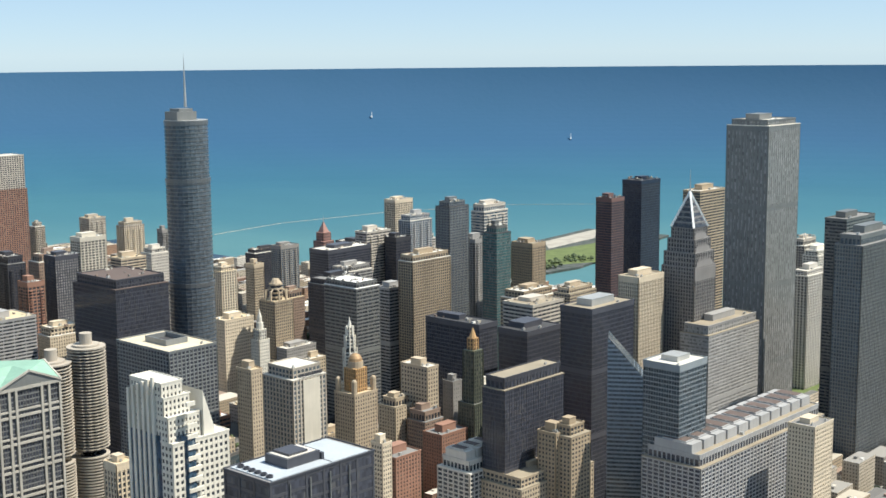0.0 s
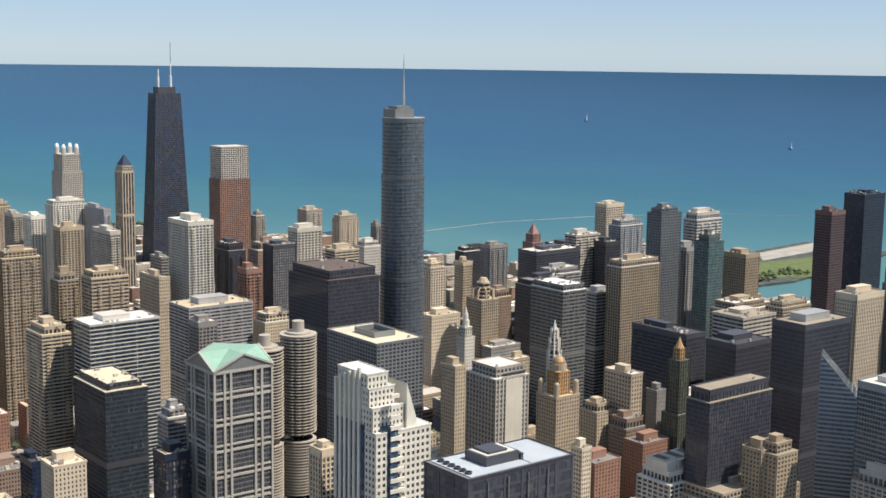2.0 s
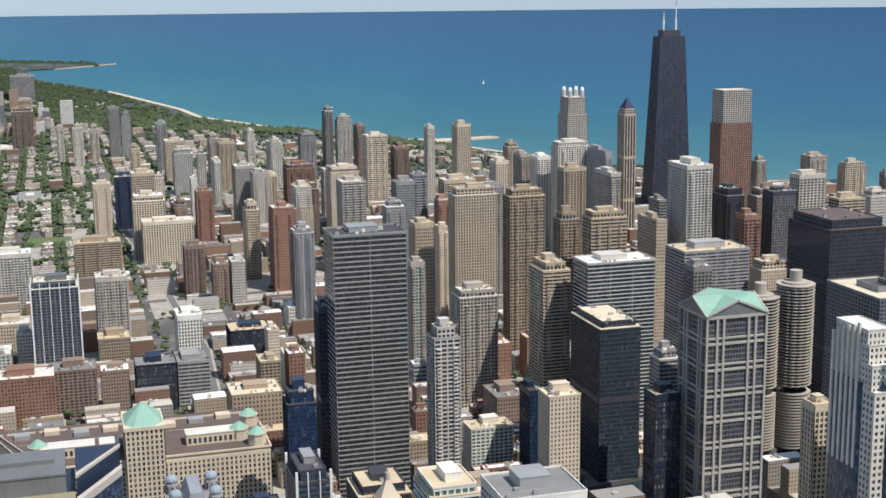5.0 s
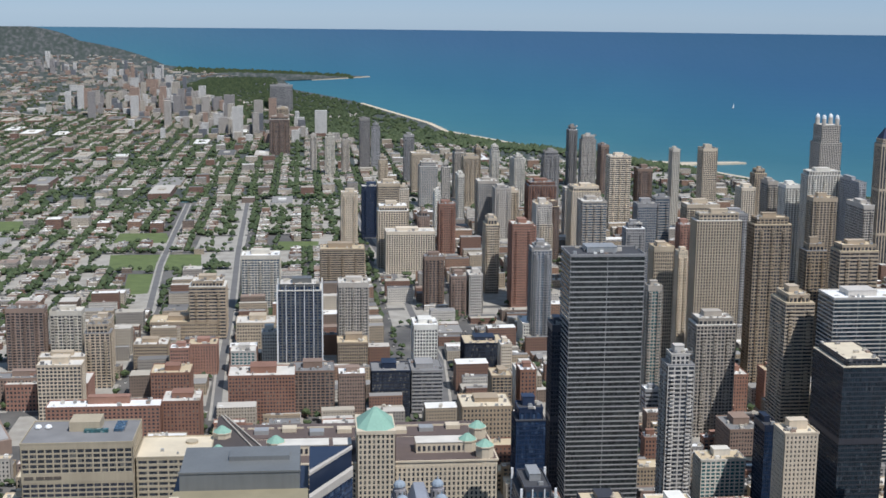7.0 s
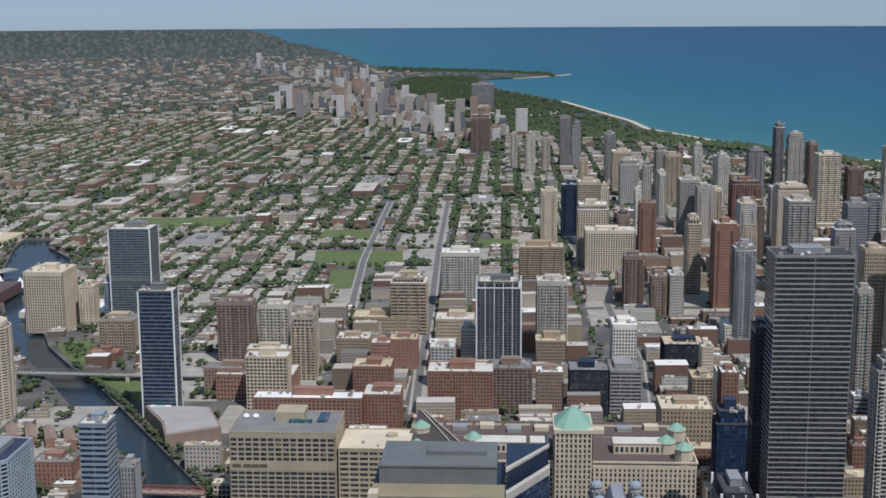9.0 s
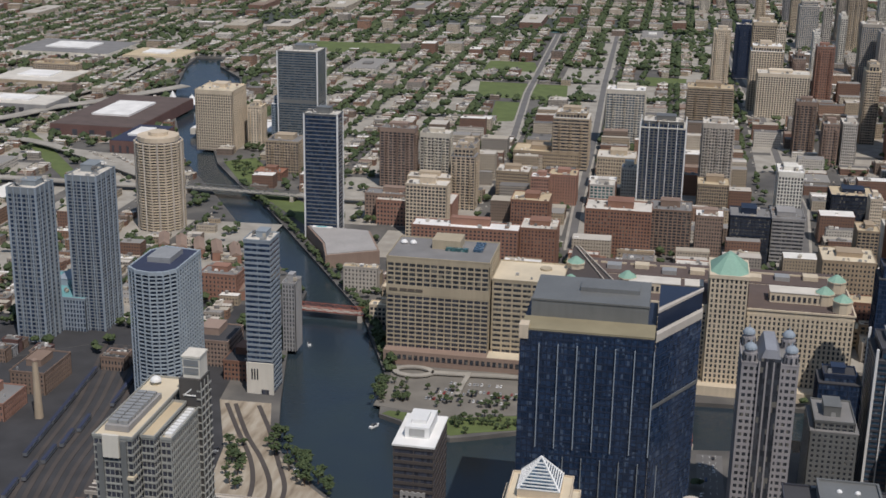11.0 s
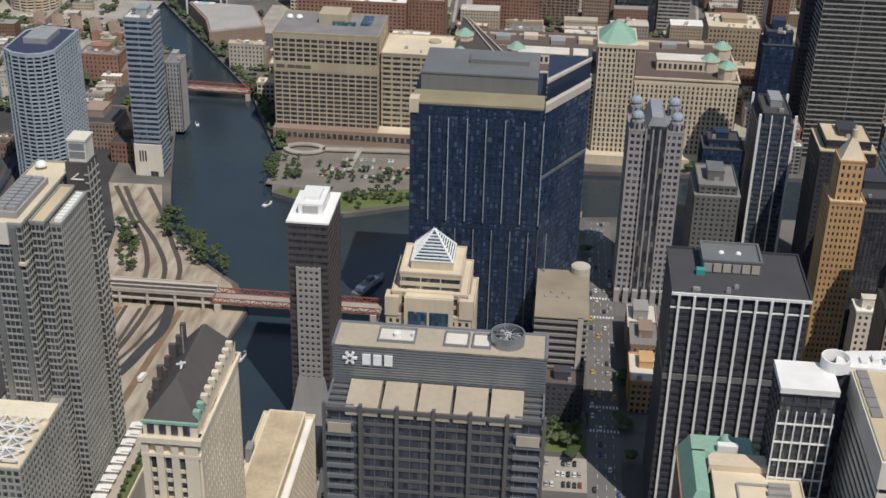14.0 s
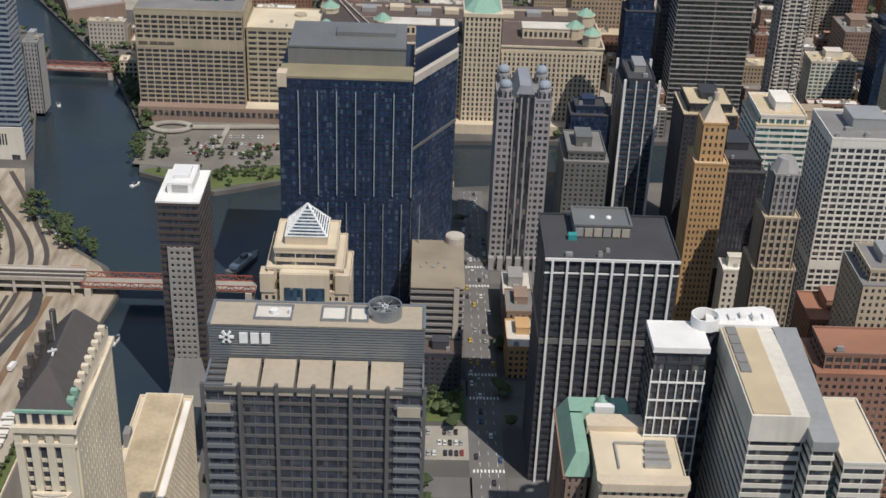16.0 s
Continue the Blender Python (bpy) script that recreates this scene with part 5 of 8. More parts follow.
def clock_tower():
    root = block("office_tower", 878, 1033, 938, 1068, "white terracotta building with a tall clock tower", "office tower")
    tier(root, 60, 35, 0, 66, WHT, "dark", "punch", "tan")
    tier(root, 15, 15, 66, 106, WHT, "dark", "punch", "light", -17, -8)
    part("clock_face", Shape().prism([(-17 + 3 * math.cos(a), 98 + 3 * math.sin(a)) for a in [math.pi * k / 8 for k in range(16)]], 0, 0.4), UNIT, root)
    root.children[-1].rotation_euler, root.children[-1].location = (radians(90), 0, 0), (0, -15.3, 0)
    tier(root, 10.5, 10.5, 106, 117, WHT, "dark", "pier", "light", -17, -8)
    part("lantern", Shape().prism(ring(10, 4, -17, -8), 117, 125).prism(ring(10, 2.6, -17, -8), 125, 131), WHT, root)
    spire(root, 2.4, -17, -8, 131, 140, WHT)


def gothic_tower():
    root = block("office_tower", 972, 1112, 1012, 1148, "grey gothic stone tower with flying buttress crown", "office tower")
    tier(root, 40, 36, 0, 55, TAN, "dark", "punch", "tan")
    tier(root, 29, 28, 55, 124, TAN, "dark", "pier", "tan")
    for k in range(8):
        a = 2 * math.pi * (k + 0.5) / 8
        c, s = math.cos(a), math.sin(a)
        part("buttress", Shape().bar((14 * c, 13.4 * s, 112), (13 * c, 12.4 * s, 136), 1.8).bar((13 * c, 12.4 * s, 134), (7 * c, 7 * s, 138), 1.2), TAN, root)
    rounded(root, ring(8, 8), 124, 144, 5, 0.4, TAN, "dark", False, 0.9)
    spire(root, 7, 0, 0, 144, 149, TAN, "crown", top=4)


def gold_topped_tower():
    root = block("office_tower", 876, 728, 896, 748, "dark green terracotta tower with a gilded top", "office tower")
    green = wall_mat("dark green terracotta", (0.10, 0.11, 0.08), 0.6)
    tier(root, 20, 20, 0, 92, green, "dark", "pier", "grey")
    tier(root, 14, 14, 92, 142, green, "dark", "pier", top=False)
    tier(root, 8, 8, 142, 153, GOLD, "dark", "pier", top=False)
    spire(root, 4, 0, 0, 153, 163, GOLD)


def red_spired_tower():
    root = block("apartment_tower", 1232, 1300, 1253, 1321, "pink stone tower with stepped pyramid and spire", "tower")
    pink = wall_mat("pink stone", (0.33, 0.19, 0.16), 0.8)
    tier(root, 21, 21, 0, 150, pink, "dark", "pier", top=False)
    tier(root, 15, 15, 150, 162, pink, "dark", "pier", top=False)
    spire(root, 8, 0, 0, 162, 176, pink, "pyramid", 4, 1.0)
    spire(root, 0.7, 0, 0, 176, 188, UNIT)


def two_tone_tower():
    root = block("apartment_tower", 1102, 1953, 1163, 1993, "red granite tower whose upper floors turn pale", "apartment tower")
    tier(root, 61, 40, 0, 190, BRICKW, "dark", "grid", top=False)
    tier(root, 55, 40, 190, 246, CONC, "dark", "grid", "light")


def lantern_tower():
    root = block("hotel_tower", 905, 2163, 945, 2210, "pale limestone tower with four lantern turrets", "hotel tower")
    tier(root, 40, 46, 0, 195, CONC, "dark", "pier", "light")
    tier(root, 34, 40, 195, 226, CONC, "dark", "pier", "light")
    for sx in (-1, 1):
        for sy in (-1, 1):
            part("lantern", Shape().prism(ring(8, 4.2, sx * 12, sy * 15), 226, 238), CONC, root)
            dome(root, 4, sx * 12, sy * 15, 238, 7, WHITE, "lantern_cap", 8)


# ---- the blocks under the camera ----
def louvred_bank_tower():
    """Dark gridded shaft, tan terrace panels and a louvred plant box on top."""
    root = block("office_tower", -64, 324, 4, 352, "dark glass bank tower with louvred steel plant box on top", "office tower")
    w, d = 67.5, 28
    mullion = wall_mat("dark bronze mullions", (0.165, 0.157, 0.155), 0.4, 0.3)
    facade(root, w, d, 0, 184, mullion, "black", "thin", True, fh=4.1, ps=3.8, pw=0.3)
    part("rear_wall", Shape().box(-33.6, 13.0, 0, 33.6, 14.2, 186), mullion, root)
    for sx in (-1, 1):
        for k in range(44):
            part("corner_ledge", Shape().box(sx * 29.5 - 4.6, -14.5, 4.1 * k + 2.4, sx * 29.5 + 4.6, -13.2, 4.1 * k + 3.6), SILVER, root)
    for k in range(7):
        part("corner_post", Shape().box(-34.2 + 11.4 * k - 0.55, -14.7, 0, -34.2 + 11.4 * k + 0.55, -13.4, 186.6), mullion, root)
    panel = wall_mat("tan terrace panels", (0.42, 0.36, 0.275), 0.85)
    for k in range(5):
        x = -27.6 + 11.2 * k
        part("panel_ledge", Shape().box(x, -14.0, 182.4, x + 10.1, -13.6, 184.0), panel, root)
        part("terrace_panel", Shape().prism([(x, -13.6), (x + 10.1, -13.6), (x + 10.1, -0.8), (x, -0.8)], 184.2, [185.4, 185.4, 187.2, 187.2]), panel, root)
    part("terrace_edge", Shape().box(-33.8, -14.3, 184, 33.8, -13.6, 185.2), mullion, root)
    for sx in (-1, 1):
        for k in range(4):
            part("corner_beam", Shape().box(sx * 29.4 - 4.4, -13.4 + 3.4 * k, 185.2, sx * 29.4 + 4.4, -12.9 + 3.4 * k, 185.8), SILVER, root)
        part("corner_beam", Shape().box(sx * 33.6 - 0.3, -13.6, 185, sx * 33.6 + 0.3, 0, 186), SILVER, root)
    for sx in (-1, 1):
        part("corner_terrace", Shape().box(sx * 29.4 - 3.6, -14.9, 176, sx * 29.4 + 3.6, -13, 179.6), panel, root)
    part("plant_box", Shape().box(-33.4, 0.4, 184, 33.4, 13.7, 198.6), STEEL, root)
    slat = Shape().box(-33.8, 0, 0, 33.8, 0.36, 0.62).data("louvre_slat", SILVER)
    side = Shape().box(0, 0, 0, 0.36, 14, 0.62).data("louvre_slat", SILVER)
    for k in range(15):
        part("louvre_slat", slat, SILVER, root, at=(0, 0, 185 + 0.95 * k))
        for x in (-33.8, 33.45):
            part("louvre_slat", side, SILVER, root, at=(x, 0.1, 185 + 0.95 * k))
    part("roof", Shape().box(-33.8, 0, 198.6, 33.8, 14, 199.1), panel, root)
    part("roof_edge", Shape().box(-34, -0.2, 198.4, -33, 14.2, 199.6).box(33, -0.2, 198.4, 34, 14.2, 199.6).box(-33, 13.4, 198.4, 33, 14.2, 199.6), SILVER, root)
    for x, a in ((-20, 12), (1, 8), (10, 6)):
        part("roof_well", Shape().box(x, 3, 199.1, x + a, 3.5, 200).box(x, 11, 199.1, x + a, 11.5, 200).box(x, 3.5, 199.1, x + 0.5, 11, 200).box(x + a - 0.5, 3.5, 199.1, x + a, 11, 200), SILVER, root)
        part("roof_well_deck", Shape().box(x + 0.5, 3.5, 199.1, x + a - 0.5, 11, 199.3), ROOFS["light"], root)
    part("roof_vent", Shape().prism(ring(12, 1.3, -14, 7), 199.3, 200.6).prism(ring(8, 0.5, -9, 7), 199.3, 201), WHITE, root)
    part("fan_ring", Shape().hollow(ring(28, 5.4, 21, 8), ring(28, 4.9, 21, 8), 199.1, 203), SILVER, root)
    for k in range(3):
        part("fan", Shape().prism(ring(12, 1.6, 21 + 2.6 * math.cos(2.1 * k), 8 + 2.6 * math.sin(2.1 * k)), 199.2, 201.6), UNIT, root)
    for k in range(4):
        a = math.pi * k / 4 + 0.3
        part("fan_frame", Shape().bar((21 - 5 * math.cos(a), 8 - 5 * math.sin(a), 202.6), (21 + 5 * math.cos(a), 8 + 5 * math.sin(a), 202.0), 0.3), SILVER, root)
    part("fan_hub", Shape().prism(ring(12, 1.1, 21, 8), 201.4, 202.4), WHITE, root)
    part("fan_deck", Shape().prism(ring(28, 4.9, 21, 8), 199.1, 199.4), ROOFS["dark"], root)
    # the sign: an emblem of crossed bars and three plain blocks
    for k in range(3):
        a = radians(60 * k)
        part("emblem_bar", Shape().bar((-28.2 - 2.3 * math.cos(a), -0.35, 194.6 - 2.3 * math.sin(a)), (-28.2 + 2.3 * math.cos(a), -0.35, 194.6 + 2.3 * math.sin(a)), 0.75), WHITE, root)
    for k in range(3):
        part("sign_block", Shape().box(-24.2 + 3.5 * k, -0.7, 192.6, -21.6 + 3.5 * k, -0.2, 196.3), WHITE, root)


def pyramid_topped_tower():
    root = block("office_tower", -65, 470, -27, 508, "cream stone tower stepping up to a glazed pyramid", "office tower")
    tier(root, 38, 37, 0, 132, LIME, "dark", "punch", "lime", near=True, fh=4.0)
    tier(root, 33, 33, 132, 142, LIME, "dark", "pier", "lime")
    tier(root, 27, 27, 142, 150, LIME, "dark", "band", "lime")
    part("bay_front", Shape().box(-10.5, -20.4, 96, 10.5, -10, 142), LIME, root)
    part("bay_roof", Shape().box(-9.9, -19.8, 142, 9.9, -10, 142.5), ROOFS["lime"], root)
    for sx in (-1, 1):
        part("bay_window", Shape().box(sx * 4.6 - 4.0, -20.8, 121, sx * 4.6 + 4.0, -20.3, 135.5), GLASS["blue"], root)
        part("turret_block", Shape().box(sx * 16 - 3, -18.8, 132, sx * 16 + 3, -12, 141), LIME, root)
    part("pyramid_base", Shape().box(-9, -9, 150, 9, 9, 154), LIME, root)
    q = [(-9, -9), (9, -9), (9, 9), (-9, 9)]
    part("pyramid", Shape().prism(q, 154, 165.4, [(a * 0.02, b * 0.02) for a, b in q]), GLASS["blue"], root)
    for k in range(9):
        s = 9 * (1 - k / 10) + 0.15
        part("pyramid_bar", Shape().box(-s, -s, 154 + 1.14 * k, s, s, 154.5 + 1.14 * k), WHITE, root)
    for a, b in q:
        part("pyramid_edge", Shape().bar((a, b, 154), (0, 0, 165.6), 0.8), WHITE, root)


def slim_river_tower():
    root = block("office_tower", -131, 579, -109, 617, "slim dark banded tower on a flared concrete base", "office tower")
    w, d, h = 22, 38, 119
    facade(root, w, d, 10, h, wall_mat("dark bronze spandrels", (0.085, 0.072, 0.066), 0.5), "black", "band", True, fh=3.9)
    white_top = ROOFS["white"]
    part("roof", Shape().box(-11.2, -19.2, h, 11.2, 19.2, h + 1), white_top, root)
    part("penthouse", Shape().box(-6.5, -10, h + 1, 6.5, 13, h + 7).box(-4, -5, h + 7, 4, 8, h + 9), WHITE, root)
    part("penthouse_louvre", Shape().box(-4, -10.4, h + 2, 4, -10, h + 6), UNIT, root)
    grid = Shape()
    for k in range(19):
        z = 25 + 3.6 * k
        grid.box(-6.6, -20.0, z + 1.9, 6.6, -19.1, z + 3.6)
    for k in range(5):
        grid.box(-6.6 + 2.95 * k, -20.02, 24, -5.2 + 2.95 * k, -19.1, 94)
    part("punched_wall", grid, wall_mat("grey precast wall", (0.33, 0.32, 0.305), 0.85), root)
    part("punched_glass", Shape().box(-6.4, -19.4, 12, 6.4, -19.0, 93), GLASS["dark"], root)
    part("flared_base", Shape().prism([(-14, -23), (14, -23), (14, 20), (-14, 20)], -4, 8, [(-10.4, -21.4), (10.4, -21.4), (10.4, 19), (-10.4, 19)]).prism([(-10.4, -21.4), (10.4, -21.4), (10.4, 19), (-10.4, 19)], 8, 26, [(-7, -20.1), (7, -20.1), (7, 19), (-7, 19)]), WALLS["grey"][0], root)


def striped_tower():
    root = block("office_tower", 60, 510, 123, 555, "black glass tower with bright white upright ribs", "office tower")
    w, d, h = 62.5, 45, 128
    facade(root, w, d, 0, h, DARK, "black", "band", True, fh=4.0, ps=40)
    rib = Shape().box(-0.55, -1.1, 0, 0.55, 0.2, h - 0.4).data("white_rib", WHITE)
    for k in range(9):
        for sy in (-1, 1):
            part("white_rib", rib, WHITE, root, at=(-w / 2 + 3.6 + (w - 7.2) * k / 8, sy * d / 2 + (0.9 if sy > 0 else 0), 0))
    part("roof_rail", Shape().box(-w / 2, -d / 2 - 0.9, h - 0.4, w / 2, -d / 2 - 0.1, h + 0.9), WHITE, root)
    part("band_rail", Shape().box(-w / 2, -d / 2 - 0.2, h - 7.5, w / 2, -d / 2 + 0.3, h - 6.8), WHITE, root)
    part("plant_floor", Shape().box(-w / 2 + 0.1, -d / 2 + 0.05, 82, w / 2 - 0.1, d / 2 - 0.05, 85), STEEL, root)
    roof_top(root, w, d, h, DARK, "dark", ph=0, units=3)
    part("penthouse", Shape().box(-16, 0, h, 11, 19, h + 6).box(-16.4, -0.4, h + 6, -15.4, 19.4, h + 7).box(10.4, -0.4, h + 6, 11.4, 19.4, h + 7).box(-15.4, -0.4, h + 6, 10.4, 0.4, h + 7).box(-15.4, 18.6, h + 6, 10.4, 19.4, h + 7), STEEL, root)
    for x in (-7, 1):
        dome(root, 1.4, x, 9, h + 6.1, 1.2, WHITE, "satellite_dish", 10)
    for k in range(6):
        part("penthouse_panel", Shape().box(-15.4 + 4.4 * k, -0.7, h + 0.8, -11.8 + 4.4 * k, -0.35, h + 5.2), WALLS["conc"][1] if k % 3 else WALLS["grey"][0], root)
    part("rear_deck", Shape().box(-18, 19.6, h + 0.3, 12, 21.6, h + 1.6), STEEL, root)
    part("roof_shed", Shape().box(-19, -4, h, -15, -0.6, h + 3), wall_mat("teal painted shed", (0.04, 0.30, 0.30), 0.6), root)


def opera_tower():
    root = block("office_tower", -123, 326, -103, 379, "cream limestone tower with ornate front and dark hipped roof", "office tower")
    w, d, h = 19.4, 53, 168
    stone = wall_mat("bright cream limestone", (0.70, 0.615, 0.475), 0.85)
    facade(root, w, d, 0, 137, stone, "dark", "punch", True, fh=3.9, ps=3.0, pw=1.75)
    facade(root, w, d - 3, 137, h, stone, "dark", "punch", True, y0=-d / 2 + 3, fh=3.9, ps=3.0, pw=1.75)
    part("front_wall", Shape().box(-9.7, -25.2, 137, 9.7, -23.2, h), stone, root)
    for k, x in enumerate((-8.9, -4.1, 0.9, 5.4)):
        part("corner_pier" if k in (0, 3) else "giant_column", Shape().box(x - 0.8, -26.7, 137, x + (3.6 if k == 3 else 1.6), -25.1, h - 3), stone, root)
    for k in range(3):
        x = -6.9 + 4.75 * k
        part("tall_window", Shape().box(x, -25.6, 139, x + 2.7, -25.0, 160), GLASS["black"], root)
        for j in range(5):
            part("window_rail", Shape().box(x - 0.1, -25.9, 142.6 + 3.7 * j, x + 2.8, -25.5, 144.0 + 3.7 * j), stone, root)
        part("round_window", Shape().prism(ring(12, 0.95, x + 1.35, 0), 0, 0.3), GLASS["black"], root)
        root.children[-1].rotation_euler, root.children[-1].location = (radians(90), 0, 0), (0, -25.2, 163)
    part("front_frieze", Shape().box(-9.8, -26.8, 160.4, 9.8, -25.1, 161.6), stone, root)
    part("cornice", Shape().box(-10.4, -27.4, h - 2, 10.4, 27.2, h), stone, root)
    part("pediment", Shape().prism([(-6.4, -26.6), (-5.4, -29.4), (-2, -30.4), (2, -30.4), (5.4, -29.4), (6.4, -26.6)], 139.5, 142.6), stone, root)
    part("pediment_panel", Shape().prism([(-5.2, -29.0), (-2, -29.9), (2, -29.9), (5.2, -29.0)], 142.6, 143.4), WALLS["conc"][0], root)
    roof = wall_mat("dark slate roof", (0.085, 0.075, 0.072), 0.85)
    part("attic", Shape().box(-8.9, -25.4, h, 8.9, 25.4, 173), stone, root)
    part("hip_roof", Shape().prism([(-8.9, -25.2), (8.9, -25.2), (8.9, 25), (-8.9, 25)], 173, 183, [(-0.5, -15), (0.5, -15), (0.5, 20), (-0.5, 20)]), roof, root)
    part("copper_gutter", Shape().box(-9.3, -25.9, 172.6, 9.3, -25.0, 173.5), COPPER, root)
    for k in range(4):
        part("attic_window", Shape().box(-7.4 + 3.9 * k, -25.7, 168.6, -5.2 + 3.9 * k, -25.3, 172.2), GLASS["black"], root)
    for k in range(10):
        part("dormer", Shape().box(7.0, -23 + 4.7 * k, 173, 9.2, -21 + 4.7 * k, 176.2), COPPER if k in (0, 1) else stone, root)
    for k in range(9):
        y = -17 + 4.6 * k + 0.8 * (k % 3)
        part("chimney", Shape().box(-9.4, y, 172, -7.6 + 0.5 * (k % 2), y + 1.7, 178 + 1.6 * (k % 3)).box(-9.7, y - 0.3, 176, -7.9, y + 0.4, 177), roof, root)
    part("mast", Shape().bar((-3.6, 6, 176), (-3.6, 6, 190), 0.35), UNIT, root)
    part("finial", Shape().bar((0, -9, 182), (0, -9, 186), 0.4).bar((-1.5, -9, 184.6), (1.5, -9, 185.6), 0.5).bar((0, -10, 183.6), (0.8, -8, 185.2), 0.4), WHITE, root)
    wing = block("low_rise_building", -128, 382, -103, 497, "long cream limestone theatre block with stained tan roof", "theatre")
    stained = wall_mat("stained cream roof", (0.50, 0.40, 0.265), 0.95, 0, 0.7, 0.4)
    tier(wing, 25, 115, 0, 58, stone, "dark", "punch", "lime", parapet=1.6)
    part("roof_ridge", Shape().box(-8, -50, 58.2, 8.6, 52, 63.5), stained, wing)
    part("ridge_rim", Shape().hollow(square(-8.4, -50.4, 9, 52.4), square(-7.6, -49.6, 8.2, 51.6), 63.5, 64.2), stone, wing)
    part("side_terrace", Shape().box(9.2, -48, 58.2, 12, 54, 59), ROOFS["white"], wing)
    part("roof_shed", Shape().box(-12, 18, 58.2, -9, 24, 66), WALLS["grey"][1], wing)


def river_headquarters():
    root = block("office_tower", -244, 440, -196, 531, "grey gridded granite headquarters tower with dark corner shaft", "office tower")
    # local origin: (-220, 485.5)
    mullion = wall_mat("pale grey-green granite grid", (0.335, 0.335, 0.305), 0.7)
    facade(root, 18.6, 66, 0, 169, mullion, "black", "thin", True, x0=-17.3, y0=-21, fh=3.55, ps=2.3, pw=0.28)
    facade(root, 6.8, 38, 0, 167, mullion, "black", "thin", True, x0=1.4, y0=-14, fh=3.55, ps=2.3, pw=0.28)
    facade(root, 5.4, 33, 0, 164, mullion, "black", "grid", True, x0=8.2, y0=-8.6, fh=3.55, ps=2.4, pw=0.34)
    roof_top(root, 18.6, 66, 169, mullion, "lime", x0=-17.3, y0=-21, ph=0, units=0)
    roof_top(root, 6.8, 38, 167, mullion, "tan", x0=1.4, y0=-14, ph=0, units=0)
    roof_top(root, 5.4, 33, 164, mullion, "tan", x0=8.2, y0=-8.6, ph=0, units=0)
    for x, top in ((-15.2, 166), (-4.4, 168)):
        part("dark_strip", Shape().box(x, -21.5, 0, x + 2.6, -20, top), STEEL, root)
    part("pale_bay", Shape().box(-12.4, -21.8, 160, -5.0, -20.4, 170.6), WHT, root)
    part("notch_roof", Shape().box(-2.0, -21.9, 150, 1.2, -18, 151.4), ROOFS["lime"], root)
    part("plant_box", Shape().box(-14, -15, 169.4, -3, 22, 172), WALLS["grey"][0], root)
    for k in range(10):
        part("cooling_unit", Shape().box(-13, -13.4 + 3.4 * k, 172, -8.8, -11 + 3.4 * k, 173.8), UNIT, root)
        part("cooling_unit", Shape().box(-8.2, -13.4 + 3.4 * k, 172, -4, -11 + 3.4 * k, 173.8), UNIT, root)
    for k in range(9):
        part("roof_cabinet", Shape().box(9.6, -6 + 3.2 * k, 164.3, 12.8, -3.8 + 3.2 * k, 166), WHITE, root)
    dome(root, 2.8, -12, 37, 171, 2.4, WHITE, "satellite_dish")
    shaft = wall_mat("dark granite shaft", (0.075, 0.07, 0.066), 0.6)
    part("corner_shaft", Shape().box(4.6, 24.6, 0, 15.0, 37, 179), shaft, root)
    part("shaft_cap", Shape().box(6.2, 26, 179, 14.4, 35.6, 189).box(5.8, 25.6, 189, 14.8, 36, 190), WHT, root)
    part("shaft_louvre", Shape().box(6.8, 25.7, 181, 13.8, 25.98, 184).box(6.8, 25.7, 185, 13.8, 25.98, 188), SILVER, root)
    part("emblem", Shape().bar((6.6, 24.3, 170.6), (10.4, 24.3, 174), 0.5).bar((6.6, 24.3, 171), (12.6, 24.3, 171), 0.5), WHITE, root)
    for k in range(44):
        part("shaft_rail", Shape().box(13.2, 24.1, 4 * k + 1, 15.5, 37.2, 4 * k + 1.7), mullion, root)
    for y in (24.0, 28.4, 32.8):
        part("shaft_post", Shape().box(15.2, y, 0, 15.6, y + 0.5, 178), mullion, root)
    # lower wing with an open truss roof
    facade(root, 29, 58, 0, 77, mullion, "dark", "grid", True, x0=-21.6, y0=-68, fh=3.7, ps=3.4, pw=0.9)
    part("wing_roof", Shape().box(-21, -67.4, 77, 6.8, -21.6, 77.6), ROOFS["lime"], root)
    part("wing_terrace", Shape().box(-21.6, -34, 77.6, 7.4, -21.6, 79.6), wall_mat("pale cream terrace stone", (0.74, 0.68, 0.52), 0.85), root)
    for k in range(4):
        y = -66 + 8 * k
        for j in range(3):
            x = -20.4 + 8.8 * j
            part("truss", Shape().bar((x, y, 80.4), (x + 8.8, y + 8, 80.4), 0.45).bar((x + 8.8, y, 80.4), (x, y + 8, 80.4), 0.45).bar((x, y, 80.4), (x + 8.8, y, 80.4), 0.7).bar((x, y, 77.6), (x, y + 8, 80.4), 0.4).bar((x, y, 80.4), (x, y + 8, 80.4), 0.6), WHITE, root)
    for k in range(9):
        part("wing_duct", Shape().box(-17 + 7 * (k % 3), -62 + 9 * (k // 3), 77.6, -13 + 7 * (k % 3), -57 + 9 * (k // 3), 79.2), UNIT, root)


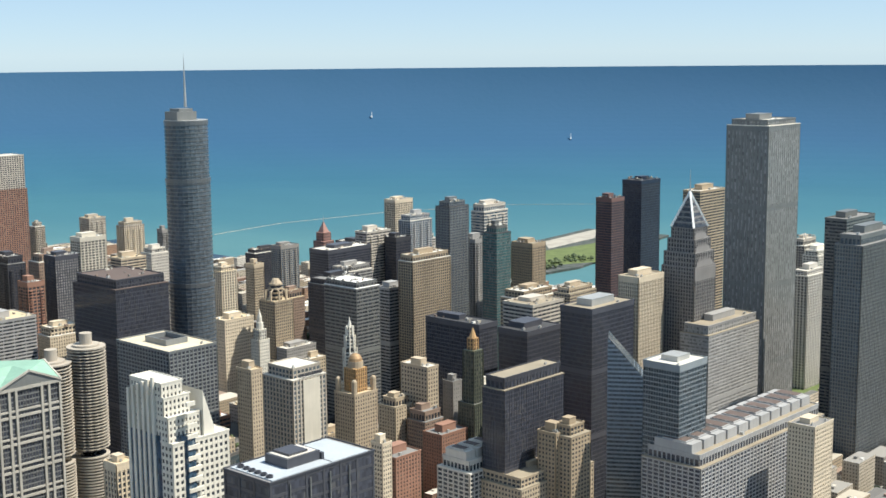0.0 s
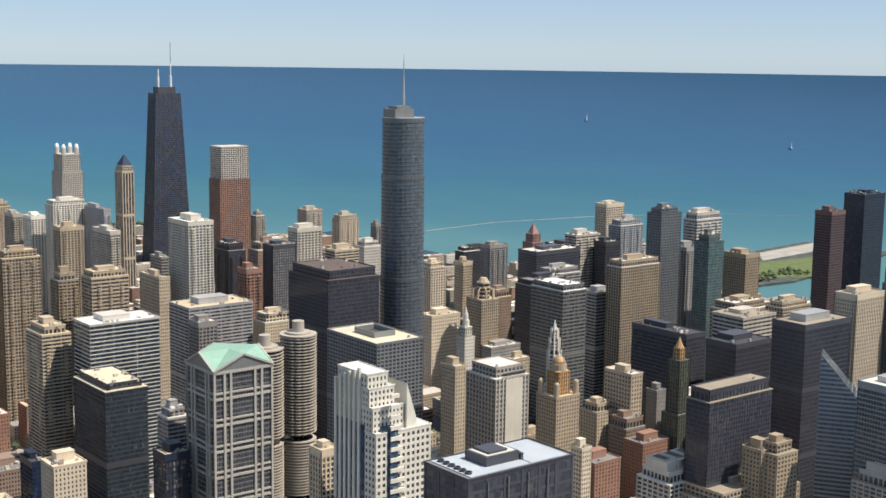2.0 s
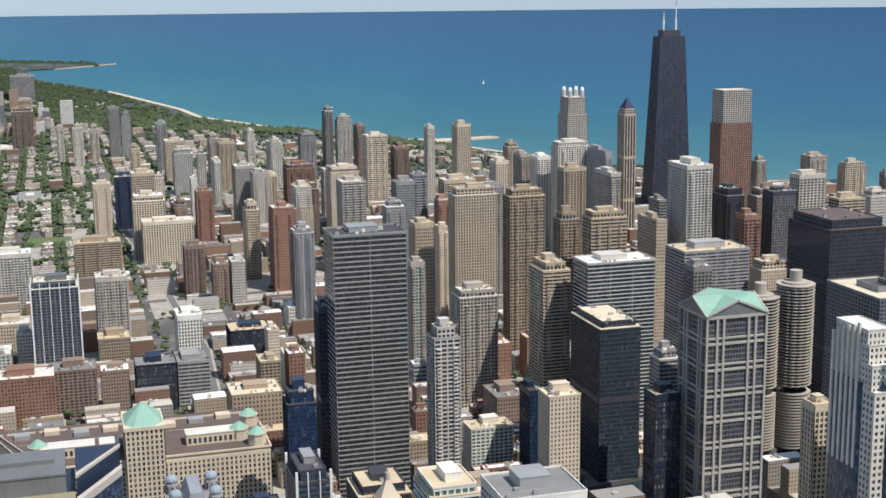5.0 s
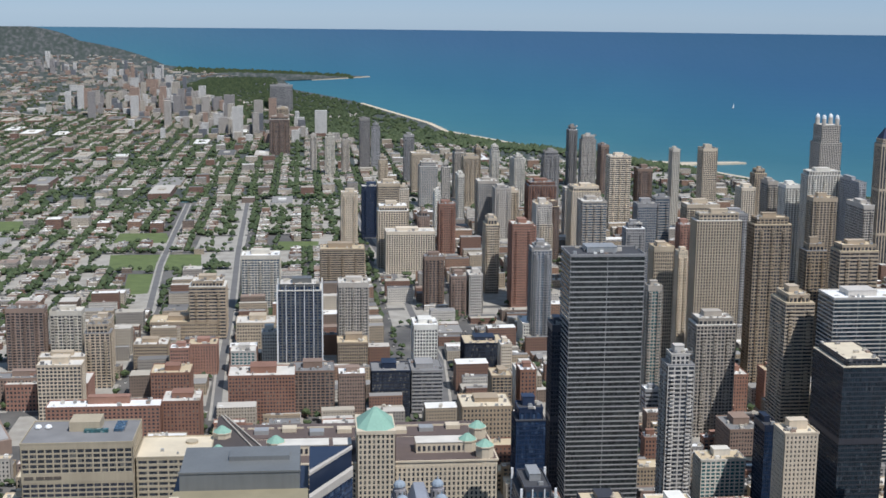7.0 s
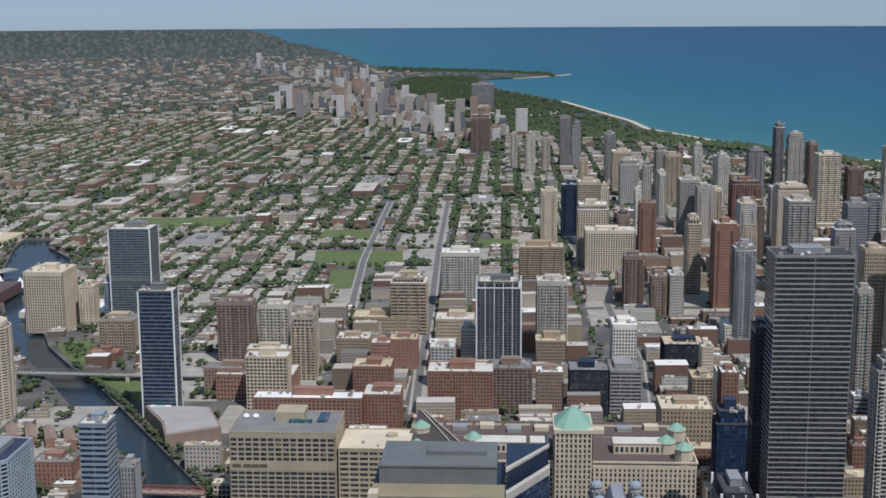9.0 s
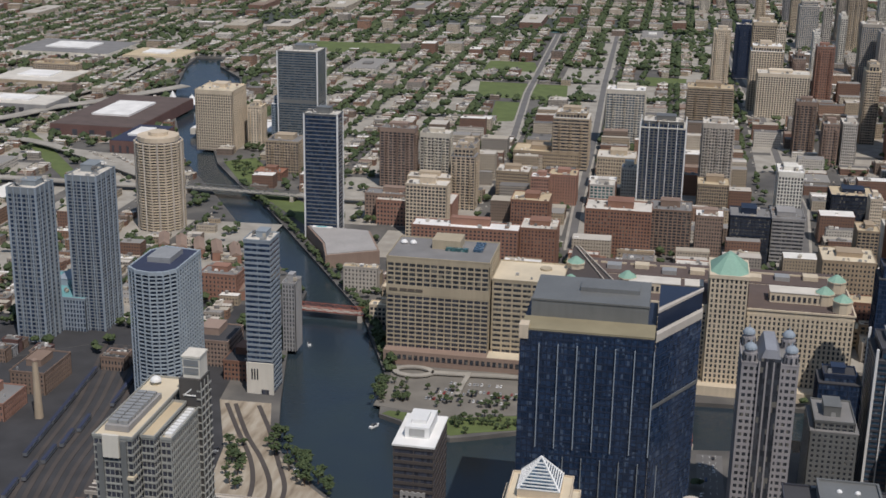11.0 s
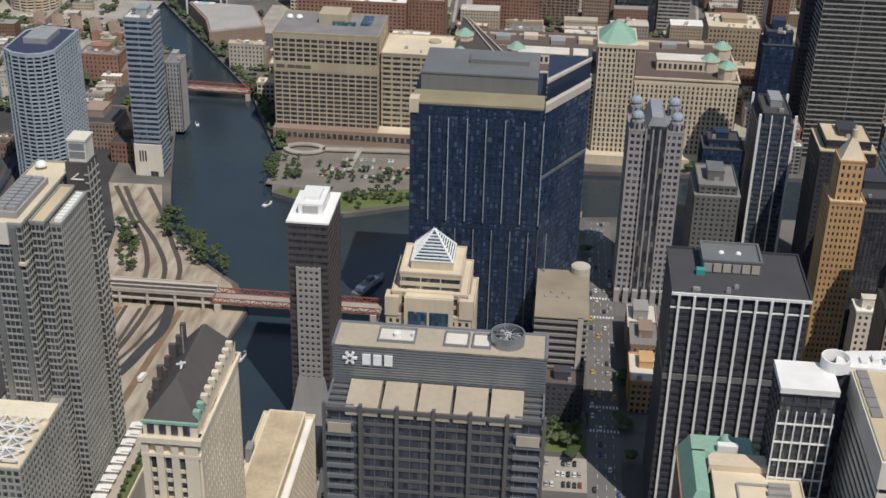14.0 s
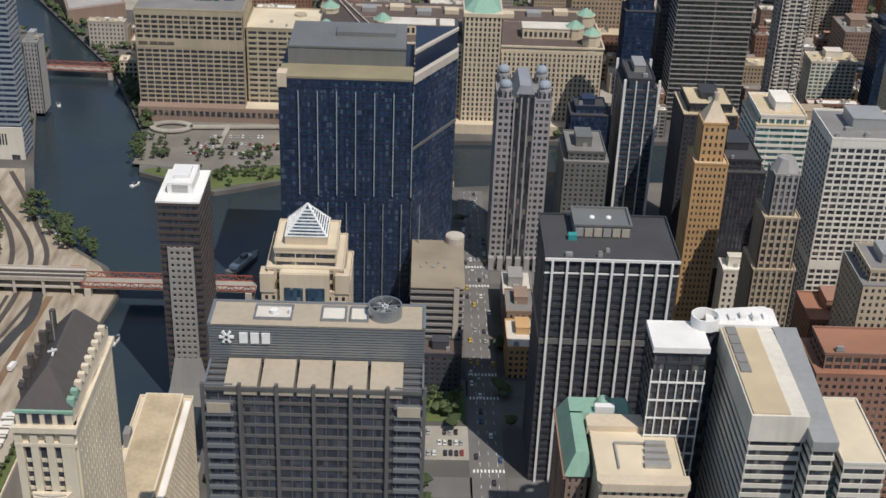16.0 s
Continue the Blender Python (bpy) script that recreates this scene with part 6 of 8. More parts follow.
def blue_glass_tower():
    root = block("office_tower", -76, 659, 24, 730, "dark blue curtain-wall tower with white fins and angled wing", "office tower")
    # local origin: (-26, 694.5)
    facade(root, 75, 62, 0, 155, NAVYB, "navy", "mull", True, x0=-50, y0=-35.5, fh=4.0, ps=3.1, pw=0.3)
    for k in range(7):
        part("white_fin", Shape().box(-39 + 10.6 * k, -36.2, 85, -38.45 + 10.6 * k, -35.3, 148), WALLS["pale"][2], root)
        part("white_fin", Shape().box(-33.6 + 10.6 * k, -36.2, 4, -33.1 + 10.6 * k, -35.3, 80), WALLS["pale"][1], root)
    part("roof_terrace", Shape().box(-49.5, -35, 155, 24.5, -15, 156.2), wall_mat("olive gravel terrace", (0.27, 0.235, 0.15), 0.95, 0, 0.4, 0), root)
    part("crown", Shape().box(-46, -15, 155, 20, 30, 166), STEEL, root)
    part("crown_rim", Shape().box(-46.5, -15.5, 166, 20.5, -14.5, 167).box(-20, 5, 166, 14, 20, 168.5), STEEL, root)
    part("corner_pillar", Shape().box(-50.3, -35.8, 150, -45, -28, 158), LIME, root)
    plan = [(25.2, -31), (50, 14), (50, 36), (25.2, 36)]
    part("wing_glazing", Shape().prism(plan, 0, 152), GLASS["navy"], root)
    for k in range(38):
        part("wing_band", Shape().prism([(25.2, -31.3), (50.3, 13.8), (50.3, 36.2), (25.2, 36.2)], 4 * k + 3.3, 4 * k + 3.7), NAVYB, root)
    part("wing_parapet", Shape().prism([(25.2, -31.4), (50.4, 13.8), (50.4, 20), (25.2, -25)], 152, 156.5), CONC, root)
    part("wing_upper", Shape().prism([(25.2, -14), (50, 30), (50, 36), (25.2, 36)], 152, 163), NAVYB, root)
    part("wing_upper_rim", Shape().prism([(25.2, -14.4), (50.4, 29.8), (50.4, 33), (25.2, -9)], 163, 164.5), CONC, root)
    part("wing_ledge", Shape().prism([(25.2, -31.6), (50.5, 13.6), (50.5, 18), (25.2, -27)], 112, 114), STEEL, root)
    podium = block("parking_garage", -1.5, 606, 28.5, 662, "open-decked parking garage with flat tan roof", "garage")
    for k in range(13):
        part("deck", Shape().box(-15, -28, 4.2 * k + 2, 15, 28, 4.2 * k + 3.5), WALLS["grey"][1], podium)
    part("core", Shape().box(-14, -27, 0, 14, 27, 55), DARK, podium)
    part("stair", Shape().box(9, -28.4, 0, 12, -27, 56), CONC, podium)
    part("roof", Shape().box(-15, -28, 55.4, 15, 28, 56), wall_mat("stained tan deck", (0.30, 0.255, 0.19), 0.9, 0, 0.4, 0), podium)
    part("ramp_turret", Shape().prism(ring(14, 5.6, 10, 27), 0, 60).prism(ring(14, 4.6, 10, 27), 60, 60.4), CONC, podium)
    for k in range(5):
        part("roof_vent", Shape().box(-10 + 3.4 * k, -6 + 5 * (k % 2), 56, -8.6 + 3.4 * k, -4 + 5 * (k % 2), 57), UNIT, podium)


def four_turret_tower():
    root = block("office_tower", 49, 727, 85, 766, "grey granite tower crowned by four domed turrets", "office tower")
    w, d, h = 34, 36, 117
    stone = wall_mat("pale lilac-grey granite", (0.34, 0.325, 0.33), 0.8)
    tier(root, w, d, 0, h, stone, "dark", "punch", "grey", near=True, fh=4.2, ps=3.9, pw=1.35)
    part("centre_bay", Shape().box(-6, -18.6, 4, 6, -17.8, 121), GLASS["dark"], root)
    for x in (-6.4, -2.1, 2.1, 6.4):
        part("bay_rib", Shape().box(x - 0.5, -19, 4, x + 0.5, -18, 119), stone, root)
    part("vault", Shape().prism([(-7 + 0.01, -17), (7, -17), (7, 17), (-7, 17)], h, [h + 9] * 4, [(-3.4, -16), (3.4, -16), (3.4, 16), (-3.4, 16)]), wall_mat("grey vaulted roof", (0.30, 0.31, 0.34), 0.5), root)
    for sx in (-1, 1):
        for sy in (-1, 1):
            x, y = sx * 12, sy * 13
            turret = part("turret", Shape().prism(ring(8, 4.3, x, y), h, h + 6).prism(ring(8, 3.5, x, y), h + 6, h + 8), stone, root)
            for k in range(8):
                a = 2 * math.pi * k / 8
                part("turret_window", Shape().box(x + 3.95 * math.cos(a) - 0.6, y + 3.95 * math.sin(a) - 0.6, h + 1.2, x + 3.95 * math.cos(a) + 0.6, y + 3.95 * math.sin(a) + 0.6, h + 4.8), GLASS["dark"], turret)
            dome(turret, 4.0, x, y, h + 8, 3.6, WALLS["pale"][2], "turret_dome", 10)
            spire(turret, 0.7, x, y, h + 11.4, h + 14.5, WALLS["pale"][2], "turret_finial", 6)
    for k in range(6):
        part("arched_base", Shape().box(-17 + 5.8 * k, -22, 0, -13.4 + 5.8 * k, -18, 9), stone, root)


def great_mart():
    root = block("merchandise_hall", -80, 950, 150, 1060, "vast cream stone warehouse with green copper corner domes", "warehouse")
    # local origin: (35, 1005)
    mart = wall_mat("buff mart limestone", (0.62, 0.53, 0.395), 0.85)
    facade(root, 228, 60, 0, 66, mart, "dark", "pier", False, x0=-114, y0=-47, fh=4.1, ps=3.6, pw=1.9)
    part("upper_wall", Shape().box(-113.6, -46.6, 64, 113.6, 12.6, 70), mart, root)
    part("cornice", Shape().box(-114.4, -47.4, 69, 114.4, 13.4, 70.4), mart, root)
    part("roof", Shape().box(-113, -46, 70.2, 113, 12, 70.8), ROOFS["umber"], root)
    slope = wall_mat("dark brown sloping roof", (0.075, 0.062, 0.058), 0.8)
    part("west_roof", Shape().prism([(-112, -44), (-62, -38), (-108, 52), (-112, 52)], 70.4, [72, 72, 79, 79]), slope, root)
    for u in (0.0, 9.0):
        part("roof_edge_beam", Shape().bar((-63 - u, -38, 73), (-107 - u * 0.3, 52, 80), 1.1), WALLS["conc"][1], root)
    for x, w in ((-60, 40), (50, 44), (-16, 14)):
        part("roof_house", Shape().box(x, -30, 70, x + w, -14, 79), mart, root)
        part("roof_house_top", Shape().box(x - 0.4, -30.4, 79, x + w + 0.4, -13.6, 79.6), ROOFS["light"], root)
        for k in range(int(w / 4)):
            part("roof_house_window", Shape().box(x + 1.4 + 4 * k, -30.3, 72.5, x + 3.6 + 4 * k, -29.9, 76.5), GLASS["dark"], root)
    facade(root, 228, 40, 0, 70, mart, "dark", "pier", False, x0=-114, y0=14, fh=4.1, ps=4.4, pw=2.1)
    part("rear_roof", Shape().box(-113, 15, 70, 113, 53, 70.6), ROOFS["umber"], root)
    for k in range(9):
        part("roof_plant", Shape().box(-104 + 23 * k, 20 + 5 * (k % 3), 70.6, -92 + 23 * k, 30 + 5 * (k % 3), 74), UNIT if k % 2 else mart, root)
        part("roof_rail", Shape().box(-112 + 25 * k, 40, 70.6, -90 + 25 * k, 40.8, 72), mart, root)
    facade(root, 30, 44, 0, 95, mart, "dark", "pier", False, x0=2, y0=-52, fh=4.1, ps=3.6, pw=1.8)
    part("tower_cornice", Shape().box(1.6, -52.4, 94, 32.4, -7.6, 97), mart, root)
    cut = [(2.5, -44), (9, -51.5), (25, -51.5), (31.5, -44), (31.5, -16), (25, -8.5), (9, -8.5), (2.5, -16)]
    part("tower_roof", Shape().prism(cut, 97, 109, [(17 + (x - 17) * 0.12, -30 + (y + 30) * 0.12) for x, y in cut]), COPPER, root)
    for x, y in ((-106, -40), (-106, 8), (104, -40), (104, 8), (-62, -20), (92, -24)):
        part("pavilion", Shape().prism(ring(8, 7.4, x, y, 0.39), 66, 79), mart, root)
        part("pavilion_eave", Shape().prism(ring(8, 8, x, y, 0.39), 79, 80), mart, root)
        part("copper_cap", Shape().prism(ring(8, 7.6, x, y, 0.39), 80, 84.6, ring(8, 1.5, x, y, 0.39)), COPPER, root)
    part("river_terrace", Shape().box(-114, -60, 0, 114, -47.5, 8), mart, root)


def banded_wholesale_centre():
    root = block("exhibition_hall", -223, 966, -78, 1030, "tan concrete hotel block with deep banded windows and plain sign", "hotel")
    # local origin: (-150.5, 998)
    wall = wall_mat("tan precast concrete", (0.43, 0.365, 0.26), 0.85)
    facade(root, 86, 58, 12, 58, wall, "black", "grid", True, x0=-72.5, y0=-28, fh=3.8, ps=6.0, pw=0.8)
    part("sign_band", Shape().box(-72.4, -27.9, 58, 13.4, 29.9, 66), wall, root)
    facade(root, 86, 58, 66, 86, wall, "dark", "grid", False, x0=-72.5, y0=-28, fh=3.9, ps=6.0, pw=1.1)
    part("top_wall", Shape().box(-72.3, -27.8, 86, 13.3, 29.8, 89), wall, root)
    roof_top(root, 86, 58, 89, wall, "grey", x0=-72.5, y0=-28, ph=0, units=0)
    for k in range(4):
        part("sign_bar", Shape().box(-70 + (9 if k else 0) + 6.6 * max(0, k - 1), -28.3, 60.8, -63 + (8 if k else 0) + 6.6 * max(0, k - 1), -27.8, 63.2), wall_mat("dark sign letters", (0.12, 0.10, 0.08)), root)
    part("penthouse", Shape().box(-40, 2, 89, -16, 24, 97), wall, root)
    part("skylight", Shape().box(-5, 0, 89.3, 3, 22, 91.5), GLASS["blue"], root)
    part("skylight", Shape().box(-28, -2, 89.3, -9, 1.6, 92), GLASS["teal"], root)
    for x in (-66, -58):
        dome(root, 3, x, 12, 90, 2.6, WHITE, "satellite_dish", 12)
    facade(root, 58, 52, 12, 74, wall, "dark", "band", True, x0=14.4, y0=-22, fh=4.4, ps=8, pw=1.4)
    roof_top(root, 58, 52, 74, wall, "lime", x0=14.4, y0=-22, ph=0, units=4)
    part("roof_ring", Shape().prism(ring(16, 5, 55, 14), 74.2, 76), wall, root)
    part("podium", Shape().box(-72.5, -38, 0, 72.5, 30, 12), BROWN, root)
    part("podium_roof", Shape().box(14, -37, 12, 72, -23, 12.5), ROOFS["lime"], root)
    for k in range(30):
        part("podium_window", Shape().box(-70 + 4.7 * k, -38.3, 5, -67 + 4.7 * k, -37.9, 9), GLASS["dark"], root)


def sloped_white_offices():
    root = block("office_tower", 95, 352, 160, 446, "white banded office tower with stepped wedge roofs", "office tower")
    # local origin: (127.5, 399)
    facade(root, 21, 19, 0, 146, DARK, "dark", "grid", True, x0=-35.6, y0=8, fh=4.2, ps=5.0, pw=0.5)
    for k in range(7):
        part("white_mullion", Shape().box(-35.7 + 3.4 * k, 7.6, 0, -35.2 + 3.4 * k, 8.1, 138), WHITE, root)
    for k in range(16):
        part("white_rail", Shape().box(-35.8, 7.5, 8.4 * k + 6, -14.5, 8.0, 8.4 * k + 6.7), WHITE, root)
    part("white_roof", Shape().box(-36, 7.4, 146, -14.2, 27.4, 148.4), ROOFS["white"], root)
    facade(root, 20, 58, 0, 144, WHT, "dark", "band", True, x0=-7.6, y0=-36, fh=4.2, ps=50)
    part("shoulder", Shape().box(-7.9, -36.4, 138, 12.7, 22, 149), WHT, root)
    part("roof", Shape().box(-7.2, -35.4, 149, 6, 21.4, 149.6), ROOFS["tan"], root)
    for k in range(5):
        part("skylight", Shape().box(-6.4, -10 + 6.4 * k, 149.6, -2.4, -4.4 + 6.4 * k, 150.2), ROOFS["grey"], root)
    facade(root, 9, 66, 0, 142, WHT, "dark", "band", False, x0=12.6, y0=-44, fh=4.2, ps=50)
    part("low_shoulder", Shape().prism([(12.6, -44.2), (21.8, -44.2), (21.8, 22), (12.6, 22)], 140, [144, 144, 150, 150]), UNIT, root)
    facade(root, 9.4, 62, 0, 128, STEEL, "teal", "mull", False, x0=21.8, y0=-42, fh=4.2)
    tier(root, 16, 40, 0, 136, WHT, "dark", "band", "lime", 32, -26, fh=4.2)
    part("roof_ring", Shape().hollow(ring(24, 5.6, -13.5, 25), ring(24, 4.9, -13.5, 25), 148, 153), WHITE, root)
    oval = [(-13.8, 22.2), (15, 22.2), (15.4, 35), (12, 37), (-8, 34), (-12, 31)]
    part("rear_glazing", Shape().prism([(x * 0.97, 29.4 + (y - 29.4) * 0.97) for x, y in oval], 0, 147), GLASS["black"], root)
    part("rear_roof", Shape().prism(oval, 147, 150.4), ROOFS["white"], root)
    for k in range(4):
        part("rear_plant", Shape().box(-4 + 4.6 * k, 25 + 1.4 * (k % 2), 150.4, -1.4 + 4.6 * k, 29 + (k % 2), 151.6 + 0.5 * (k % 3)), ROOFS["white"], root)


def copper_mansard_hotel():
    root = block("hotel_tower", 60, 392, 92, 436, "old brick hotel with a green copper mansard roof", "hotel")
    tier(root, 32, 17, 0, 98, BROWN, "dark", "punch", top=False, oy=13.5)
    tier(root, 9.6, 26, 0, 98, BROWN, "dark", "punch", top=False, ox=-11.2, oy=-8.4)
    part("mansard", Shape().prism([(-16.4, 4.6), (16.4, 4.6), (16.4, 22.4), (-16.4, 22.4)], 98, 107, [(-12, 8), (12, 8), (12, 19), (-12, 19)]), COPPER, root)
    part("mansard_wing", Shape().prism([(-16.4, -22), (-6, -22), (-6, 5), (-16.4, 5)], 98, 107, [(-12, -18), (-7, -18), (-7, 9), (-12, 9)]), COPPER, root)
    part("eave", Shape().box(-16.8, -22.4, 97, -15.6, 22.8, 98.4), BRICKW, root)
    dome(root, 3.4, 2, 14, 107, 4.4, COPPER, "copper_dome", 12)
    part("roof_house", Shape().box(-2, 8, 106, 6, 11, 110), WHITE, root)
    cream = block("office_tower", 70, 375, 105, 418, "cream stone office block with curved cornices", "office tower")
    tier(cream, 34, 42, 0, 106, LIME, "dark", "punch", "lime", 0, 0, near=True)
    part("front_cornice", Shape().prism([(-17.6, -20), (-16, -22), (16, -22), (17.6, -20), (17.6, -16), (-17.6, -16)], 105, 108.6), LIME, cream)
    part("rear_cornice", Shape().prism([(-18, 14), (18, 14), (18, 20), (16, 22.4), (-16, 22.4), (-18, 20)], 105, 109), LIME, cream)
    for k in range(4):
        part("roof_plant", Shape().box(2 + 0.6 * k, -9 + 4.4 * k, 106, 12, -6.4 + 4.4 * k, 108), UNIT, cream)
    part("roof_pipe", Shape().bar((-8, -10, 107), (-8, 6, 107), 0.7).bar((-8, 6, 107), (4, 6, 107), 0.7), UNIT, cream)


def golden_deco_tower():
    root = block("office_tower", 145, 598, 163, 620, "golden terracotta tower stepping to a stone lantern", "office tower")
    tier(root, 18, 22, 0, 136, GOLD, "dark", "punch", "tan", near=True, ps=2.6, pw=1.3)
    tier(root, 13.5, 15, 136, 157, GOLD, "dark", "punch", "tan")
    spire(root, 9, 0, 0, 157, 168, LIME, "stepped_cap", 4, 1.4)
    part("lantern", Shape().prism(ring(8, 1.4), 168, 172).prism(ring(8, 0.6), 172, 174), LIME, root)


def grey_deco_tower():
    root = block("office_tower", 169, 552, 193, 576, "grey-tan stone tower with stepped ribs and slate cap", "office tower")
    tier(root, 22, 24, 0, 100, TAN, "dark", "pier", "tan")
    tier(root, 18, 20, 100, 128, TAN, "dark", "pier", "tan")
    tier(root, 13, 14, 128, 150, GREY, "dark", "pier", "grey")
    part("cap", Shape().prism(ring(8, 7.5), 150, 157, ring(8, 4)), GREY, root)


for build in (rounded_steel_tower, tapered_black_tower, chevron_tower, slanted_diamond_tower, gabled_stone_tower, stepped_white_tower, black_roofed_tower, domed_stone_tower, slender_stone_spire,
              clock_tower, gothic_tower, gold_topped_tower, red_spired_tower, two_tone_tower, lantern_tower, louvred_bank_tower, pyramid_topped_tower, slim_river_tower, striped_tower, opera_tower,
              river_headquarters, blue_glass_tower, four_turret_tower, great_mart, banded_wholesale_centre, sloped_white_offices, copper_mansard_hotel, golden_deco_tower, grey_deco_tower):
    build()
corncob_tower(636, 985, 152)
corncob_tower(603, 990, 142)


def curved_apartments():
    root = block("apartment_tower", -392, 832, -352, 898, "bow-fronted blue-grey apartment tower with balconies", "apartment tower")
    plan = [(-18, 20), (-18, -22), (-10, -29), (2, -32), (12, -29), (19, -20), (19, 28), (-10, 32)]
    CONC = wall_mat("pale blue balcony slabs", (0.34, 0.395, 0.44), 0.7)
    rounded(root, plan, 0, 112, 3.1, 0.26, CONC, "navy", False, 0.93)
    for i in range(len(plan)):
        (xa, ya), (xb, yb) = plan[i], plan[(i + 1) % len(plan)]
        n = max(2, int(math.hypot(xb - xa, yb - ya) / 4.6))
        for k in range(n):
            x, y = xa + (xb - xa) * k / n, ya + (yb - ya) * k / n
            part("pier", Shape().box(x - 0.5, y - 0.5, 0, x + 0.5, y + 0.5, 113.6), CONC, root)
    part("roof", Shape().prism([(x * 0.97, y * 0.97) for x, y in plan], 112, 113), ROOFS["navy"], root)
    part("penthouse", Shape().box(-9, -8, 113, 9, 18, 117), UNIT, root)
    part("parapet", Shape().hollow([(x * 1.01, y * 1.01) for x, y in plan], [(x * 0.95, y * 0.95) for x, y in plan], 110.5, 113.4), CONC, root)


def scalloped_apartments():
    root = block("apartment_tower", -586, 1280, -530, 1336, "cream round apartment tower with scalloped balcony bays", "apartment tower")
    plan = [(math.cos(a) * r, math.sin(a) * r) for a, r in ((2 * math.pi * k / 64, 25.5 + 1.8 * abs(math.sin(5 * 2 * math.pi * k / 64))) for k in range(64))]
    rounded(root, plan, 0, 100, 3.1, 0.40, WALLS["lime"][0], "dark", False, 0.92)
    for k in range(20):
        a = 2 * math.pi * k / 20
        part("pier", Shape().prism(ring(4, 1.1, 25.8 * math.cos(a), 25.8 * math.sin(a), a), 0, 100), CONC, root)
    part("crown", Shape().prism(ring(20, 23), 100, 105).prism(ring(10, 11), 105, 109), LIME, root)


def tent():
    root = thing("tent", -795, 1975, "white pointed event tent beside the river", "tent")
    for x, y, r, h in ((-14, -8, 20, 25), (14, 6, 18, 17)):
        part("canopy", Shape().prism(ring(10, r, x, y), 3, 8, ring(10, r * 0.45, x, y)).prism(ring(10, r * 0.45, x, y), 8, h, ring(10, 0.3, x, y)), WHITE, root)
        part("mast", Shape().prism(ring(6, 0.4, x, y), 0, h + 2), UNIT, root)


scalloped_apartments()
tent()
curved_apartments()
# neighbours on the eastern side of the near blocks
tower("office_tower", 215, 600, 48, 40, 150, "white", "dark", "grid", "grey", near=1, ph=2)
tower("office_tower", 211, 514, 46, 34, 120, "lime", "dark", "punch", "grey", ph=2)
tower("office_tower", 206, 560, 40, 30, 66, "brick", "dark", "punch", "brick")
tower("office_tower", 200, 688, 32, 40, 125, "white", "teal", "band", "tan", ph=1)
# black wall here stands in for a brown-grey face lying in shade
tower("office_tower", 169, 744, 35, 38, 108, "dark", "dark", "punch", "tan")
tower("office_tower", 137, 786, 24, 42, 108, "dark", "blue", "band", "dark", ph=2, edges=3)
tower("office_tower", 96, 750, 30, 40, 72, "steel", "dark", "punch", "grey")
tower("office_tower", 104, 796, 28, 24, 84, "navyb", "navy", "mull", "dark")
tower("low_rise_building", 53, 602, 18, 30, 20, "gold", "dark", "punch", "light")
tower("low_rise_building", 54, 634, 17, 26, 24, "brown", "dark", "punch", "grey")
tower("low_rise_building", 54, 662, 18, 30, 18, "grey", "dark", "punch", "light")
tower("low_rise_building", 5, 588, 22, 16, 24, "dark", "dark", "punch", "umber")
tower("low_rise_building", 131, 640, 14, 40, 52, "lime", "dark", "punch", "white")
tower("low_rise_building", 174, 622, 16, 14, 60, "white", "dark", "punch", "white")
tower("office_tower", 166, 640, 30, 40, 118, "dark", "dark", "mull", "dark")
tower("office_tower", 232, 742, 44, 36, 96, "tan", "dark", "punch", "light")
tower("office_tower", 248, 690, 40, 40, 112, "grey", "dark", "grid", "grey")
tower("office_tower", 180, 470, 50, 30, 102, "brick", "dark", "punch", "brick", ph=0)


def river_bridge(x0, y0, x1, y1, w, z, mat, label):
    mx, my = (x0 + x1) / 2, (y0 + y1) / 2
    L = math.hypot(x1 - x0, y1 - y0)
    root = thing("bridge", mx, my, label, "bridge", turn=math.degrees(math.atan2(y1 - y0, x1 - x0)))
    part("deck", Shape().box(-L / 2, -w / 2, z - 0.8, L / 2, w / 2, z), PAVE, root)
    for s in (-1, 1):
        t = Shape().box(-L / 2, s * w / 2 - 0.3, z, L / 2, s * w / 2 + 0.3, z + 0.5).box(-L / 2, s * w / 2 - 0.3, z + 3.6, L / 2, s * w / 2 + 0.3, z + 4.1)
        n = int(L / 5)
        for k in range(n):
            xa, xb = -L / 2 + L * k / n, -L / 2 + L * (k + 1) / n
            t.bar((xa, s * w / 2, z + (0.3 if k % 2 else 3.8)), (xb, s * w / 2, z + (3.8 if k % 2 else 0.3)), 0.45).bar((xb, s * w / 2, z), (xb, s * w / 2, z + 4), 0.4)
        part("truss", t, mat, root)
    for u in (-0.46, 0.46):
        part("pier", Shape().box(u * L - 2, -w / 2 - 1, -6, u * L + 2, w / 2 + 1, z - 0.8), CONC, root)


river_bridge(-206, 690, -98, 690, 13, 6.5, RUST, "rust red double-deck steel bridge over the river")
river_bridge(-338, 1069, -266, 1066, 12, 3.5, RUST, "rust red steel road bridge over the river")
river_bridge(-590, 1448, -440, 1441, 14, 7, STEEL, "pale steel road bridge over the river")
river_bridge(-188, 505, -106, 508, 20, 3.5, STEEL, "pale road bridge over the river")
for x in (20, 130):
    river_bridge(x, 846, x, 936, 16, 3.5, RUST, "rust red bascule road bridge")


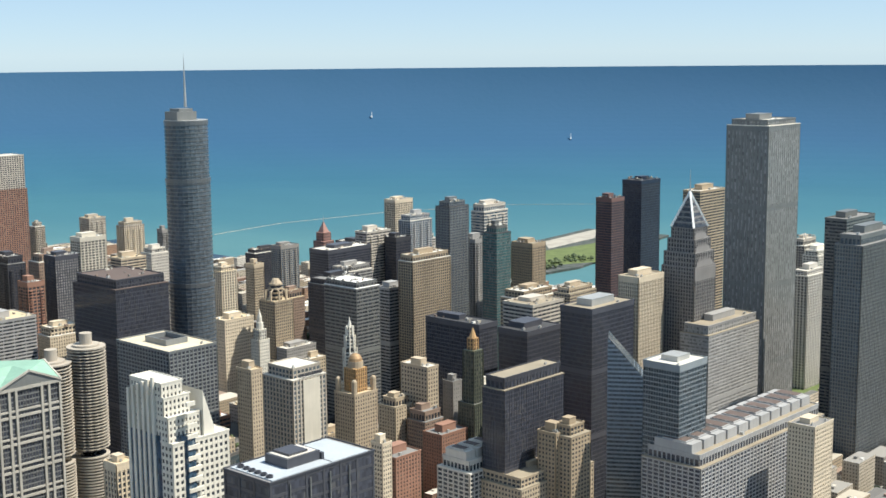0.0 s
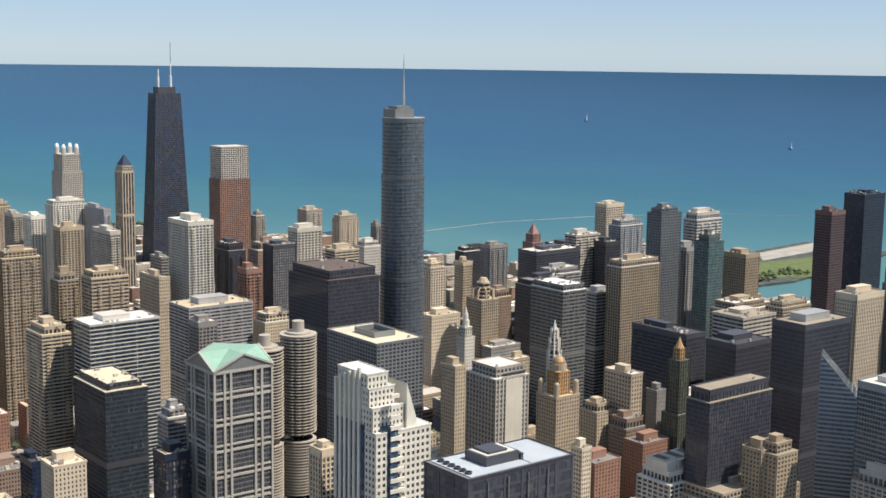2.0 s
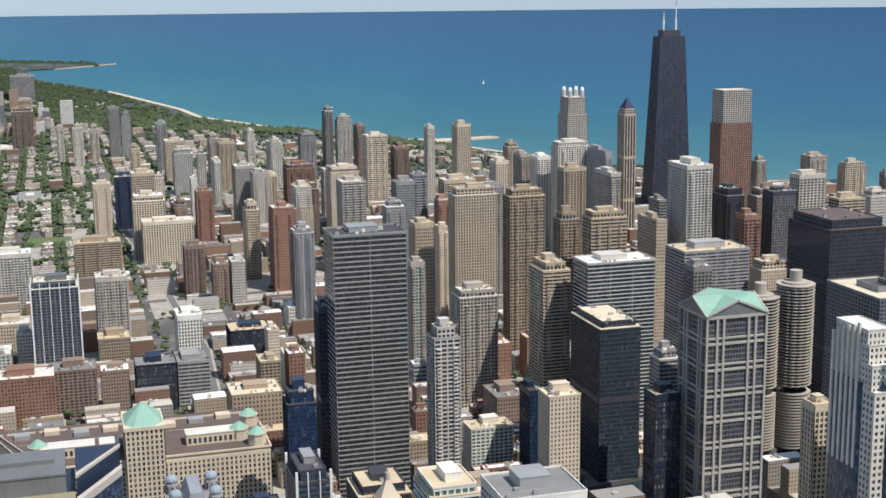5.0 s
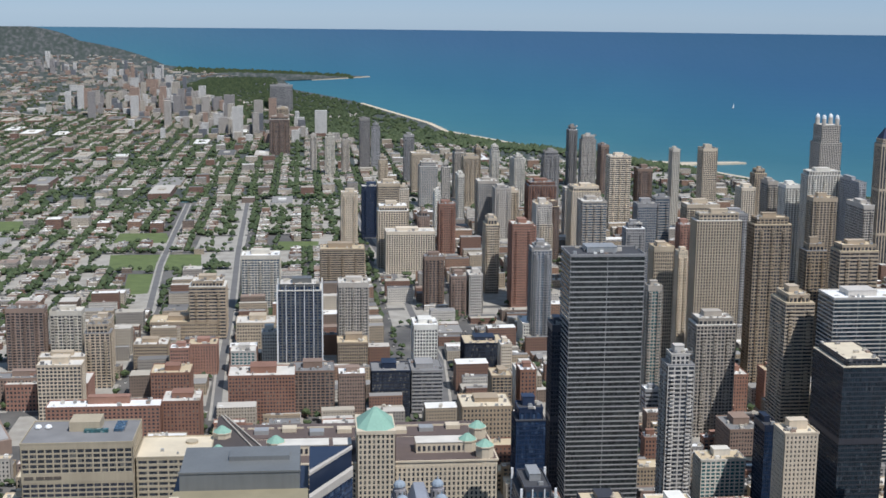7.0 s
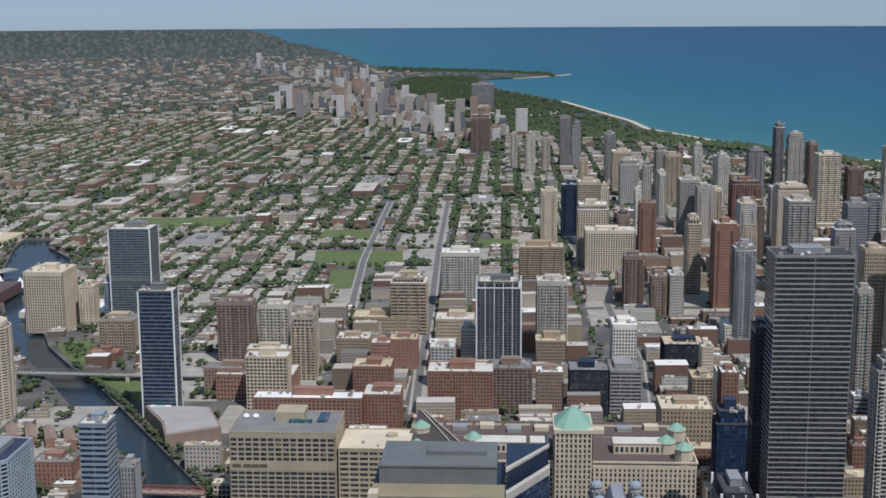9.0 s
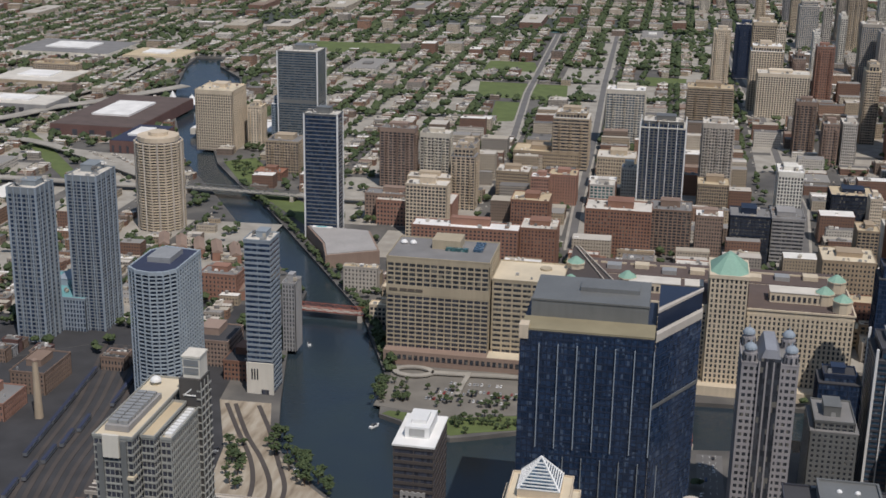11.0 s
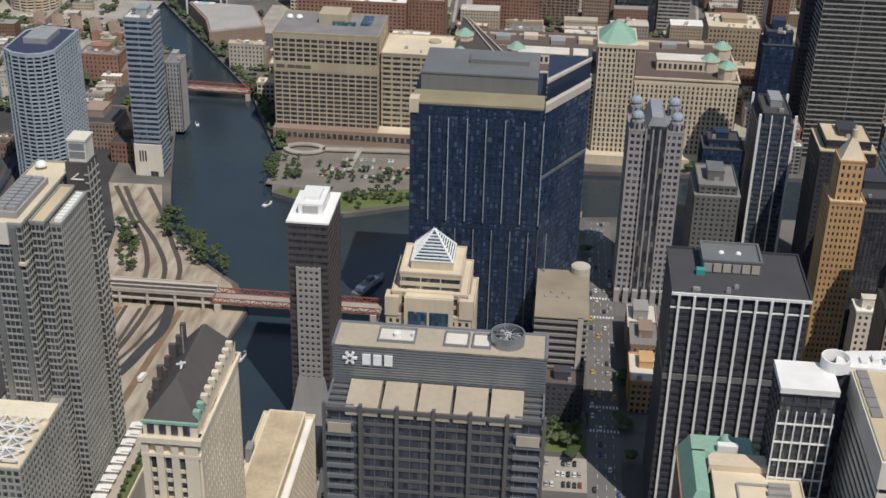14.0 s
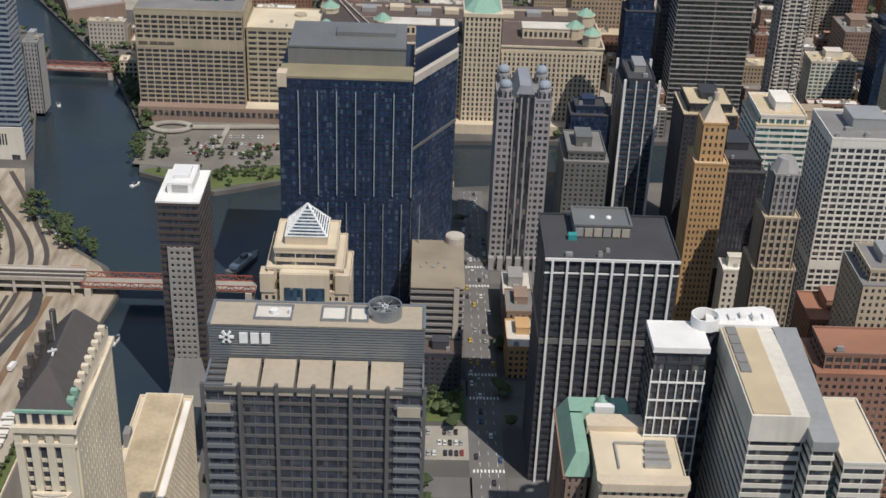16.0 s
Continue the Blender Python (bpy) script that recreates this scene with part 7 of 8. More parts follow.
def elevated_line():
    root = thing("elevated_railway", -285, 694, "concrete double-deck elevated railway viaduct", "viaduct")
    part("upper_deck", Shape().box(-75, -7, 10.2, 80, 7, 11.8), CONC, root)
    part("lower_deck", Shape().box(-75, -6, 4.6, 80, 6, 6), CONC, root)
    for k in range(2):
        part("track", Shape().box(-75, -4.4 + 5 * k, 11.8, 80, -1.4 + 5 * k, 12.1), TRACK, root)
    for k in range(9):
        for y in (-6.5, 5):
            part("column", Shape().box(-72 + 18 * k, y, 0, -70.4 + 18 * k, y + 1.5, 10.2), CONC, root)
    for s in (-1, 1):
        part("parapet", Shape().box(-75, s * 7 - 0.25, 11.8, 80, s * 7 + 0.25, 13), CONC, root)


elevated_line()
hut = thing("bridge_house", -214, 706, "small bridge tender house with red tiled roof", "hut")
part("cabin", Shape().box(-5, -4, 0, 5, 4, 6), LIME, hut)
part("roof", Shape().prism([(-6, -5), (6, -5), (6, 5), (-6, 5)], 6, 9.6, [(-3, -0.4), (3, -0.4), (3, 0.4), (-3, 0.4)]), wall_mat("red roof tiles", (0.42, 0.12, 0.06)), hut)
for k in range(3):
    part("window", Shape().box(-3.8 + 3 * k, -4.2, 2.4, -2.2 + 3 * k, -3.9, 4.6), GLASS["dark"], hut)
ship = thing("tour_boat", -112, 735, "moored grey tour boat with white upper deck", "boat", z=-3.4, turn=66)
part("hull", Shape().prism([(-17, -4), (10, -4), (18, 0), (10, 4), (-17, 4)], -0.6, 2.2), STEEL, ship)
part("deckhouse", Shape().box(-13, -3, 2.2, 7, 3, 4.6), WHITE, ship)
part("upper_deck", Shape().box(-9, -2.4, 4.6, 4, 2.4, 4.9).box(-2, -1.6, 4.9, 3, 1.6, 7), STEEL, ship)

# river-side health club, exhibition block and the sheds of the north-west
club = block("sports_hall", -386, 1185, -285, 1292, "low grey-roofed riverside sports club", "sports hall")
part("hall", Shape().prism([(-50, 52), (-16, -6), (-2, -46), (48, -18), (22, 48)], 0, 14), BROWN, club)
part("roof", Shape().prism([(-47, 50), (-14, -5), (-1, -43), (45, -17), (20, 46)], 14, 15.2), wall_mat("grey standing seam roof", (0.40, 0.38, 0.36), 0.6), club)
part("pool_deck", Shape().box(-42, 44, 15.2, -20, 50, 15.5), ROOFS["white"], club)
part("pool", Shape().box(-38, 45.5, 15.5, -26, 48.5, 15.7), wall_mat("pool water", (0.08, 0.45, 0.5), 0.2), club)
for x0, y0, x1, y1, h, wall, roof, label in ((-905, 1725, -771, 1960, 16, "mauve", "umber", "dark red brick printing works"), (-770, 1634, -716, 1740, 17, "mauve", "navy", "dark red brick works wing"), (-1130, 1880, -990, 1960, 13, "grey", "light", "grey industrial shed"), (2380, 1580, 2450, 1620, 9, "lime", "light", "pale lakeside works hall"), (-1330, 2400, -1120, 2560, 11, "white", "grey", "white-walled warehouse"),
                                            (-1200, 2080, -1060, 2200, 13, "tan", "light", "tan industrial block"), (-1080, 2380, -960, 2480, 10, "lime", "tan", "pale depot shed"), (-1480, 2120, -1290, 2270, 10, "white", "white", "white-roofed warehouse"),
                                            (-1420, 1820, -1250, 1960, 12, "grey", "light", "grey warehouse"), (-700, 1760, -560, 1830, 9, "white", "white", "white-roofed depot")):
    shed = block("warehouse", x0, y0, x1, y1, label + " with a wide flat roof", "warehouse")
    w, d = x1 - x0, y1 - y0
    part("hall", Shape().box(-w / 2, -d / 2, 0, w / 2, d / 2, h), WALLS[wall][0], shed)
    part("roof", Shape().box(-w / 2 + 1, -d / 2 + 1, h, w / 2 - 1, d / 2 - 1, h + 0.8), ROOFS.get(roof, ROOFS["grey"]), shed)
    for k in range(5):
        part("loading_door", Shape().box(-w / 2 + w * (k + 0.3) / 5, -d / 2 - 0.3, 0, -w / 2 + w * (k + 0.6) / 5, -d / 2 + 0.2, h * 0.6), DARK, shed)
    if x0 < 2000:
        part("roof_light", Shape().box(-w * 0.25, -d * 0.2, h + 0.8, w * 0.2, d * 0.25, h + 3.5), ROOFS["white"], shed)

# ---- the small-scale city ----
def inside(x, y, poly):
    hit = False
    for (xa, ya), (xb, yb) in zip(poly, poly[1:] + poly[:1]):
        if (ya > y) != (yb > y) and x < (xb - xa) * (y - ya) / (yb - ya) + xa:
            hit = not hit
    return hit


NORTH_LAND = NORTH_BANK + SHORE + [(-1500, 2962), (-1500, 2450)]
WEST_LAND = WEST_BANK + [(-1500, 2450), (-1500, -294)]
LOOP_LAND = SOUTH_BANK[::-1] + [(1940, -294), (1965, 439), (1927, 840)]
KEEP_CLEAR = LAWNS + [[(-330, 530), (-165, 530), (-205, 714), (-232, 757), (-276, 795), (-292, 868), (-335, 860)], [(-222, 830), (-80, 830), (-80, 965), (-222, 965)]]
KEEP_CLEAR += [[(-853, 1656), (-694, 1490), (-677, 1524), (-730, 1628), (-783, 1634)], [(-1400, 1460), (-300, 1420), (-300, 1452), (-1400, 1495)]]
for line in AVENUES:
    KEEP_CLEAR.append([(x - 9, y) for x, y in line] + [(x + 9, y) for x, y in line[::-1]])
KEEP_CLEAR += [[(x - 22, y - 22), (x + 22, y - 22), (x + 22, y + 22), (x - 22, y + 22)] for x, y in highway]


def on_land(x, y):
    if y > 2962:
        return x < shore_x(y) - 45 - (0 if y < 3900 else float(np.interp(y, [3900, 4500, 5300], [40, 430, 640])))
    return any(inside(x, y, p) for p in (NORTH_LAND, WEST_LAND, LOOP_LAND)) or x < -1500


BOXES = [(min(p[0] for p in q), min(p[1] for p in q), max(p[0] for p in q), max(p[1] for p in q), q) for q in KEEP_CLEAR]
CELLS = {}
for foot in FOOT:
    for i in range(int(foot[0] // 120) - 1, int(foot[2] // 120) + 2):
        for j in range(int(foot[1] // 120) - 1, int(foot[3] // 120) + 2):
            CELLS.setdefault((i, j), []).append(foot)


def free(x0, y0, x1, y1, gap=2.0):
    near = CELLS.get((int((x0 + x1) / 2 // 120), int((y0 + y1) / 2 // 120)), ())
    if any(x0 < b[2] + gap and x1 > b[0] - gap and y0 < b[3] + gap and y1 > b[1] - gap for b in near):
        return False
    cx, cy = (x0 + x1) / 2, (y0 + y1) / 2
    if any(inside(a, b, p[4]) for p in BOXES if x1 > p[0] and x0 < p[2] and y1 > p[1] and y0 < p[3] for a, b in ((cx, cy), (x0, y0), (x1, y1), (x0, y1), (x1, y0))):
        return False
    return all(on_land(a, b) for a, b in ((x0, y0), (x1, y0), (x1, y1), (x0, y1)))


RNG = random.Random(11)
small_walls, small_roofs, pavement = Shape(), Shape(), Shape()
far_walls, far_roofs = Shape(), Shape()
tree_spots = []
NEAR_LOW, WEST_LOW = [], []


def low_block(x, y, w, d):
    """Fills a street block with buildings in two rows along its long sides, and trees along its kerbs."""
    mx, my = x + w / 2, y + d / 2
    far = math.hypot(mx, my)
    downtown = (my < 1900 and mx > -330) or (my < 2600 and mx > 250)
    homes = my > 1650 and mx < 150
    lot = RNG.random()
    if not downtown and my > 1000 and lot < 0.16:
        h = RNG.uniform(6, 14)
        e = RNG.uniform(12, 24)
        if lot < 0.09 and free(x + e, y + e, x + w - e, y + d - e):
            (far_walls if far > 2600 else small_walls).box(x + e, y + e, 0, x + w - e, y + d - e, h)
            (far_roofs if far > 2600 else small_roofs).box(x + e + 0.5, y + e + 0.5, h - 0.2, x + w - e - 0.5, y + d - e - 0.5, h + 0.15).box(x + w * 0.4, y + d * 0.4, h, x + w * 0.6, y + d * 0.55, h + 3)
        tree_spots.extend((RNG.uniform(x, x + w), RNG.uniform(y, y + d), RNG.uniform(0.9, 1.5)) for _ in range(30 if lot > 0.09 else 10))
        return
    yy = y + 2
    while yy < y + d - 6:
        big = downtown or RNG.random() < 0.04
        step = (RNG.uniform(9, 24) if downtown else RNG.uniform(14, 34)) if big else RNG.uniform(6.5, 11.5)
        step = min(step, y + d - 2 - yy)
        for side in (0, 1):
            if RNG.random() < (0.06 if downtown else 0.1):
                continue
            deep = w * (RNG.uniform(0.34, 0.46) if downtown else RNG.uniform(0.24, 0.4) if big else RNG.uniform(0.15, 0.25))
            h = RNG.choice((8, 11, 12, 15, 18, 22, 28)) * RNG.uniform(0.8, 1.2) if downtown else (RNG.uniform(11, 22) if big else RNG.uniform(5, 9.5))
            if my < 870:
                if mx < 262:
                    continue
                h = RNG.uniform(16, 44)
            x0 = x + 2 if side == 0 else x + w - 2 - deep
            if not free(x0, yy, x0 + deep, yy + step - 0.6):
                continue
            if mx < -300 and my < 1010:
                WEST_LOW.append((x0, yy, deep, step - 0.6, h * 1.3))
                continue
            if downtown and far < 1750 and mx > -500 and my > 930 and len(NEAR_LOW) < 185:
                NEAR_LOW.append((x0, yy, deep, step - 0.6, h))
                continue
            (far_walls if far > 2600 else small_walls).box(x0, yy, 0, x0 + deep, yy + step - 0.6, h)
            rs = far_roofs if far > 2600 else small_roofs
            rs.box(x0 + 0.35, yy + 0.35, h - 0.2, x0 + deep - 0.35, yy + step - 0.95, h + 0.12)
            for _ in range(RNG.choice((0, 1, 1, 2, 3)) if far < 2600 else RNG.choice((0, 1))):
                a, b = RNG.uniform(2, deep * 0.5), RNG.uniform(1, max(1.2, step * 0.5))
                rs.box(x0 + a, yy + b, h, x0 + a + RNG.uniform(2, 5), yy + min(b + RNG.uniform(1.5, 4), step - 1), h + RNG.uniform(1, 3))
        yy += step
    lush = 1.55 if homes else (0.25 if downtown else 0.8)
    for k in range(int((2 * w + 2 * d) / 9 * lush)):
        u = RNG.random()
        e = RNG.randrange(5)
        tx, ty = ((x + u * w, y - 3), (x + u * w, y + d + 3), (x - 3, y + u * d), (x + w + 3, y + u * d), (mx + RNG.uniform(-5, 5), y + u * d))[e]
        tree_spots.append((tx, ty, RNG.uniform(0.75, 1.3)))


def in_view(x, y):
    a = math.degrees(math.atan2(x, y))
    return -36 < a < 72 and math.hypot(x, y) > 330


yk = 120.0
while yk < 5600:
    dy = 96 if yk < 1700 else (150 if yk < 2900 else 190)
    xk = -2300.0 if yk < 2900 else -2900.0
    while xk < 2000:
        dx = 88
        cx, cy = xk + dx / 2, yk + dy / 2
        if in_view(cx, cy) and any(on_land(a, b) for a, b in ((xk, yk), (xk + dx, yk), (xk, yk + dy), (xk + dx, yk + dy))):
            if all(on_land(a, b) for a, b in ((xk, yk), (xk + dx, yk), (xk, yk + dy), (xk + dx, yk + dy))) and not any(inside(cx, cy, p) for p in KEEP_CLEAR) and math.hypot(cx, cy) < 3800 and (cy > 1010 or cx > 262):
                pavement.box(xk, yk, -0.3, xk + dx, yk + dy, 0.15)
            low_block(xk, yk, dx, dy)
        xk += dx + 17
    yk += dy + 16
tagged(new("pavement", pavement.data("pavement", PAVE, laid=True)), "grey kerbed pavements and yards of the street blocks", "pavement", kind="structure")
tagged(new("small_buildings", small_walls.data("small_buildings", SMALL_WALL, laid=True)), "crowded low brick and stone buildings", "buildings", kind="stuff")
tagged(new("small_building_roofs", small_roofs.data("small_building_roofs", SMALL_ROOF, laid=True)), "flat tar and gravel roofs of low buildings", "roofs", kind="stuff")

# the distant north side on the rising rim: streets of houses, woods and lakeside slabs
for _ in range(2400):
    y = 5300 * math.exp(RNG.random() * 0.95)
    x = RNG.uniform(-0.62 * y, shore_x(y) - 60)
    if 5200 < y < 9000 and shore_x(y) - x < 500 + 0.05 * (y - 5200):
        continue
    w, d = RNG.uniform(12, 60), RNG.uniform(12, 40)
    h = RNG.uniform(7, 13)
    far_walls.box(x, y, 0, x + w, y + d, h)
    far_roofs.box(x + 0.5, y + 0.5, h - 0.3, x + w - 0.5, y + d - 0.5, h + 0.2)
tagged(new("distant_buildings", far_walls.data("distant_buildings", SMALL_WALL, True, laid=True)), "distant low houses of the north side", "buildings", kind="stuff")
tagged(new("distant_building_roofs", far_roofs.data("distant_building_roofs", TAR_ROOF, True, laid=True)), "flat roofs of distant houses", "roofs", kind="stuff")

slabs = Shape()
for k in range(250):
    if k < 115:
        y = RNG.uniform(4250, 6300)
        x = float(np.interp(y, (4250, 5000, 5650, 6300), (-95, -350, -725, -900))) + RNG.gauss(0, 130)
    else:
        y = 5600 * math.exp(RNG.random() * 0.75)
        x = min(shore_x(y) - 560 - 0.02 * y, shore_x(y) - 60) - abs(RNG.gauss(0, 190)) - 40
    w, d, h = RNG.uniform(15, 42), RNG.uniform(15, 34), RNG.choice((24, 30, 38, 48, 62, 95)) * RNG.uniform(0.8, 1.2)
    slabs.box(x, y, 0, x + w, y + d, h)
tagged(new("distant_towers", slabs.data("distant_towers", SLAB_WALL, True, laid=True)), "distant pale and tan lakeside apartment slabs", "towers", kind="stuff")

for x, y, w, d, h in WEST_LOW[:36]:
    k = int(x * 3 + y * 5)
    tower("low_rise_building", round(x, 1), round(y, 1), round(w, 1), round(d, 1), round(h, 1), ("brown", "mauve", "grey", "brown")[k % 4], "dark", "punch", ("dark", "grey", "dark")[k % 3], ph=0)
for x, y, w, d, h in NEAR_LOW:
    k = int(x * 3 + y * 5)
    tower("low_rise_building", round(x, 1), round(y, 1), round(w, 1), round(d, 1), round(h, 1), ("brick", "tan", "brown", "lime", "brick", "conc", "tan", "grey")[k % 8], "dark",
          ("punch", "punch", "grid", "punch", "band")[k % 5], ("light", "lime", "tan", "white", "light", "grey", "white")[k % 7], ph=1 if k % 3 == 0 else 0)

gear = Shape()
for x, y, w, d, h in TOPS:
    for _ in range(int(min(14, 3 + w * d / 130))):
        a, b, e, f = RNG.uniform(1, w - 4), RNG.uniform(1, d - 4), RNG.uniform(0.8, 4.5), RNG.uniform(0.8, 3.5)
        gear.box(x + a, y + b, h + 0.2, min(x + a + e, x + w - 0.8), min(y + b + f, y + d - 0.8), h + RNG.uniform(0.8, 3.2))
tagged(new("rooftop_equipment", gear.data("rooftop_equipment", SMALL_ROOF, laid=True)), "small plant boxes and hatches on city roofs", "equipment", kind="stuff")


# ---- trees ----
def clump(s, x, y, z, r, rng):
    """An uneven tuft of foliage."""
    n = len(s.v)
    k = 6
    for level, (rr, zz) in enumerate(((0.62, -0.45), (1.0, 0.1))):
        for i in range(k):
            a = 2 * math.pi * (i + 0.5 * level) / k
            q = r * rr * rng.uniform(0.65, 1.25)
            s.v.append((x + q * math.cos(a), y + q * math.sin(a), z + r * (zz + rng.uniform(-0.22, 0.22))))
    s.v += [(x + r * rng.uniform(-0.3, 0.3), y + r * rng.uniform(-0.3, 0.3), z + r * rng.uniform(0.65, 1.0))]
    for i in range(k):
        j = (i + 1) % k
        s.f += [(n + i, n + j, n + k + i), (n + j, n + k + j, n + k + i), (n + k + i, n + k + j, n + 2 * k)]


woods = Shape()
for x, y, r in tree_spots:
    if in_view(x, y) and on_land(x, y) and free(x - 2, y - 2, x + 2, y + 2, 0) and not (x < -300 and y < 940):
        far = math.hypot(x, y)
        for _ in range(3 if far < 1900 else 1):
            clump(woods, x + RNG.uniform(-2.6, 2.6), y + RNG.uniform(-2.6, 2.6), RNG.uniform(4, 7.5), r * RNG.uniform(2.2, 3.9) * (1 if far < 1900 else 1.55), RNG)
tagged(new("street_trees", woods.data("street_trees", LEAF, True, laid=True)), "dark green street trees in summer leaf", "trees", kind="stuff")
park = Shape()
for _ in range(5200):
    y = 3300 + 5600 * RNG.random() ** 1.2
    wide = np.interp(y, [3300, 3900, 4500, 5300, 7000, 9000], [60, 110, 480, 690, 740, 420])
    x = shore_x(y) - 50 - wide * RNG.random() ** 0.8
    clump(park, x, y, RNG.uniform(4, 8), RNG.uniform(6, 13), RNG)
for _ in range(13000):
    y = 2500 * math.exp(RNG.random() * 2.1)
    x = RNG.uniform(-0.66 * y, min(60, shore_x(y) - 200))
    if y > 9000:
        continue
    if free(x - 3, y - 3, x + 3, y + 3, 0):
        clump(park, x, y, RNG.uniform(2, 5), RNG.uniform(3.5, 7) * (1.15 if y < 3600 else 1.7 if y < 7000 else 1.2), RNG)
for _ in range(500):
    u, v = RNG.random(), RNG.random()
    x, y = -1000 + 1330 * u, 10700 - 1500 * u - (700 - 350 * u) * v
    clump(park, x, y, 6, RNG.uniform(10, 22), RNG)
for _ in range(330):
    u, k = RNG.random(), RNG.choice(((-267, 1066, -426, 1334), (-426, 1334, -540, 1506), (-219, 941, -267, 1066)))
    clump(park, k[0] + (k[2] - k[0]) * u + RNG.uniform(2, 8), k[1] + (k[3] - k[1]) * u + RNG.uniform(0, 5), RNG.uniform(2, 5), RNG.uniform(1.6, 3.2), RNG)
for _ in range(260):
    clump(park, RNG.uniform(1800, 2120), RNG.uniform(1440, 1500) + RNG.choice((0, 130)), RNG.uniform(3, 6), RNG.uniform(3, 6), RNG)
tagged(new("park_woods", park.data("park_woods", LEAF, True, laid=True)), "dark green woods of the lakeside park", "trees", kind="stuff")


def tree(x, y, s, z=0.0):
    root = thing("tree", x, y, "leafy green tree on open ground by the river", "tree", "riverside trees", z)
    t = Shape().prism(ring(7, 0.32 * s), 0, 4.2 * s, ring(7, 0.16 * s))
    for k in range(4):
        a = 1.57 * k + RNG.random()
        t.bar((0, 0, 2.6 * s), (1.6 * s * math.cos(a), 1.6 * s * math.sin(a), 4.8 * s), 0.16 * s)
    part("trunk", t, BARK, root)
    c = Shape()
    for _ in range(26):
        a, q = RNG.uniform(0, 6.28), 2.6 * s * math.sqrt(RNG.random())
        clump(c, q * math.cos(a), q * math.sin(a), s * (5.6 + RNG.uniform(-1.9, 1.9) * (1.15 - q / (3.2 * s))), s * RNG.uniform(0.55, 1.15), RNG)
    part("crown", c, LEAF, root)


for poly, n in (([(-204, 866), (-146, 838), (-100, 856), (-84, 885), (-150, 868), (-200, 872)], 44), ([(-596, 1612), (-560, 1640), (-535, 1600), (-500, 1500), (-536, 1508)], 24),
                ([(-218, 880), (-190, 880), (-190, 925), (-218, 930)], 30), ([(-180, 884), (-86, 890), (-84, 922), (-180, 922)], 30), ([(-283, 830), (-268, 822), (-200, 732), (-206, 724), (-240, 752), (-274, 795)], 44), ([(-300, 795), (-286, 795), (-270, 728), (-284, 728)], 22), ([(-216, 945), (-206, 945), (-271, 1092), (-281, 1096)], 26)):
    for _ in range(n * 12):
        x, y = RNG.uniform(min(p[0] for p in poly), max(p[0] for p in poly)), RNG.uniform(min(p[1] for p in poly), max(p[1] for p in poly))
        if n and inside(x, y, poly):
            tree(x, y, RNG.uniform(0.8, 1.5) if x < -210 else RNG.uniform(0.6, 0.95))
            n -= 1

# ---- street life, yards and boats ----
CAR_PAINT = [wall_mat(f"car paint {n}", c, 0.35, 0.1, 0.05, 0) for n, c in (("white", (0.75, 0.75, 0.74)), ("silver", (0.40, 0.41, 0.42)), ("black", (0.03, 0.03, 0.035)), ("red", (0.30, 0.03, 0.025)), ("yellow", (0.62, 0.40, 0.03)), ("blue", (0.04, 0.08, 0.22)))]
CAR_WORD = ("white", "silver", "black", "red", "yellow", "dark blue")


def profile(points, y0, y1):
    s = Shape()
    n = len(points)
    s.v = [(x, y0, z) for x, z in points] + [(x, y1, z) for x, z in points]
    s.f = [tuple(range(n)), tuple(range(2 * n - 1, n - 1, -1))] + [(i, n + i, n + (i + 1) % n, (i + 1) % n) for i in range(n)]
    return s


CAR_BODY = profile([(-2.25, 0.3), (2.25, 0.3), (2.3, 0.7), (1.2, 0.95), (-1.7, 1.0), (-2.3, 0.85)], -0.9, 0.9)
CAR_GLASS = profile([(-1.6, 0.98), (1.1, 0.95), (0.45, 1.42), (-1.15, 1.45)], -0.78, 0.78)
body_data = [CAR_BODY.data("body", m) for m in CAR_PAINT]
glass_data = CAR_GLASS.data("windows", GLASS["dark"])
roof_data = [profile([(-1.1, 1.44), (0.42, 1.42), (0.3, 1.5), (-1.0, 1.52)], -0.74, 0.74).data("roof", m) for m in CAR_PAINT]


def car(x, y, turn, k, where, z=0.2):
    root = thing("car", x, y, f"{CAR_WORD[k]} car {where}", "car", "cars " + where, z, turn)
    body = part("body", body_data[k], None, root)
    part("windows", glass_data, None, body)
    part("roof", roof_data[k], None, body)


def parked(x0, y0, nx, ny, dx, dy, turn, where, fill=0.8, z=0.2):
    for i in range(nx):
        for j in range(ny):
            if RNG.random() < fill:
                car(x0 + i * dx + RNG.uniform(-0.2, 0.2), y0 + j * dy + RNG.uniform(-0.2, 0.2), turn + RNG.choice((0, 180)), RNG.choice((0, 0, 1, 1, 1, 2, 2, 2, 3)), where, z)


parked(-176, 899, 24, 1, 3.1, 1, 90, "in the river point car park")
parked(-170, 911, 22, 2, 3.1, 6.2, 90, "in the river point car park")
parked(-165, 931, 20, 1, 3.1, 1, 90, "in the river point car park", 0.7)
parked(6, 532, 8, 1, 2.9, 1, 90, "in the street-side car park")
parked(6, 541, 8, 1, 2.9, 1, 90, "in the street-side car park")
parked(6, 550, 7, 1, 2.9, 1, 90, "in the street-side car park", 0.7)
for y in range(440, 840, 11):
    for lane, x in enumerate((33.5, 37.5, 42.5, 46.5)):
        if RNG.random() < 0.34:
            car(x + RNG.uniform(-0.4, 0.4), y + RNG.uniform(-3, 3), 90 if lane > 1 else 270, RNG.choice((0, 0, 1, 1, 2, 2, 4, 5)), "on the avenue", 0.06)
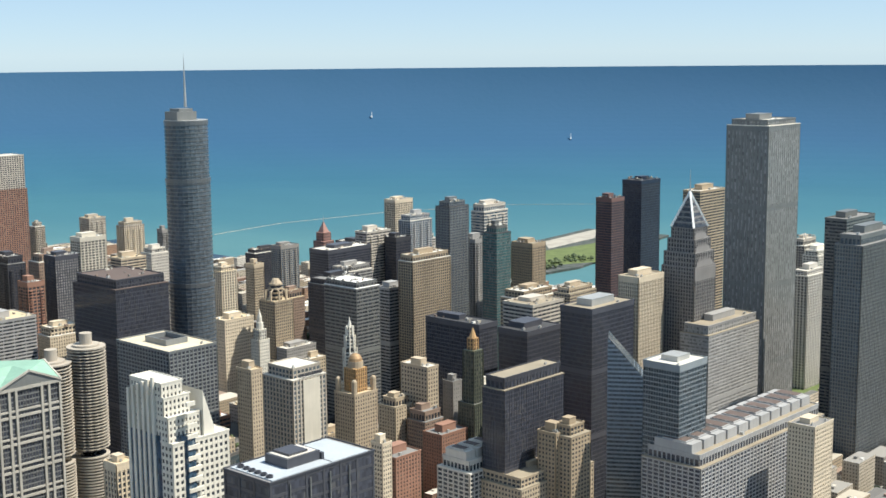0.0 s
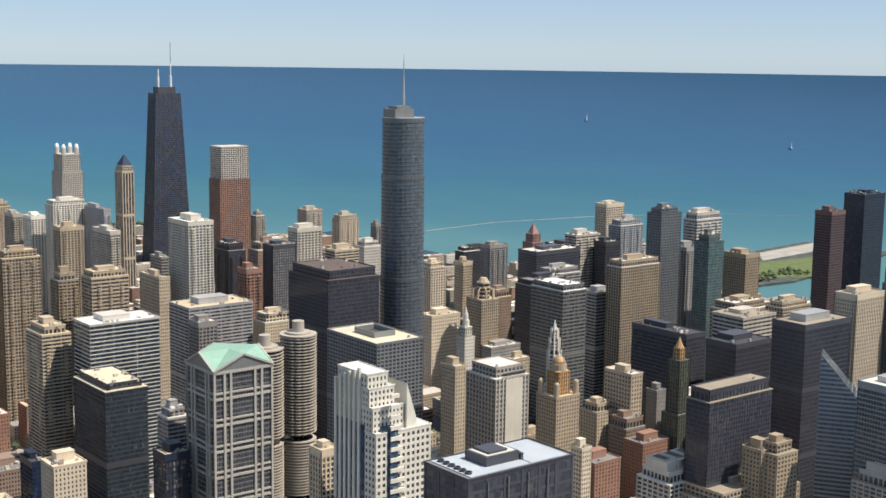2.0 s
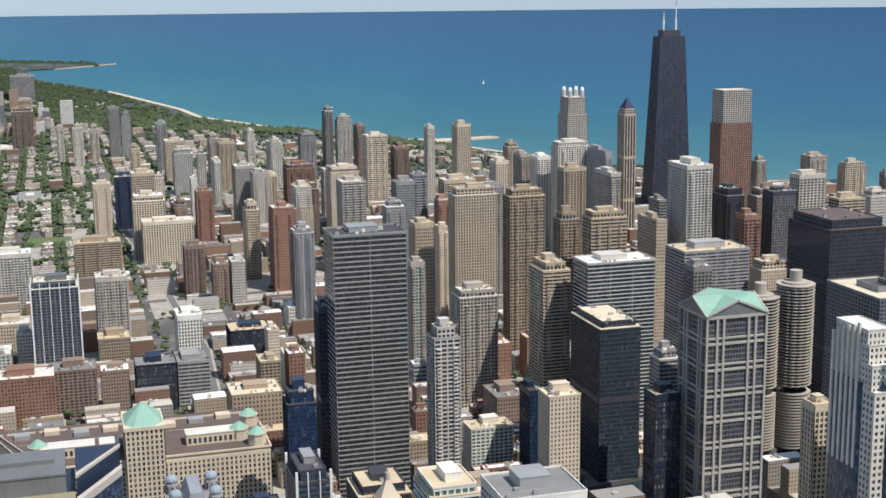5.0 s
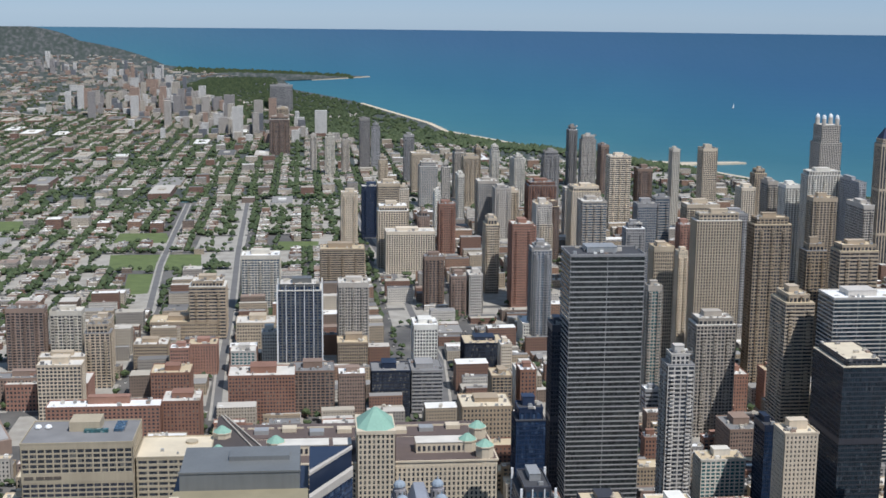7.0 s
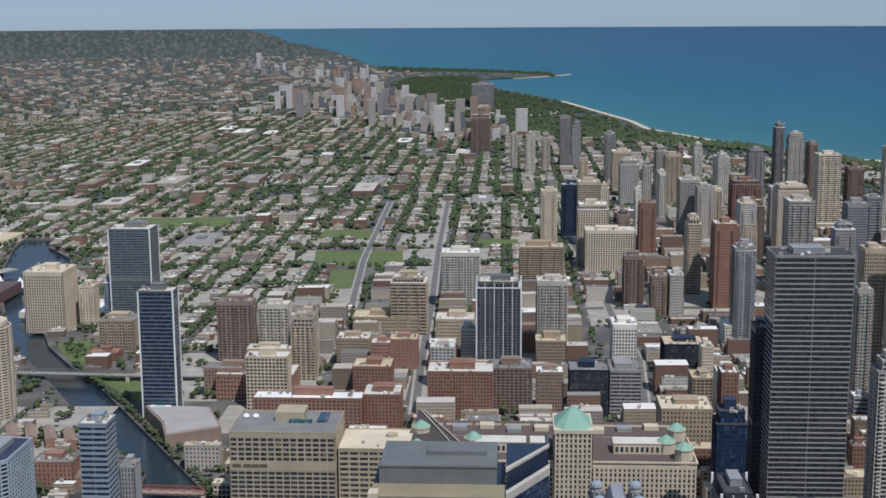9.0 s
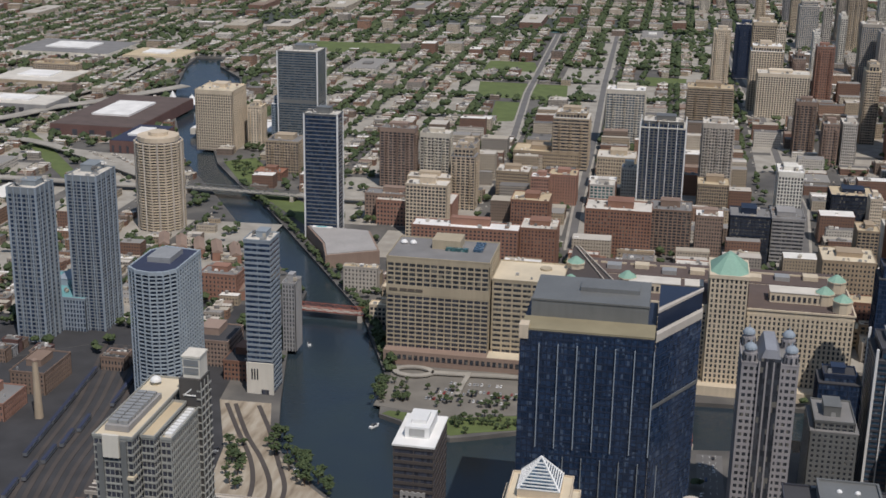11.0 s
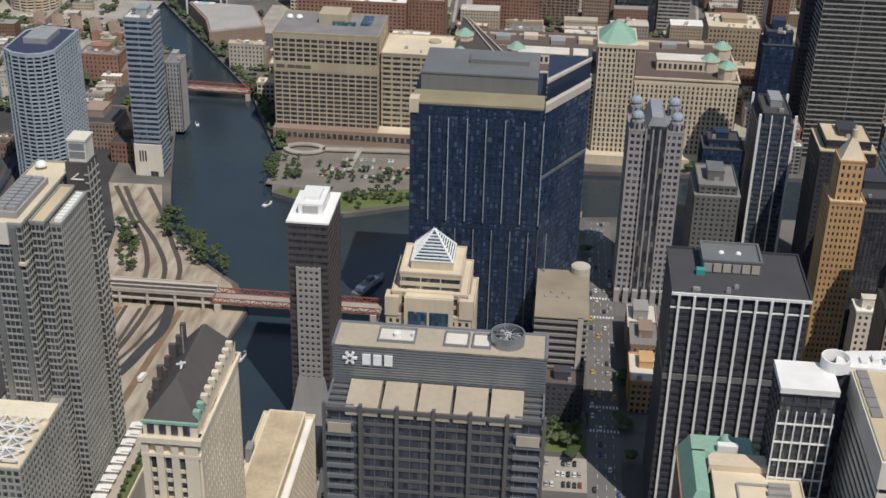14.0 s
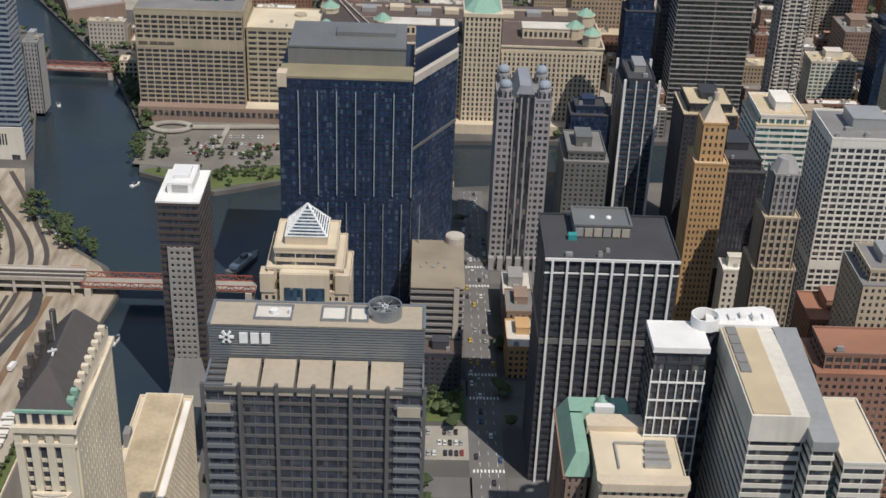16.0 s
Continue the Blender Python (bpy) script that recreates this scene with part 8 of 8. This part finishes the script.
parked(-306, 732, 1, 14, 1, 4.4, 20, "beside the rail yard", 0.7, 0.45)
structure("road", Shape().box(31, 300, -0.4, 49, 842, 0.05), ROAD, "dark asphalt avenue between the towers")
for y in (505, 592, 716):
    structure("road", Shape().box(-95, y - 8, -0.4, 30.9, y + 8, 0.05).box(49.1, y - 8, -0.4, 270, y + 8, 0.05), ROAD, "dark asphalt cross street")
mark = Shape()
for y in range(306, 840, 9):
    for x in (35.5, 40, 44.5):
        mark.box(x - 0.09, y, 0.03, x + 0.09, y + 3.5, 0.06)
for y in (494, 517, 581, 604, 704, 728):
    for k in range(9):
        mark.box(31.8 + 1.9 * k, y, 0.03, 32.7 + 1.9 * k, y + 2.6, 0.06)
tagged(new("road_markings", mark.data("road_markings", WHITE, laid=True)), "worn white lane lines and crossings", "markings", kind="structure")
structure("yard", Shape().box(2, 527, -0.3, 30, 556, 0.14), PAVE, "small paved car park beside the avenue")
structure("lawn", Shape().box(2, 560, -0.3, 29, 587, 0.2), GRASS, "small shaded lawn beside the avenue")
for x, y in ((7, 564), (13, 568), (19, 564), (25, 569), (9, 574), (16, 577), (23, 579), (12, 582), (5, 583), (26, 583), (20, 571)):
    tree(x, y, RNG.uniform(0.8, 1.1), 0.2)

far_cars = Shape()
for _ in range(2600):
    i = RNG.randrange(-18, 24)
    x = -2300 + 105 * RNG.randrange(0, 40) - 8.5 + RNG.choice((-6, -2, 2, 6))
    y = RNG.uniform(960, 3000)
    if in_view(x, y) and on_land(x, y) and free(x - 1, y - 2, x + 1, y + 2, 0):
        far_cars.box(x - 0.9, y - 2.2, 0.2, x + 0.9, y + 2.2, 1.0).box(x - 0.75, y - 1.2, 1.0, x + 0.75, y + 0.9, 1.5)
tagged(new("distant_traffic", far_cars.data("distant_traffic", SMALL_ROOF, laid=True)), "distant parked and driving cars along the streets", "cars", kind="stuff")

lot_cars = Shape()
for i in range(11):
    for j in range(26):
        x, y = -838 + 5.6 * j + 9 * (i % 2), 1648 - 6.0 * j * 0.9 + 0 * i
        x, y = x + 0.75 * 9.5 * (i - 4), y + 0.66 * 9.5 * (i - 4)
        if inside(x, y, [(-848, 1652), (-697, 1496), (-682, 1524), (-733, 1622), (-783, 1630)]) and RNG.random() < 0.7:
            lot_cars.box(x - 1.7, y - 1.5, 0.3, x + 1.7, y + 1.5, 1.1).box(x - 1.0, y - 1.1, 1.1, x + 1.0, y + 1.1, 1.6)
tagged(new("lot_cars", lot_cars.data("lot_cars", SMALL_ROOF, laid=True)), "many distant cars in rows on a car park", "cars", kind="stuff")

# rail approach west of the headquarters
for k in range(7):
    line = bend([(-470 + 9 * k, 960), (-440 + 9 * k, 840), (-425 + 8 * k, 740), (-400 + 8 * k, 620), (-385 + 8 * k, 480)])
    ribbon(line, 3.4, 0, 0.4 + 0.01 * k, TRACK, "railway_track", "dark railway track on the western approach")
for k, (x, y, n) in enumerate(((-436, 760, 6), (-420, 700, 5), (-411, 850, 4))):
    for j in range(n):
        wagon = thing("railway_coach", x - 3.0 * j * (1 if k != 1 else -0.3), y + 26 * j, "silver and blue railway coach on the tracks", "railway coach", "railway coaches", 0.45, 97)
        part("body", Shape().box(-12.5, -1.5, 0.9, 12.5, 1.5, 3.6), SILVER, wagon)
        part("roof", profile([(-12.5, 3.6), (12.5, 3.6), (12.3, 4.1), (-12.3, 4.1)], -1.35, 1.35), ROOFS["navy"], wagon)
        part("window_strip", Shape().box(-11.5, -1.54, 2.0, 11.5, 1.54, 2.9), GLASS["navy"], wagon)
        for u in (-8, 8):
            part("bogie", Shape().box(u - 1.6, -1.2, 0, u + 1.6, 1.2, 0.9), DARK, wagon)
stack = thing("chimney", -456, 812, "tall tapering tan brick chimney", "chimney")
part("shaft", Shape().prism(ring(14, 3.4), 0, 46, ring(14, 2.0)), TAN, stack)
part("cap", Shape().prism(ring(14, 2.3), 46, 47.2), BROWN, stack)
for x, y, w, d, h, wall, roof in ((-520, 800, 42, 36, 14, "brick", "grey"), (-500, 850, 30, 46, 18, "brown", "dark"), 
                                 (-388, 930, 40, 40, 22, "brown", "dark"), (-344, 905, 26, 36, 16, "brick", "dark"), (-500, 660, 50, 40, 16, "brown", "grey"), (-560, 720, 40, 50, 20, "brick", "light"), (-540, 600, 50, 60, 24, "tan", "grey")):
    if free(x, y, x + w, y + d, 0.5):
        tower("low_rise_building", x, y, w, d, h, wall, "dark", "punch", roof)


def row_houses(x, y, n, turn):
    root = thing("row_houses", x, y, "row of red brick town houses with gabled roofs", "row houses", "riverside row houses", 0, turn)
    for k in range(n):
        h = part("house", Shape().box(7 * k, -5.5, 0, 7 * k + 6.8, 5.5, 9), BRICKW, root)
        part("roof", Shape().prism([(7 * k - 0.2, -5.8), (7 * k + 7, -5.8), (7 * k + 7, 5.8), (7 * k - 0.2, 5.8)], 9, 12, [(7 * k - 0.2, -0.3), (7 * k + 7, -0.3), (7 * k + 7, 0.3), (7 * k - 0.2, 0.3)]), BROWN, h)
        part("window", Shape().box(7 * k + 1.2, -5.7, 2, 7 * k + 2.8, -5.4, 4).box(7 * k + 4, -5.7, 2, 7 * k + 5.6, -5.4, 4), GLASS["dark"], h)


for k in range(5):
    row_houses(-468 + 20 * k, 1120 - 8 * k, 6, 112)
    row_houses(-520 + 22 * k, 1215 - 6 * k, 6, 112)

# riverside terrace on a podium beside the headquarters
podium = thing("terrace", -197, 486, "raised stone riverside terrace with planted edge", "terrace")
part("base", Shape().box(-8.6, -46, -2, 9, 46, 23.4), WALLS["conc"][1], podium)
part("planting_bed", Shape().box(3.0, -40, 23.4, 7.4, 44, 24.2), GRASS, podium)
part("river_wall", Shape().box(8.2, -46, 23.4, 9, 46, 25), WALLS["lime"][2], podium)
for k in range(15):
    tree(-192 + RNG.uniform(-1, 1), 450 + 5.4 * k, RNG.uniform(0.42, 0.62), 24.0)
for k in range(11):
    stall = thing("pavilion", -200.5, 448 + 7.4 * k, "small white terrace pavilion with flat roof", "pavilion", "terrace pavilions", 23.4)
    part("box", Shape().box(-3.6, -2.2, 0, 1.6, 2.2, 3.4), CONC, stall)
    part("roof", Shape().box(-4.0, -2.6, 3.4, 2.6, 2.4, 3.8), ROOFS["white"], stall)
    part("canopy", Shape().box(-1.2, -2.0, 4.6, 3.4, 1.4, 4.9).box(-1.0, -0.4, 3.8, -0.7, -0.1, 4.6), ROOFS["white"], stall)
# looping ramp and shelters on the river point
loop = [(-196 + 15 * math.cos(a), 946 + 9 * math.sin(a)) for a in [2 * math.pi * k / 24 for k in range(25)]]
ribbon(loop, 5, 1.4, 2.6, PAVE, "ramp", "looping concrete ramp by the car park")
ribbon([(-181, 946), (-90, 950)], 6, 1.4, 2.6, PAVE, "ramp", "straight concrete ramp beside the hotel")
ribbon([(-150, 950), (-153, 905)], 4, 2.4, 3.2, PAVE, "walkway", "raised pale walkway over the car park")
for k, (xa, ya, xb, yb) in enumerate(((-262, 686, -268, 560), (-252, 684, -262, 560), (-234, 688, -256, 590))):
    ribbon([(xa, ya), ((xa + xb) / 2 + 3, (ya + yb) / 2), (xb, yb)], 2.4, 0, 0.3 + 0.01 * k, TRACK, "railway_track", "dark railway track across the gravel yard")

ribbon(bend([(-236, 700), (-231, 662), (-236, 636), (-241, 612), (-254, 570), (-262, 536)]), 7, 0, 0.34, DARK_BALLAST, "yard_road", "dark curving service road across the gravel yard")
for x, y, w, d, h, wall, roof in ((-327, 520, 30, 42, 25, "brick", "grey"), (-330, 566, 22, 26, 20, "brick", "light"), (-362, 636, 30, 32, 15, "brick", "light"), (-334, 600, 18, 24, 10, "brown", "grey"), (-318, 480, 28, 36, 21, "brick", "tan")):
    tower("low_rise_building", x, y, w, d, h, wall, "dark", "punch", roof)
RUSTY = wall_mat("rusty gravel strip", (0.22, 0.14, 0.085), 0.95, 0, 0.4, 0)
for k, (a, b) in enumerate((((-266, 684), (-276, 545)), ((-226, 684), (-232, 545)))):
    ribbon([a, b], 4.5, 0, 0.2 + 0.01 * k, RUSTY, "yard_strip", "rusty brown strip of old track bed")
for x, y, turn in ((-226, 604, 80), (-214, 640, 75), (-205, 600, 85), (-240, 760, 120)):
    van = thing("lorry", x, y, "white box lorry parked on the gravel yard", "lorry", "lorries in the yard", 0.1, turn)
    part("cargo_box", Shape().box(-4, -1.25, 0.9, 2, 1.25, 3.6), WHITE, van)
    part("cab", profile([(2.1, 0.6), (4.2, 0.6), (4.2, 1.7), (3.6, 2.7), (2.1, 2.7)], -1.15, 1.15), CAR_PAINT[0], van)
    for u in (-2.8, 3.1):
        part("axle", Shape().box(u - 0.5, -1.2, 0, u + 0.5, 1.2, 0.9), DARK, van)

# boats
for x, y, s, turn in ((-176, 640, 1, 80), (-206, 850, 0.8, 60), (-300, 1000, 0.8, 112), (-322, 1040, 0.9, 108)):
    b = thing("motor_boat", x, y, "white motor boat on the dark river", "boat", z=-3.4, turn=turn)
    part("hull", Shape().prism([(-6 * s, -1.7 * s), (3 * s, -1.7 * s), (6.4 * s, 0), (3 * s, 1.7 * s), (-6 * s, 1.7 * s)], -0.3, 1.2), WHITE, b)
    part("cabin", Shape().box(-3 * s, -1.2 * s, 1.2, 2 * s, 1.2 * s, 2.6), GLASS["dark"], b)
for x, y, s in ((6087, 6201, 2.3), (5092, 3814, 2.0), (1976, 6003, 1.3)):
    p = bowl([(x, y, -4)])[0]
    k = float(np.hypot(p[0], p[1]) / math.hypot(x, y)) * s
    b = thing("sailing_boat", float(p[0]), float(p[1]), "white sailing boat far out on the lake", "boat", z=float(p[2]), turn=30)
    part("hull", Shape().prism([(-7 * k, -1.6 * k), (4 * k, -1.6 * k), (8 * k, 0), (4 * k, 1.6 * k), (-7 * k, 1.6 * k)], -0.3 * k, 1.4 * k), WHITE, b)
    part("sail", Shape().prism([(-5 * k, -0.15 * k), (2 * k, -0.15 * k), (2 * k, 0.15 * k), (-5 * k, 0.15 * k)], 2 * k, 16 * k, [(1.6 * k, -0.1 * k), (2 * k, -0.1 * k), (2 * k, 0.1 * k), (1.6 * k, 0.1 * k)]), WHITE, b)

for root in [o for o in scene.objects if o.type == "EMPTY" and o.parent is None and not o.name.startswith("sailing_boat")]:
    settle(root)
